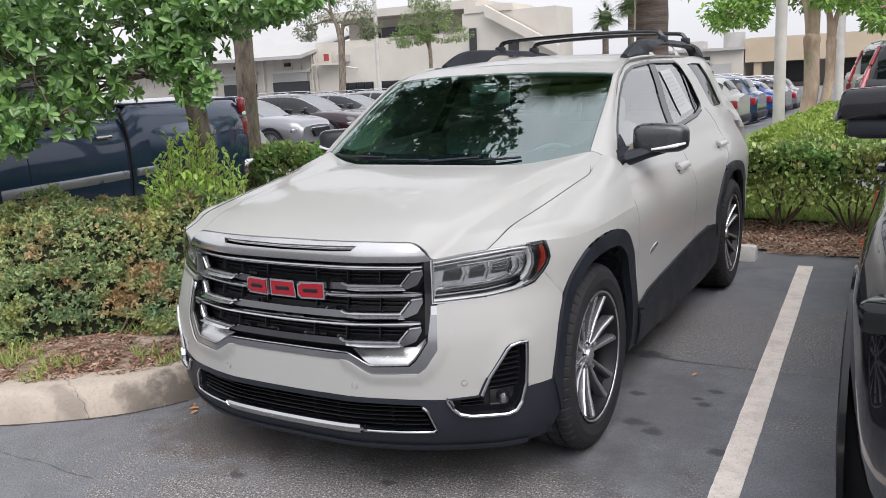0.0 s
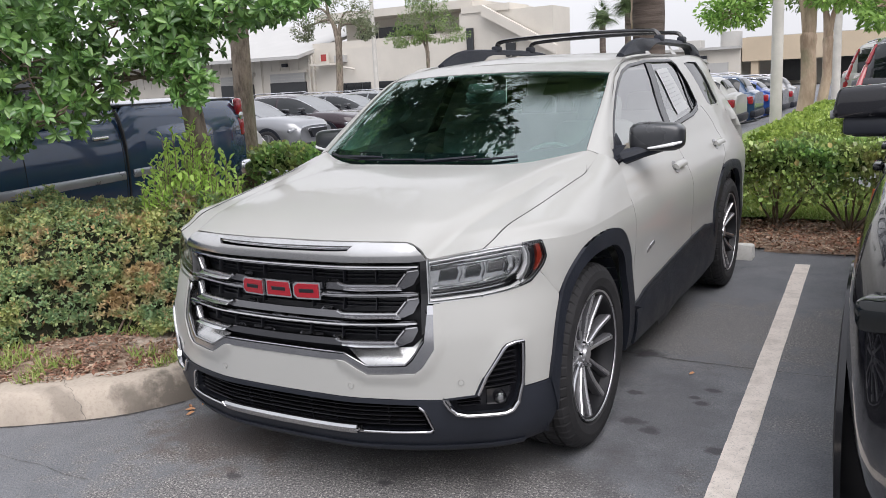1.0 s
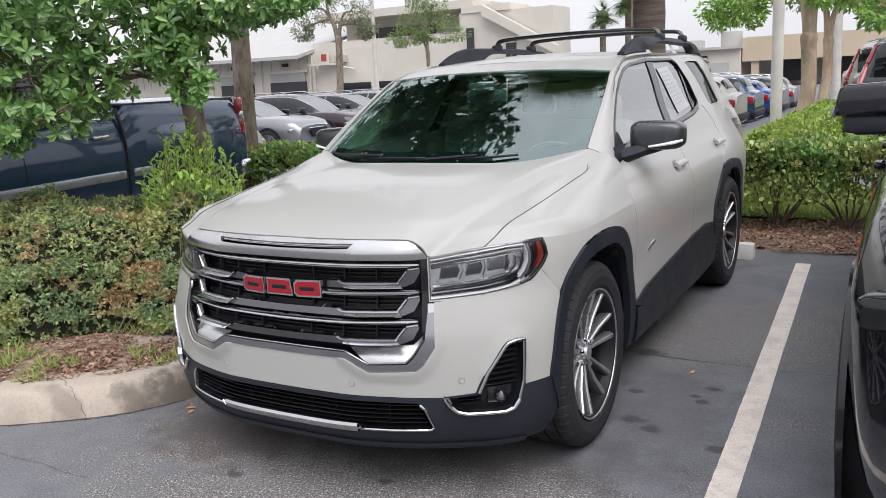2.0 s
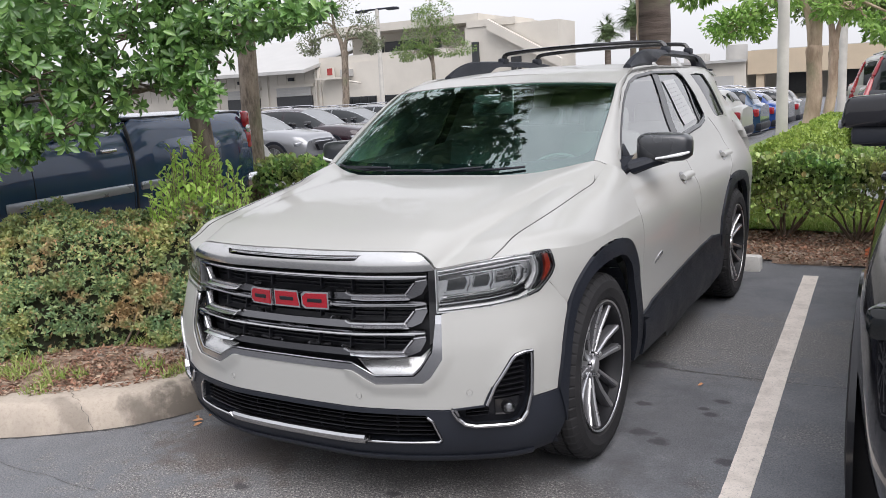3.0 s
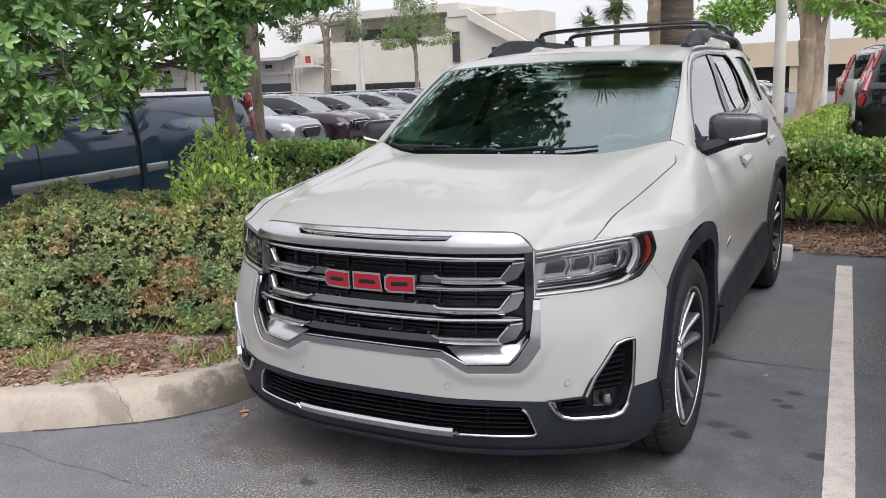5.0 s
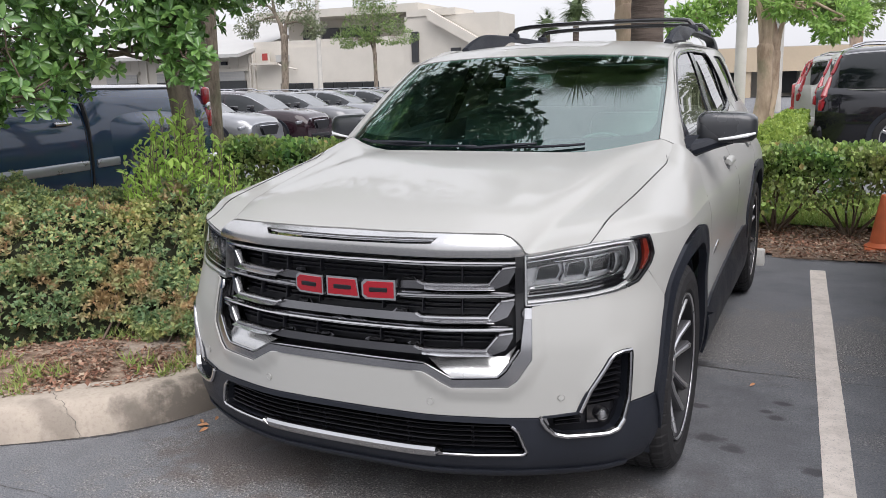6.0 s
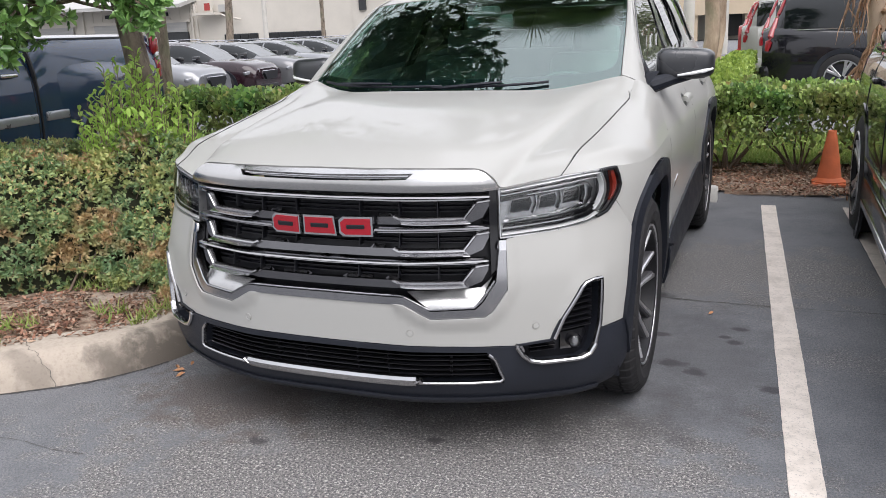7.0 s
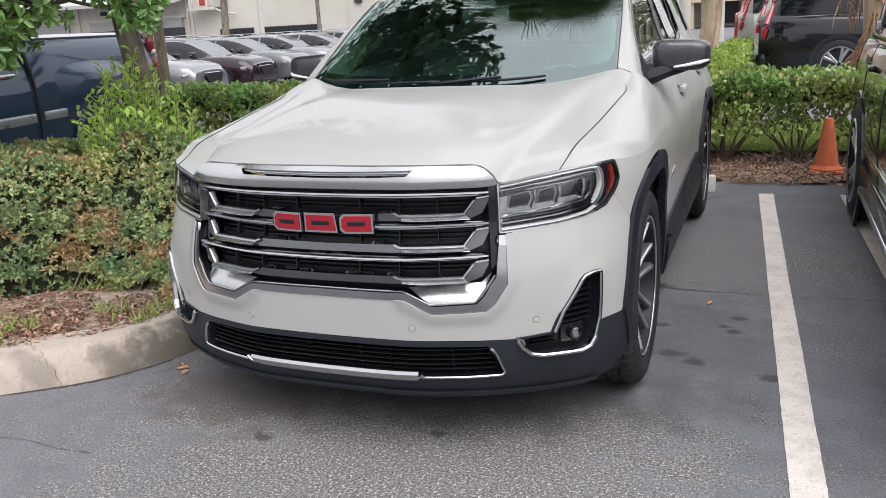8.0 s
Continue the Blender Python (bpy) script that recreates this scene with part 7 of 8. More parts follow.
def body_shell(L, W, z0, top, nose=0.35, tail=0.22, ny=56):
    """Lower body: cross-sections along the length; top(y) is the height of hood, waist and tail."""
    js = [j / 9 for j in range(10)]
    verts, faces = [], []
    for i in range(ny + 1):
        y = L * (0.5 - 0.5 * math.cos(math.pi * i / ny))
        nf = smooth01(y, 0, nose) * 0.5 + 0.5 * smooth01(y, -0.1, nose * 2.2)
        rf = smooth01(L - y, 0, tail) * 0.5 + 0.5 * smooth01(L - y, -0.1, tail * 2.2)
        w = W / 2 * (0.8 + 0.2 * nf) * (1 - (0.16 if tail < 0.3 else 0.05) * (1 - rf))
        zt = top(y)
        drop = 0.1 * (1 - smooth01(y, 0, 0.18)) + 0.06 * (1 - smooth01(L - y, 0, 0.15))
        zb = z0 + 0.05 * (1 - smooth01(y, 0, 0.5)) + 0.1 * (1 - smooth01(L - y, 0, 0.5))
        row = []
        for q in js:
            row.append((w * table(q, SIDE_X), y, zb + (zt - drop - zb) * q))
        for k, e in ((0.84, 0.035), (0.6, 0.06), (0.3, 0.072), (0.0, 0.076)):
            row.append((w * k, y, zt - drop + e))
        verts += [(-x, yy, z) for x, yy, z in reversed(row[:-1])][0:0] + row
    m = 14
    half = []
    for i in range(ny):
        for j in range(m - 1):
            half.append((i * m + j, (i + 1) * m + j, (i + 1) * m + j + 1, i * m + j + 1))
    left = ([(-x, y, z) for x, y, z in verts], [tuple(reversed(f)) for f in half])
    caps = []
    for i0, rev in ((0, False), (ny, True)):
        ids = [i0 * m + j for j in range(m)]
        mir = [i0 * m + j + len(verts) for j in range(m)]
        loop = ids + list(reversed(mir))
        caps.append(tuple(loop) if rev else tuple(reversed(loop)))
    v, f = join((verts, half), left)
    return v, f + caps


def vehicle(name, label, at, turn, paint_m, L=4.7, W=1.9, H=1.65, clear=0.22, hood=(0.72, 1.0), belt=1.02, cowl=1.25, roof0=2.0, roof1=4.1, tail=4.55, wheels=(0.92, 3.72), wr=0.36, roof_w=0.74, posts=(2.75, 3.75), grille=M_MESHBLACK, bars=M_CHROME, glass=M_PRIVACY, tall_lamps=False, rails=False, bed=None, clad=None, roof_paint=None, group="parked vehicles", tailglass=True, mirror=(0.09, 0.12, 0.2, 0.16), lamp_m=None, steps=False):
    """A parked vehicle, nose towards -y before it is turned. Lengths along y from the nose."""
    car = thing(name, at, label, "car" if bed is None else "pickup truck", group, turn=turn)

    def P(nm, geo, m, lb="", parent=None, angle=35):
        return part(nm, geo, m, parent or car, lb, local=True, angle=angle)

    cab_end = tail if bed is None else bed
    y_shift = -L / 2

    def top(y):
        if y < cowl:
            return hood[0] + (hood[1] - hood[0]) * smooth01(y, -0.25, 0.75) + (belt - hood[1]) * smooth01(y, 0.4, cowl)
        if bed is None:
            return belt + 0.05 * smooth01(y, cowl, cab_end)
        return belt + (0.13 if y > bed else 0.02)

    shift = Matrix.Translation((0, y_shift, 0))
    P("body", moved(body_shell(L, W, clear, top, tail=0.22 if bed is None else 0.31), shift), paint_m, "painted body", angle=50)
    # cabin: rounded sections under a flowing roof line
    wr2, zr = W / 2 * roof_w, H - 0.02
    line = [(cowl - 0.06, belt - 0.03), (cowl + 0.45 * (roof0 - cowl), belt + 0.52 * (H - belt)), (roof0 - 0.05, H - 0.075), (roof0 + 0.25, H - 0.02), ((roof0 + roof1) / 2, H), (roof1 - 0.1, H - 0.035), (roof1 + 0.05, H - 0.08), (cab_end, belt + 0.02)]
    wide = [(cowl - 0.06, 0.84), (cowl + 0.5, 0.92), (roof0 + 0.5, 0.94), (roof1 - 0.5, 0.93), (cab_end, 0.87)]
    POW = 4.2

    def cab(y, q, sg, off=0.0):
        """A point of the cabin at y; q: the height's share on the flank side sg."""
        hz_ = table(y, line) - belt
        xr = max(0.0, 1 - q ** POW) ** (1 / POW)
        x = W / 2 * table(y, wide) * xr * (1 - (1 - roof_w / 0.94) * q)
        return (sg * (x + off), y + y_shift, belt + max(hz_, -0.03) * q + 0.25 * abs(off))

    def over(y, xr, lift=0.0, push=0.0):
        """A point of the cabin at y, xr across it."""
        q = max(0.0, 1 - abs(xr) ** POW) ** (1 / POW)
        x, yy, z = cab(y, q, 1 if xr >= 0 else -1)
        return (x, yy + push, z + lift)

    arc = [math.copysign(abs(math.sin(a)) ** 0.55, a) for a in np.linspace(-math.pi / 2, math.pi / 2, 27)]
    P("cabin", sheet(lambda u, v: over(cowl - 0.05 + (cab_end - cowl + 0.05) * v, arc[int(round(u * 26))]), 26, 34), roof_paint or paint_m, "cabin shell and roof", angle=50)
    y0s = [cowl + 0.16] + [p + 0.03 for p in posts]
    y1s = [p - 0.03 for p in posts] + [roof1 + 0.35 * (cab_end - roof1) - 0.02]
    for sg in (1, -1):
        for ya, yb in zip(y0s, y1s):
            if yb - ya < 0.16:
                continue
            g = sheet(lambda u, v: cab(ya + (yb - ya) * u, 0.08 + 0.74 * v, sg, 0.008), 8, 6)
            P("side_window", g if sg < 0 else (g[0], [tuple(reversed(f)) for f in g[1]]), glass, "dark side window", angle=60)
        P("belt_trim", tube([cab(y, 0.045, sg, 0.008) for y in np.linspace(cowl + 0.15, cab_end - 0.12, 14)], 0.014, 5), bars, "bright belt trim")
        P("window_trim", tube([cab(y, 0.86, sg, 0.004) for y in np.linspace(cowl + 0.3, roof1, 16)], 0.014, 5), bars, "bright window trim")
    # windscreen and rear glass follow the shell
    P("windscreen", sheet(lambda u, v: over(cowl + 0.06 + (roof0 - cowl - 0.1) * v, -0.87 + 1.74 * u, 0.007, -0.004), 12, 8), M_FARGLASS, "dark glass", angle=60)
    if tailglass:
        P("rear_glass", sheet(lambda u, v: over(roof1 + 0.1 + (0.6 * (cab_end - roof1) - 0.08) * v, -0.84 + 1.68 * u, 0.004, 0.008), 12, 6), glass, "dark glass", angle=60)
    # lower trim, bumpers, grille, lamps
    if clad is not None:
        for sg in (1, -1):
            P("sill_trim", moved(box(sg * (W / 2 - 0.015), L / 2 + 0.1, clear + 0.1, 0.05, wheels[1] - wheels[0] - 2 * wr - 0.06, 0.2, 0.02), shift), clad, "lower side trim")
    hz = hood[0]
    shield = [(-0.19, 0.1), (0.19, 0.1), (0.21, 0.04), (0.15, -0.13), (-0.15, -0.13), (-0.21, 0.04)]
    plate = [(px * W, 0.0, hz - 0.17 + pz) for px, pz in shield]
    P("grille", moved(slab((plate, [tuple(range(6))]), 0.09), shift @ pose(0, -0.005, 0)), grille, "dark grille")
    for k in range(6):
        wide_k = 0.36 if k > 2 else 0.29 + 0.025 * k
        P("grille_bar", moved(box(0, -0.015, hz - 0.28 + 0.036 * k, W * wide_k, 0.014, 0.007, 0.002, 1), shift), M_DARKCHROME)
    P("grille_frame", moved(tube([(px * W, -0.012, hz - 0.17 + pz) for px, pz in shield + shield[:1]], 0.012, 5), shift), bars, "bright grille surround")
    P("emblem_disc", moved(lathe([(0.0, 0.05), (-0.02, 0.045), (-0.022, 0.001)], 16, "y"), shift @ pose(0, -0.012, hz - 0.15)), bars)
    P("bumper_intake", moved(box(0, 0.03, clear + 0.1, W * 0.56, 0.12, 0.1, 0.03), shift), M_MESHBLACK)
    for sg in (1, -1):
        P("headlight", moved(moved(box(0, 0, 0, 0.5, 0.14, 0.1, 0.035), pose(0, 0, 0, 0, 8 * sg, 30 * sg)), shift @ pose(sg * W * 0.365, 0.16, hz - 0.08)), lamp_m or M_LAMPCLEAR, "dark headlight" if lamp_m else "clear headlight")
        if tall_lamps:
            lamp = []
            for k in range(13):
                z = belt - 0.3 + (H - 0.16 - belt + 0.3) * k / 12
                y = L - 0.07 - (L - 0.07 - roof1 - 0.06) * (k / 12) ** 1.25
                rise = max(0.05, table(y, line) - belt)
                q = min(0.88, max(0.0, (z - belt) / rise))
                lamp.append((abs(cab(y, q, 1)[0]) + 0.004 if z > belt else W * 0.452, y, z))
            xs = [p[0] for p in lamp]
            xs = np.convolve([xs[0]] * 2 + xs + [xs[-1]] * 2, np.ones(5) / 5, "valid")
            lamp = [(sg * float(x), p[1], p[2]) for x, p in zip(xs, lamp)]
            P("tail_lamp", moved(tube(lamp, [0.03, 0.05, 0.056, 0.056, 0.054, 0.05, 0.047, 0.044, 0.04, 0.036, 0.031, 0.025, 0.014], 10), shift), M_LAMPRED, "tall red tail lamp")
            P("lamp_surround", moved(tube([(x - sg * 0.055, y + 0.012, z) for x, y, z in lamp[:11]], 0.012, 6), shift), bars, "bright lamp surround")
        elif bed is not None:
            for z, tall in ((belt + 0.06, 0.2), (belt - 0.17, 0.24)):
                P("tail_lamp", moved(box(0, 0, 0, 0.07, 0.12, tall, 0.034, 3), shift @ pose(sg * W * 0.462, L - 0.035 - 0.015 * (z > belt), z)), M_LAMPRED, "red tail lamp")
            P("lamp_bridge", moved(box(0, 0, 0, 0.08, 0.08, 0.1, 0.02), shift @ pose(sg * W * 0.462, L - 0.045, belt - 0.05)), M_CHROME, "bright lamp divider")
        else:
            P("tail_lamp", moved(box(0, 0, 0, 0.14, 0.2, 0.22, 0.04), shift @ pose(sg * W * 0.43, L - 0.13, belt - 0.14)), M_LAMPRED, "red tail lamp")
        at_m = shift @ pose(sg * (W / 2 + mirror[0]), cowl + 0.38, belt + mirror[1])
        cap = box(0, 0, 0, mirror[2], 0.15, mirror[3] * 0.64, 0.024, 3)
        cap = [(x - sg * 0.035 * (sg * x > 0) * max(0, z / mirror[3] + 0.2), y, z - 0.1 * (sg * x > 0) * abs(x) * (z > 0)) for x, y, z in cap[0]], cap[1]
        mm = P("door_mirror", moved(cap, at_m @ pose(0, 0, 0.17 * mirror[3])), M_BLACKPAINT, "door mirror", angle=40)
        P("mirror_skull", moved(box(0, 0.01, 0, mirror[2] * 0.84, 0.12, mirror[3] * 0.36, 0.016), at_m @ pose(-0.02 * sg, 0, -0.3 * mirror[3])), M_CLAD, "matt black mirror foot", mm)
        P("mirror_lamp", moved(box(0, 0, 0, 0.02, 0.1, mirror[3] * 0.17, 0.008), at_m @ pose(sg * mirror[2] * 0.5, 0, -0.08 * mirror[3])), M_SILVER, "pale signal lamp", mm)
        P("mirror_stalk", moved(box(0, 0, 0, 0.16, 0.06, 0.05, 0.015), shift @ pose(sg * (W / 2 - 0.01), cowl + 0.38, belt + mirror[1] - 0.085)), M_CLAD, "", mm)
        for y in [p - 0.28 for p in posts[:2]]:
            P("door_handle", moved(box(sg * (W / 2 - 0.012), y, belt - 0.13, 0.045, 0.2, 0.035, 0.012), shift), bars, "bright door handle")
        for y in [cowl + 0.12] + list(posts[:2]):
            seam = [(sg * (W / 2 * table(q, SIDE_X) - 0.001), y, clear + (top(y) - clear) * q) for q in np.linspace(0.16, 0.97, 9)]
            P("door_gap", moved(tube(seam, 0.005, 5), shift), M_MESHBLACK, "dark door gap")
    P("hood_gap", moved(tube([(x * W, 0.05 + 0.9 * x * x, hz + 0.02 - 0.25 * x * x) for x in np.linspace(-0.36, 0.36, 11)], 0.007, 5), shift), M_MESHBLACK, "dark gap under the hood")
    for sg in (1, -1):
        P("hood_crease", moved(tube([(sg * (0.22 * W + 0.05 * q), 0.2 + (cowl - 0.3) * q, top(0.2 + (cowl - 0.3) * q) + 0.055) for q in np.linspace(0, 1, 7)], 0.012, 5), shift), paint_m, "raised crease of the hood")
        P("fog_pocket", moved(moved(box(0, 0, 0, 0.2, 0.1, 0.1, 0.02), pose(0, 0, 0, 0, 0, 30 * sg)), shift @ pose(sg * W * 0.36, 0.12, clear + 0.2)), M_MESHBLACK, "dark fog lamp pocket")
    P("bumper", moved(box(0, L - 0.06, clear + 0.24, W * 0.9, 0.2, 0.22, 0.06), shift), bars if bed else (paint_m if tall_lamps else clad or paint_m), "rear bumper")
    if bed is None:
        P("tail_trim", moved(box(0, L - 0.045, belt - 0.12, W * 0.6, 0.04, 0.05, 0.012), shift), bars)
    if rails:
        for sg in (1, -1):
            P("roof_rail", moved(tube([(sg * wr2 * 0.9, roof0 + 0.2, zr), (sg * wr2 * 0.9, roof0 + 0.4, zr + 0.06), (sg * wr2 * 0.9, roof1 - 0.3, zr + 0.06), (sg * wr2 * 0.9, roof1 - 0.1, zr)], 0.018, 6), shift), M_SATIN, "roof rail")
    if bed is not None:
        rim_z = belt + 0.16
        P("bed_cover", moved(box(0, (bed + L) / 2 - 0.02, rim_z - 0.005, W * 0.78, L - bed - 0.25, 0.03, 0.012), shift), M_CLAD, "black bed cover")
        for sg in (1, -1):
            P("bed_rail", moved(box(sg * W * 0.42, (bed + L) / 2 - 0.02, rim_z - 0.01, 0.08, L - bed - 0.2, 0.03, 0.012), shift), M_CLAD, "black bed rail cap")

            def swell(u, v, sg=sg):
                y, z = wheels[1] - 0.72 + 1.3 * u, 0.6 + 0.66 * v
                bump = math.sin(math.pi * u) ** 1.3 * smooth01(v, 0.02, 0.5) * (1 - smooth01(v, 0.72, 1.0))
                return (sg * (W / 2 * table((z - clear) / (belt + 0.13 - clear), SIDE_X) - 0.012 + 0.1 * bump), y, z)
            sw = sheet(swell, 26, 16)
            P("rear_fender", moved(sw if sg > 0 else (sw[0], [tuple(reversed(f)) for f in sw[1]]), shift), paint_m, "swollen rear fender", angle=80)
            P("bumper_corner", moved(box(sg * W * 0.43, L - 0.02, 0.62, 0.26, 0.24, 0.2, 0.06, 3), shift), M_CHROME, "chrome bumper corner")
            seam = [(sg * (W / 2 * table(q, SIDE_X) - 0.006), bed, clear + (top(bed + 0.1) - clear) * q) for q in np.linspace(0.1, 0.99, 9)]
            P("cab_gap", moved(tube(seam, 0.02, 6), shift), M_MESHBLACK, "dark gap between cab and bed")
            flare = [(wr + 0.1, 0.0), (wr + 0.13, 0.03), (wr + 0.085, 0.05)]
            P("bed_flare", moved(lathe([(o, r) for r, o in flare], 40), shift @ pose(sg * (W / 2 - 0.02), wheels[1], wr, 0, 0, 0 if sg > 0 else 180)), paint_m, "painted fender flare")
        P("tailgate", moved(box(0, L - 0.1, belt - 0.06, W * 0.88, 0.08, 0.46, 0.03), shift), paint_m, "painted tailgate")
        P("bed_floor", moved(box(0, (bed + L) / 2, belt - 0.2, W * 0.86, L - bed - 0.2, 0.05), shift), M_CLAD)
        # raised pale strips stand in for sky reflected in the lower body crease
        P("sky_strip", moved(join(box(W / 2 + 0.002, 2.98, 0.785, 0.03, 1.5, 0.085, 0.014, 3)), shift), M_SKY_STRIP, "silver strip standing in for sky reflected low on the door")
        P("sky_strip", moved(join(box(W / 2 + 0.002, bed + 0.22, 0.79, 0.03, 0.32, 0.08, 0.014, 3)), shift), M_SKY_STRIP, "silver strip standing in for sky reflected low on the bed")
    for sg in (1, -1):
        for y in wheels:
            P("wheel_arch", moved(lathe([(0.0, wr + 0.075), (0.02, wr + 0.07), (0.022, wr + 0.02), (0.004, wr - 0.02), (0.002, 0.01)], 40), shift @ pose(sg * (W / 2 - 0.012), y, wr, 0, 0, 0 if sg > 0 else 180)), clad or M_CLAD, "wheel arch")
            w = new("wheel")
            w.parent = car
            w.matrix_basis = shift @ pose(sg * (W / 2 - 0.1), y, wr, 0, 0, 0 if sg > 0 else 180)
            part("tyre", tyre_geo_small(wr), M_TYRE, w, local=True)
            k = wr / 0.383
            part("rim", lathe([(0.118, 0.272 * k), (0.122, 0.262 * k), (0.09, 0.245 * k), (0.07, 0.1 * k), (0.072, 0.002)], 32), M_RIMDARK, w, local=True)
            for i in range(5):
                part("spoke", spoke_geo(2 * math.pi * i / 5 - 0.1, 2 * math.pi * i / 5 - 0.16, 0.03, 0.262 * k, 0.03 * k, 0.05 * k, 0.1, 0.116, 0.03), M_RIM, w, local=True)
                part("spoke", spoke_geo(2 * math.pi * i / 5 + 0.1, 2 * math.pi * i / 5 + 0.16, 0.03, 0.262 * k, 0.03 * k, 0.05 * k, 0.1, 0.116, 0.03), M_RIM, w, local=True)
            part("rim_lip", lathe([(0.112, 0.276 * k), (0.124, 0.27 * k), (0.12, 0.256 * k)], 40), M_RIM, w, local=True)
    if steps:
        for sg in (1, -1):
            st = P("running_board", moved(box(sg * (W / 2 - 0.09), (wheels[0] + wheels[1]) / 2, clear + 0.03, 0.2, wheels[1] - wheels[0] - 2 * wr - 0.16, 0.06, 0.02), shift), M_CLAD, "black running board")
            P("step_trim", moved(box(sg * (W / 2 + 0.008), (wheels[0] + wheels[1]) / 2, clear + 0.04, 0.016, wheels[1] - wheels[0] - 2 * wr - 0.2, 0.04, 0.006), shift), M_CHROME, "chrome step edge", st)
            P("door_moulding", moved(box(sg * (W / 2 + 0.002), (wheels[0] + wheels[1]) / 2, clear + 0.3, 0.014, wheels[1] - wheels[0] - 2 * wr - 0.1, 0.03, 0.005), shift), M_CHROME, "chrome door moulding")
    return car


def far_glass():
    """Dark glass with a strong sky sheen."""
    k = Nodes("dark_windscreen_glass")
    k.set(Base_Color=k.ramp(k.noise(3.0, 2), [(0.4, (0.03, 0.036, 0.037)), (0.6, (0.05, 0.056, 0.057))]), Roughness=0.02, IOR=3.0, Specular_IOR_Level=0.6)
    return k.mat


def tyre_geo_small(r):
    h = 0.115
    return lathe([(-h, 0.7 * r), (-h - 0.006, 0.84 * r), (-h + 0.012, 0.965 * r), (-h * 0.6, r), (h * 0.6, r), (h - 0.012, 0.965 * r), (h + 0.006, 0.84 * r), (h, 0.7 * r)], 48)


M_FARGLASS = far_glass()
M_LAMPCLEAR = plain("clear_lamp", (0.3, 0.31, 0.33), 0.12, 0.5, vary=0.3, scale=18, coat=1.0)

# the navy pickup beyond the island
tx, ty, ta = -4.95, 5.52, 9.5
ca, sa = math.cos(radians(ta)), math.sin(radians(ta))
vehicle("pickup_truck", "dark navy pickup truck with silver strips for reflected sky, parked beyond a hedge", (tx - 1.0 * ca + sa * 2.96, ty - 1.0 * sa - ca * 2.96, 0), ta, M_NAVY, L=5.92, W=2.0, H=1.96, clear=0.34, hood=(1.18, 1.26), belt=1.29, cowl=1.55, roof0=2.15, roof1=3.55, tail=3.75, wheels=(1.0, 4.72), wr=0.39, roof_w=0.78, posts=(2.55, 3.74), bed=3.78)

# the black neighbour beside the painted line
vehicle("black_suv", "glossy black sport utility vehicle parked nose out", (2.913, 2.45, 0), 0, M_BLACKPAINT, L=5.0, W=2.08, H=1.82, clear=0.25, hood=(0.98, 1.1), belt=1.14, cowl=1.35, roof0=2.0, roof1=4.45, tail=4.9, wheels=(0.98, 3.95), wr=0.385, roof_w=0.76, posts=(2.75, 3.8), clad=M_GLOSSBLACK, bars=M_GLOSSBLACK, lamp_m=M_PRIVACY, mirror=(0.02, 0.18, 0.24, 0.21), steps=True)

# the row on the far left, noses towards the lane
row = [("white_sedan", "white sedan in the far row behind a pickup", M_WHITE, (-13.57, 9.58), 1.46), ("white_crossover", "white crossover in the far row", M_WHITE, (-14.03, 12.52), 1.44), ("silver_crossover", "silver metallic crossover in the far row", M_SILVER, (-14.1, 15.4), 1.42), ("dark_crossover", "dark maroon crossover in the far row", M_MAROON, (-14.4, 18.3), 1.46), ("grey_sedan", "grey sedan in the far row", M_GREYPAINT, (-14.9, 21.3), 1.4), ("silver_sedan", "silver sedan in the far row", M_SILVER, (-15.22, 24.3), 1.4), ("silver_sedan", "clean silver sedan in the far row", M_SILVER, (-15.4, 27.3), 1.4), ("silver_sedan", "silver sedan in the far row", M_SILVER, (-15.5, 30.3), 1.4)]
for nm, lb, pm, (x, y), hh in row:
    vehicle(nm, lb, (x, y, lot_z(x, y)), 95, pm, L=4.75, W=1.88, H=hh + 0.12, clear=0.2, hood=(0.78, 0.95), belt=0.98, cowl=1.25, roof0=2.15, roof1=3.75, tail=4.5, wheels=(0.9, 3.75), wr=0.35, posts=(2.65, 3.6), rails=True, clad=M_CLAD if hh > 1.43 else None, group="far row of cars")

# tails towards the median on its left
for nm, lb, pm, y, hh in (("white_wagon", "white sport utility vehicle with its tail to the median", M_WHITE, 21.0, 1.62), ("navy_wagon", "navy sport utility vehicle with its tail to the median", M_NAVY, 23.8, 1.65), ("blue_hatchback", "bright blue hatchback with its tail to the median", M_BLUEPAINT, 26.6, 1.5), ("dark_wagon", "dark sport utility vehicle with its tail to the median", M_BLACKPAINT, 29.5, 1.6), ("grey_wagon", "grey sport utility vehicle with its tail to the median", M_GREYPAINT, 32.5, 1.6)):
    vehicle(nm, lb, (-4.33, y, lot_z(-4.33, y)), -90, pm, L=4.75, W=1.9, H=hh - 0.1, clear=0.18, hood=(0.76, 0.92), belt=0.95, cowl=1.2, roof0=1.95, roof1=4.2, tail=4.62, wheels=(0.9, 3.75), wr=0.36, posts=(2.6, 3.6), clad=M_CLAD, rails=True, group="cars left of the median")

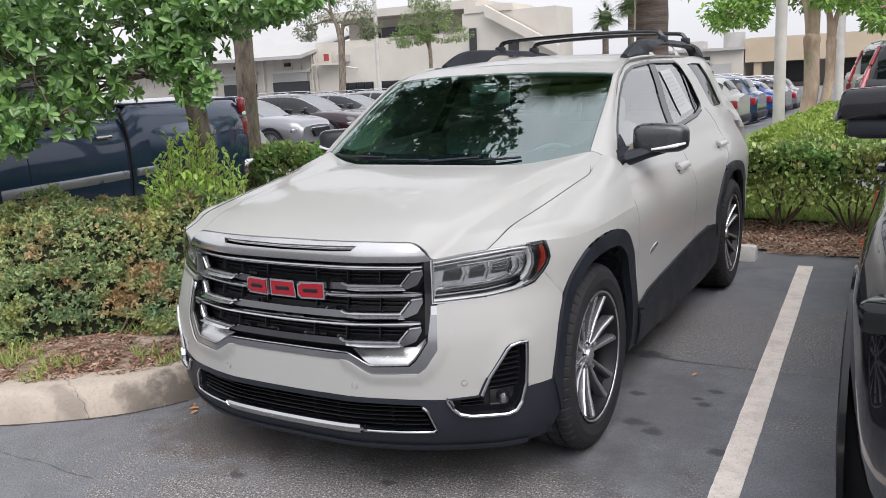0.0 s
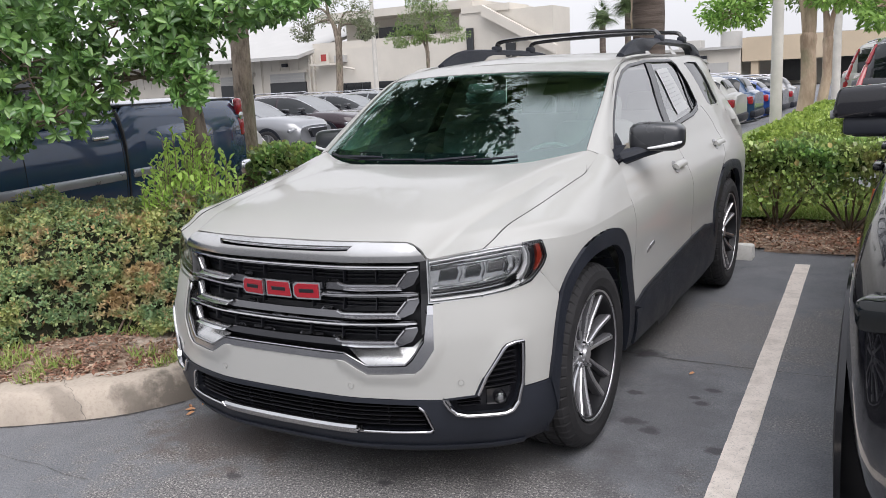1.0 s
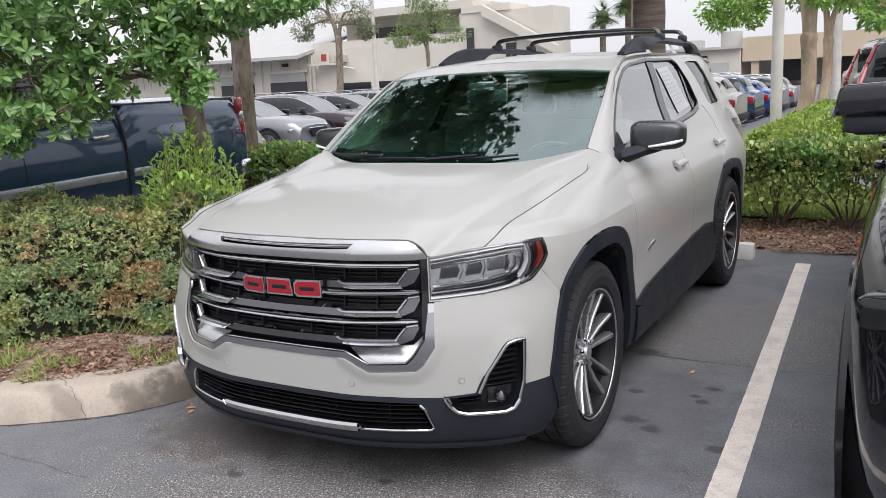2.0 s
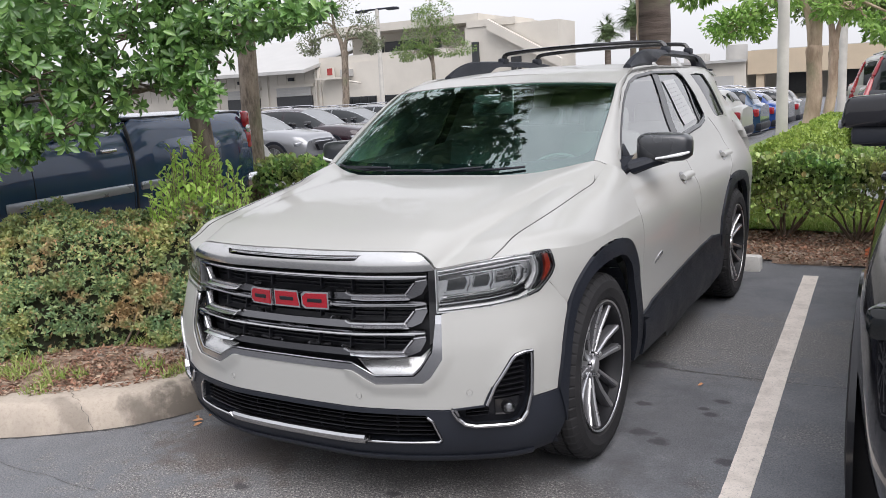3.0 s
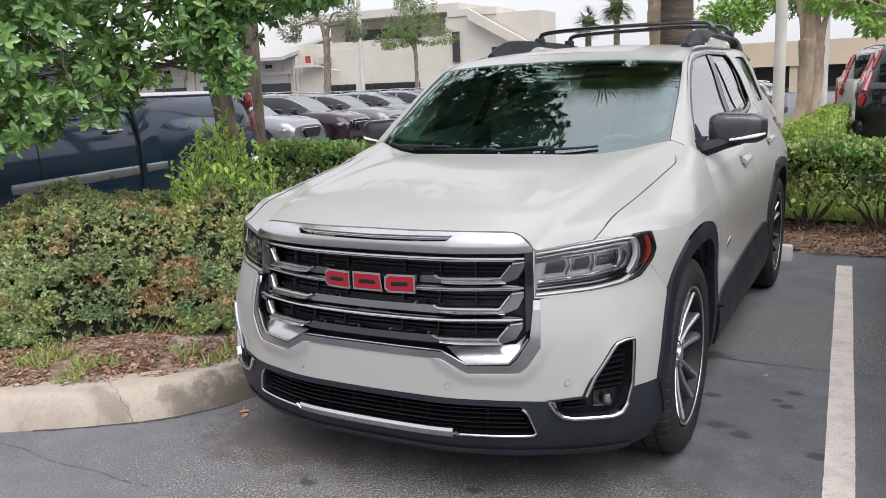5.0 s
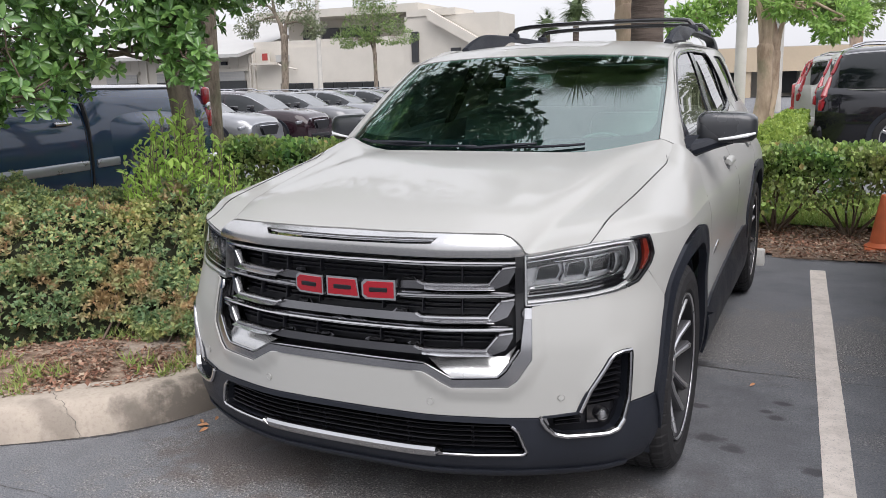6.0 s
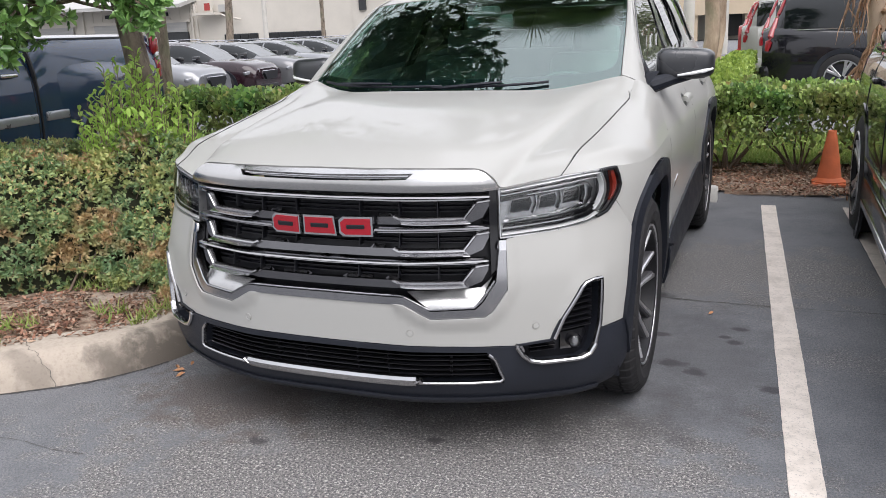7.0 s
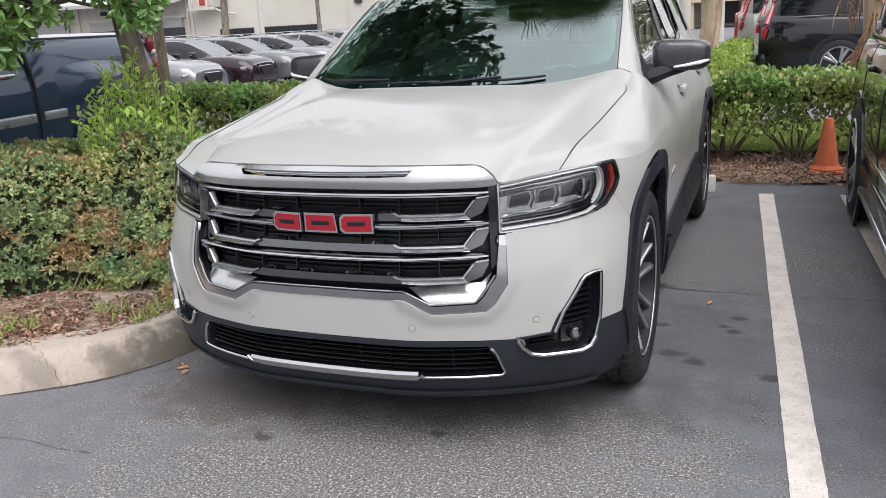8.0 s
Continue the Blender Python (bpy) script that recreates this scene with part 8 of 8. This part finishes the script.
# tails towards the median on its right
for nm, lb, pm, (x, y) in (("large_black_suv", "large black sport utility vehicle with tall red tail lamps", M_BLACKPAINT, (3.7, 14.2)), ("large_white_suv", "large white sport utility vehicle with tall red tail lamps", M_WHITE, (3.54, 17.4)), ("large_white_suv", "large white sport utility vehicle with tall red tail lamps", M_WHITE, (3.11, 20.4)), ("red_suv", "dark red sport utility vehicle", M_REDPAINT, (2.9, 23.6))):
    vehicle(nm, lb, (x, y, 0), 90, pm, L=5.25, W=2.02, H=1.9, clear=0.26, hood=(1.0, 1.12), belt=1.15, cowl=1.35, roof0=2.0, roof1=4.85, tail=5.12, wheels=(1.0, 4.0), wr=0.4, roof_w=0.8, posts=(2.75, 3.85), clad=M_CLAD, tall_lamps=True, rails=True, group="large vehicles right of the median")


# ---------------------------------------------------------------- poles, far trees, buildings
def cone():
    c = thing("traffic_cone", (1.79, 5.42, 0.035), "faded orange plastic traffic cone on mulch", "traffic cone")
    prof = [(0.0, 0.13), (0.02, 0.132), (0.03, 0.115), (0.05, 0.095), (0.2, 0.072), (0.34, 0.048), (0.43, 0.033), (0.435, 0.028), (0.42, 0.022)]
    part("cone_body", moved(lathe(prof, 28, "z"), pose(1.79, 5.42, 0.045)), M_CONE, c, "faded orange cone")
    part("cone_base", box(1.79, 5.42, 0.042, 0.26, 0.26, 0.03, 0.014), M_CONE, c, "square orange base")


cone()


def wheel_stop(x0, x1, y, z=0.115):
    t = thing("wheel_stop", ((x0 + x1) / 2, y, 0), "pale concrete wheel stop on asphalt", "wheel stop")
    prof = [(-0.075, 0.0), (-0.07, 0.075), (-0.05, z), (0.05, z), (0.07, 0.075), (0.075, 0.0)]
    n = len(prof)
    verts = [(x, y + a, b) for x in (x0, x0 + 0.02, x1 - 0.02, x1) for a, b in [(p[0] * (0.93 if x in (x0, x1) else 1), p[1] * (0.93 if x in (x0, x1) else 1)) for p in prof]]
    faces = [(i * n + j, i * n + j + 1, (i + 1) * n + j + 1, (i + 1) * n + j) for i in range(3) for j in range(n - 1)]
    faces += [tuple(range(n)), tuple(reversed(range(3 * n, 4 * n)))]
    part("stop_body", (verts, faces), M_STOP, t)


wheel_stop(-0.9, 0.955, 4.72)


def lamp_post(x, y, h, r, label, arm=False):
    t = thing("light_pole", (x, y, 0), label, "light pole")
    part("pole", tube([(x, y, -0.02), (x, y, h)], [r, r * 0.75], 14), M_POLE, t, "concrete pole")
    if arm:
        part("arm", join(box(x, y, h, 2.4, 0.1, 0.1, 0.02)), M_CLAD, t)
        for q in (-1, 1):
            part("lamp_head", box(x + q * 1.1, y, h - 0.05, 0.7, 0.35, 0.14, 0.03), M_CLAD, t, "flat dark lamp head")
    else:
        part("lamp_head", box(x + 0.5, y, h, 1.0, 0.4, 0.15, 0.03), M_CLAD, t)


lamp_post(-0.29, 14.9, 9.0, 0.11, "round concrete light pole on a grass median")
lamp_post(-25.9, 40.0, 6.6, 0.15, "distant light pole with twin flat heads", True)
lamp_post(-0.83, 35.3, 8.0, 0.17, "round concrete light pole on a grass median")


def broad_tree(name, base, top, trunk_r, crowns, n, leaf, material, bark, label, seed):
    t = thing(name, base, label, "tree")
    rng = np.random.default_rng(seed)
    bx, by, bz = base
    tx, ty, tz = top
    mid = ((bx + tx) / 2 + 0.06, (by + ty) / 2, (bz + tz) / 2)
    part("trunk", tube([(bx, by, bz - 0.05), (bx + 0.01, by, bz + 0.3), mid, top], [trunk_r * 1.2, trunk_r * 1.02, trunk_r * 0.95, trunk_r * 0.9], 12), bark, t, "trunk")
    knot = lathe([(-0.5, 0.88), (-0.25, 0.97), (0.0, 1.04), (0.16, 0.98), (0.3, 0.7), (0.38, 0.3), (0.4, 0.02)], 14, "z")
    part("knot", ([(tx + trunk_r * v[0] * (1 + 0.12 * lump(v, 2.0, seed)), ty + trunk_r * v[1], tz + v[2] * trunk_r * 3.2) for v in knot[0]], knot[1]), bark, t, "swollen fork of the trunk")
    twigs, ps, ds, mains = [], [], [], []
    per = n // len(crowns)
    for i, (x, y, z, a, b, c) in enumerate(crowns):
        if i > 1:
            # lesser limbs leave one of the two main ones
            sx, sy, sz = mains[i % 2][4 + i % 3]
            rise = [(sx, sy, sz), (0.6 * sx + 0.4 * x, 0.6 * sy + 0.4 * y, 0.5 * sz + 0.5 * z + 0.15), (x, y, z + 0.1)]
            thick = 0.36
        else:
            thick = 0.74 - 0.16 * i
            rise = [(tx, ty, tz - 0.1), (tx + 0.16 * (x - tx), ty + 0.16 * (y - ty), tz + 0.45 * (z - tz) + 0.12), (tx + 0.5 * (x - tx), ty + 0.5 * (y - ty), tz + 0.85 * (z - tz) + 0.2), (x, y, z + 0.1)]
        cv = spline(rise, 12)
        mains.append([tuple(p) for p in cv])
        part("limb", tube([tuple(p) for p in cv], [trunk_r * (thick * (1 - k / 12) ** 1.2 + 0.12) for k in range(13)], 8), bark, t)
        d = ball_dirs(per, rng)
        r = rng.uniform(0.1, 1, per) ** 0.5
        q = np.array((x, y, z)) + d * r[:, None] * np.array((a, b, c))
        q += 0.18 * np.array([[lump(p, 1.3, seed), lump(p, 1.3, seed + 5), lump(p, 1.3, seed + 9)] for p in q])
        hole = np.array([lump(p, 1.6, seed + 2.5) for p in q])
        q, d = q[hole > -0.12], d[hole > -0.12]
        ps.append(q)
        ds.append(d + np.array((0, 0, -0.2)) + 0.7 * rng.normal(size=(len(q), 3)))
        for j in range(7):
            e = q[int(rng.integers(0, len(q)))]
            twigs.append(bent_tube((x + rng.normal() * a * 0.15, y + rng.normal() * b * 0.15, z), tuple(e), trunk_r * 0.13, 0.008, 0.15, 5, seed + i * 30 + j, 5))
    ps, ds = np.concatenate(ps), np.concatenate(ds)
    m = len(ps)
    ln = leaf * rng.uniform(0.6, 1.3, m)
    tagged(part("twig_growth", join(*twigs), bark, t, "thin branches"), kind="stuff")
    scatter_mesh("crown", [scatter(ps, ds, rng.normal(size=(m, 3)), ln, ln * 0.42, DIAMOND, DIAMOND_FACES)], material, t, "leafy crown")
    return t


broad_tree("street_tree", (-21.5, 30, -0.15), (-21.2, 30, 3.6), 0.17, [(-22.7, 30, 5.0, 1.2, 1.0, 0.9), (-20.5, 30.2, 4.7, 1.1, 0.9, 0.8), (-21.6, 29.6, 5.8, 1.4, 1.1, 0.9), (-19.8, 30, 4.0, 0.7, 0.5, 0.45), (-23.1, 30, 4.1, 0.7, 0.5, 0.5)], 6500, 0.12, M_LEAF_FAR_OLIVE, M_BARK, "thin olive-leaved tree in front of a white building", 71)
broad_tree("street_tree", (-18.95, 34, -0.24), (-18.85, 34, 2.9), 0.1, [(-18.9, 34, 4.3, 1.7, 1.2, 0.8), (-19.9, 34, 3.6, 1.3, 1.0, 0.4), (-17.8, 34, 3.7, 1.3, 1.0, 0.4), (-18.8, 34, 5.3, 1.1, 0.9, 0.7)], 9000, 0.12, M_LEAF_FAR, M_BARK, "young round-crowned green tree", 73)
broad_tree("smooth_tree", (-0.19, 18.46, 0.05), (-0.13, 18.46, 2.0), 0.175, [(0.35, 18.5, 4.2, 1.3, 1.2, 0.5), (-0.9, 18.6, 3.4, 0.9, 0.8, 0.55), (-1.75, 18.4, 2.7, 0.8, 0.6, 0.42), (0.6, 18.3, 2.85, 0.7, 0.8, 0.4), (1.35, 18.6, 2.6, 0.6, 0.7, 0.45)], 9000, 0.15, M_LEAF_SMOOTH, M_BARK_SMOOTH, "smooth tan-barked tree with hanging green leaves", 77)
broad_tree("smooth_tree", (-0.51, 26.25, 0.05), (-0.4, 26.25, 2.1), 0.15, [(-0.9, 26.1, 3.7, 1.2, 1.1, 0.6), (0.4, 26.2, 3.6, 1.2, 1.1, 0.6), (1.5, 26.4, 3.2, 1.1, 1.0, 0.6)], 9000, 0.17, M_LEAF_FAR, M_BARK_SMOOTH, "smooth tan-barked tree with hanging green leaves", 79)
broad_tree("smooth_tree", (1.95, 36, 0.05), (2.0, 36, 2.4), 0.28, [(0.4, 36, 5.0, 1.8, 1.6, 0.9), (2.6, 36, 4.8, 1.8, 1.6, 0.9), (4.2, 36, 4.2, 1.3, 1.3, 0.8)], 5500, 0.22, M_LEAF_FAR_OLIVE, M_BARK_SMOOTH, "forked smooth tan-barked tree with olive leaves", 81)
broad_tree("smooth_tree", (-1.02, 8.4, 0.05), (-1.0, 8.4, 2.2), 0.125, [(-1.9, 8.6, 4.1, 0.9, 0.9, 0.6), (-0.8, 9.0, 4.4, 0.9, 0.9, 0.6), (-0.62, 9.5, 2.85, 0.42, 0.4, 0.36)], 3200, 0.12, M_LEAF_SMOOTH, M_BARK_SMOOTH, "slim forked tree beside a palm trunk", 83)


def palm(name, base, h, r, fronds, length, label, seed, blade=0.55):
    t = thing(name, base, label, "palm tree")
    rng = np.random.default_rng(seed)
    bx, by, bz = base
    prof = []
    k = max(8, int(h / 0.18))
    for i in range(k + 1):
        q = i / k
        prof.append((bz + h * q, r * (1.12 - 0.2 * q) * (1 + 0.035 * (i % 2))))
    part("trunk", moved(lathe(prof, 18, "z"), pose(bx, by, 0)), M_BARK_PALM, t, "ringed palm trunk")
    top = np.array((bx, by, bz + h))
    part("crown_core", moved(lathe([(-0.5, r * 1.05), (-0.2, r * 1.9), (0.1, r * 2.2), (0.35, r * 1.5), (0.5, 0.02)], 14, "z"), pose(bx, by, bz + h)), M_LEAF_PALM, t, "fibrous crown core")
    for i in range(fronds):
        a = 2.4 * i + rng.uniform(-0.2, 0.2)
        el = rng.uniform(-0.6, 1.35)
        d = np.array((math.cos(a) * math.cos(el), math.sin(a) * math.cos(el), math.sin(el)))
        pts = [top + d * length * q + np.array((0, 0, -0.5 * length * q * q * (0.5 + 0.4 * math.cos(el)))) for q in np.linspace(0, 1, 9)]
        leaves = []
        part("stalk", tube([tuple(p) for p in pts[:7]], [0.02, 0.018, 0.015, 0.012, 0.009, 0.007, 0.004], 5, False), M_LEAF_PALM, t, "palm frond stalk")
        side = unit(np.cross(d, (0, 0, 1.0)))
        fan = pts[2 + i % 4]
        tip = unit(pts[7] - pts[4])
        for w in np.linspace(-1.35, 1.35, 34):
            dd = math.cos(w) * tip + math.sin(w) * side + np.array((0, 0, -0.12 * abs(w)))
            leaves.append((fan, dd, length * blade * rng.uniform(0.8, 1.1)))
        ln = np.array([l[2] for l in leaves])
        scatter_mesh("frond", [scatter([l[0] for l in leaves], [l[1] for l in leaves], np.tile((0, 0, 1.0), (len(leaves), 1)), ln, 0.024 * length / 1.6, BLADE, BLADE_FACES)], M_LEAF_PALM, t, "fan-shaped palm leaf")


palm("cabbage_palm", (-0.26, 6.08, 0.03), 5.3, 0.142, 46, 2.8, "tall cabbage palm with a thick ringed trunk", 91)
palm("cabbage_palm", (-16.0, 51.9, 0), 5.0, 0.2, 34, 1.35, "distant cabbage palm above a low roof", 93)
palm("cabbage_palm", (-9.6, 36.3, -0.3), 4.9, 0.14, 36, 1.05, "distant cabbage palm beside a white building", 95)


def white_building():
    b = thing("white_building", (-34, 52, 0), "white two-storey dealership building with dark window bands", "building")

    def add(nm, geo, m, lb="", parent=b):
        return part(nm, geo, m, parent, lb, smooth=False)
    # service wing
    add("wing_wall", box(-50, 55, 2.0, 23.6, 10, 4.2), M_WALL, "white service wing wall")
    add("wing_roof", ([(-62, 48.0, 3.75), (-38.0, 48.0, 3.65), (-38.0, 62, 7.0), (-62, 62, 7.0), (-62, 48.0, 4.0), (-38.0, 48.0, 3.9), (-38.0, 62, 7.25), (-62, 62, 7.25)], [(0, 1, 2, 3), (4, 7, 6, 5), (0, 4, 5, 1), (1, 5, 6, 2), (2, 6, 7, 3), (3, 7, 4, 0)]), M_ROOF, "pale sloping metal roof")
    # no real openings: dark boxes on the wall paint the bays' inner shade
    for x0, x1 in ((-42.4, -38.9), (-47.6, -44.2), (-53, -49.6)):
        g = add("garage_bay_shade", box((x0 + x1) / 2, 49.98, 1.0, x1 - x0, 0.3, 2.0), M_BLDARK, "dark panel standing in for the shade of an open garage bay")
        add("door_header", box((x0 + x1) / 2, 49.85, 2.78, x1 - x0 + 0.5, 0.25, 0.2), M_WALL, "", g)
        for k in range(3):
            add("door_panel", box((x0 + x1) / 2, 49.86, 2.13 + 0.235 * k, x1 - x0 - 0.1, 0.06, 0.22), M_ROOF, "", g)
        add("wall_lamp", box((x0 + x1) / 2 - 0.2, 49.9, 3.3, 0.5, 0.2, 0.26), M_CLAD, "small dark wall lamp", g)
    for x in (-38.45, -43.3, -48.6, -38.05):
        add("downpipe", box(x, 49.9, 2.0, 0.14, 0.14, 4.0), M_WALL, "white downpipe")
    # main block
    add("ground_storey", box(-31.6, 57, 2.1, 13.2, 14, 4.3), M_WALL, "white ground storey wall")
    for x0, x1 in ((-35.8, -33.0), (-32.4, -27.6)):
        w = add("window_band", box((x0 + x1) / 2, 49.98, 1.25, x1 - x0, 0.16, 0.92), M_BLDARK, "dark window band")
        for k in range(4):
            x = x0 + (x1 - x0) * (k + 0.5) / 4
            add("pane", box(x, 49.88, 1.25, (x1 - x0) / 4 - 0.1, 0.05, 0.8), M_PRIVACY, "", w)
    add("upper_storey", box(-31.0, 59, 5.2, 12, 12, 2.4), M_WALL, "white upper storey set back")
    for x0 in (-35.6, -33.9, -32.2, -30.5):
        u = add("upper_window", box(x0 + 0.75, 52.95, 5.05, 1.5, 0.2, 1.25), M_BLDARK, "dark upper window")
        add("pane", box(x0 + 0.75, 52.83, 5.05, 1.36, 0.05, 1.1), M_PRIVACY, "", u)
    add("roof_slab", box(-31.2, 57, 6.55, 13.4, 13.6, 0.55), M_WALL, "white roof slab with deep overhang")
    add("parapet", box(-31.6, 50.3, 4.45, 13.2, 0.3, 0.6), M_WALL, "white parapet")
    # stair end
    add("stair_block", box(-22.0, 51.4, 3.0, 6.8, 3.0, 5.8), M_WALL, "white stair block")
    add("stair_cap", box(-23.4, 51.4, 6.1, 3.6, 3.2, 0.45), M_WALL, "white stair block cap")
    add("tall_window", box(-24.6, 49.85, 3.9, 0.5, 0.2, 2.0), M_BLDARK, "narrow tall window")
    add("small_window", box(-21.6, 49.85, 3.3, 0.7, 0.2, 0.9), M_BLDARK, "small square window")
    add("stair_wall", ([(-23.4, 49.2, 6.3), (-18.2, 49.2, 3.4), (-18.2, 49.2, 2.8), (-23.4, 49.2, 5.6), (-23.4, 49.7, 6.3), (-18.2, 49.7, 3.4), (-18.2, 49.7, 2.8), (-23.4, 49.7, 5.6)], [(3, 2, 1, 0), (4, 5, 6, 7), (0, 1, 5, 4), (1, 2, 6, 5), (2, 3, 7, 6), (3, 0, 4, 7)]), M_WALL, "white sloping stair wall")
    add("vent", box(-35.4, 49.8, 3.5, 0.9, 0.5, 0.5), M_ROOF, "roof vent box")
    ledge = add("wall_ledge", box(-36.7, 49.4, 3.15, 1.9, 1.0, 0.16), M_WALL, "white ledge over a service door")
    add("ledge_post", box(-37.5, 49.0, 3.5, 0.1, 0.1, 0.7), M_WALL, "", ledge)
    add("sign_frame", box(-36.75, 49.55, 3.62, 0.75, 0.1, 0.72), M_WALL, "white sign frame", ledge)
    add("sign_board", box(-36.75, 49.48, 3.64, 0.45, 0.06, 0.5), M_REDPAINT, "small red wall board", ledge)
    part("drain_pipe", tube([(-35.7, 49.6, 3.1), (-35.2, 49.5, 2.9), (-34.4, 49.6, 2.75), (-34.3, 49.85, 2.7)], 0.07, 8), M_WALL, b, "white drain pipe")
    for k in range(26):
        add("wall_rib", box(-61.2 + 0.9 * k, 49.985, 2.9, 0.07, 0.06, 1.7), M_WALL, "raised rib of the wall cladding")


white_building()


def beige_building():
    b = thing("beige_building", (0, 62, 0), "low beige building with a deep shaded arcade", "building")

    def add(nm, geo, m, lb=""):
        return part(nm, geo, m, b, lb, smooth=False)
    add("fascia", box(6, 60.5, 2.55, 29.4, 1.0, 1.6), M_BEIGE, "beige fascia band")
    add("back_wall", box(6, 64.5, 1.4, 29.4, 0.4, 3.2), M_WALL, "shaded back wall")
    add("roof", box(6, 63, 3.25, 29.0, 5.6, 0.3), M_ROOF)
    for k in range(8):
        add("column", box(-7.9 + 3.6 * k, 60.5, 0.95, 0.5, 0.6, 1.9), M_BEIGE, "beige square column")
    for k in range(7):
        add("window", box(-6.1 + 3.6 * k, 64.2, 1.1, 2.4, 0.2, 1.7), M_BLDARK, "dark arcade window")
    w = thing("low_white_building", (-15, 62, 0), "low white building with a roof tank", "building")
    part("wall", box(-15.5, 63, 1.35, 13.4, 6, 2.9), M_WALL, w, "white wall", smooth=False)
    part("door", box(-10.9, 59.95, 0.9, 2.6, 0.2, 1.7), M_ROOF, w, "pale roller door", smooth=False)
    part("lamp", box(-11.3, 59.85, 2.15, 0.5, 0.2, 0.28), M_CLAD, w, smooth=False)
    part("eave", box(-15.5, 59.8, 2.75, 13.6, 0.5, 0.18), M_ROOF, w, smooth=False)
    part("roof_tank", moved(lathe([(0, 0.75), (1.1, 0.75), (1.15, 0.6), (1.15, 0.01)], 20, "z"), pose(-9.8, 62, 2.8)), M_ROOF, w, "round pale roof tank")
    part("roof_unit", box(-12.6, 62, 3.1, 1.6, 1.4, 0.7, 0.05), M_ROOF, w, smooth=False)


beige_building()


def dry_palm():
    """A small fibrous palm stump with hanging dead fronds behind the hedge."""
    t = thing("dead_palm", (2.3, 7.0, 0.05), "small palm with brown hanging dead fronds behind a hedge", "palm tree")
    rng = np.random.default_rng(97)
    part("trunk", tube([(2.32, 7.0, 0.0), (2.3, 7.0, 0.7), (2.22, 7.0, 1.4), (2.2, 7.0, 1.9)], [0.16, 0.14, 0.12, 0.08], 12), M_BARK_SMOOTH, t, "fibrous brown trunk")
    for i in range(40):
        a = 2.4 * i
        b = np.array((2.22 + 0.1 * math.cos(a), 7.0 + 0.1 * math.sin(a), rng.uniform(0.75, 1.85)))
        reach, fall = rng.uniform(0.1, 0.34), rng.uniform(0.2, 0.65)
        pts = [b + np.array((reach * math.cos(a) * q, reach * math.sin(a) * q, 0.12 * q - fall * q * q)) for q in np.linspace(0, 1, 7)]
        fr = part("dead_frond", tube([tuple(p) for p in pts], [0.03, 0.026, 0.018, 0.012, 0.008, 0.006, 0.003], 5, False), M_DRYLEAF, t)
        at = [pts[2 + j % 5] for j in range(12)]
        dr = [np.array((0.25 * rng.normal(), 0.25 * rng.normal(), -1.0)) for _ in at]
        scatter_mesh("fibre", [scatter(at, dr, rng.normal(size=(12, 3)), rng.uniform(0.12, 0.3, 12), 0.012, BLADE, BLADE_FACES)], M_DRYLEAF, fr)


M_DRYLEAF = plain("dry_frond", (0.34, 0.2, 0.12), 0.85, vary=0.4, scale=20)
dry_palm()


def fallen_leaf(x, y, a, s, m):
    verts = [(-s, 0, 0.006), (-0.3 * s, 0.4 * s, 0.012), (0.5 * s, 0.35 * s, 0.016), (s, 0, 0.01), (0.5 * s, -0.35 * s, 0.012), (-0.3 * s, -0.4 * s, 0.008), (0.1 * s, 0, 0.006)]
    g = moved((verts, [(0, 6, 1), (1, 6, 2), (2, 6, 3), (3, 6, 4), (4, 6, 5), (5, 6, 0)]), pose(x, y, 0.0, 0, 0, a))
    tagged(place("fallen_leaf", mesh_of("fallen_leaf", *g), m), "dry orange-brown fallen leaf on the asphalt", "leaf", "fallen leaves")


M_FALLEN = plain("fallen_leaf_tan", (0.5, 0.26, 0.13), 0.8, vary=0.3, scale=30)
for x, y, a, s in ((-1.0, 0.57, 20, 0.028), (-0.96, 0.53, 75, 0.024), (-1.03, 0.6, 140, 0.02), (1.11, 1.92, 50, 0.018), (-0.99, 0.65, 100, 0.016)):
    fallen_leaf(x, y, a, s, M_FALLEN)
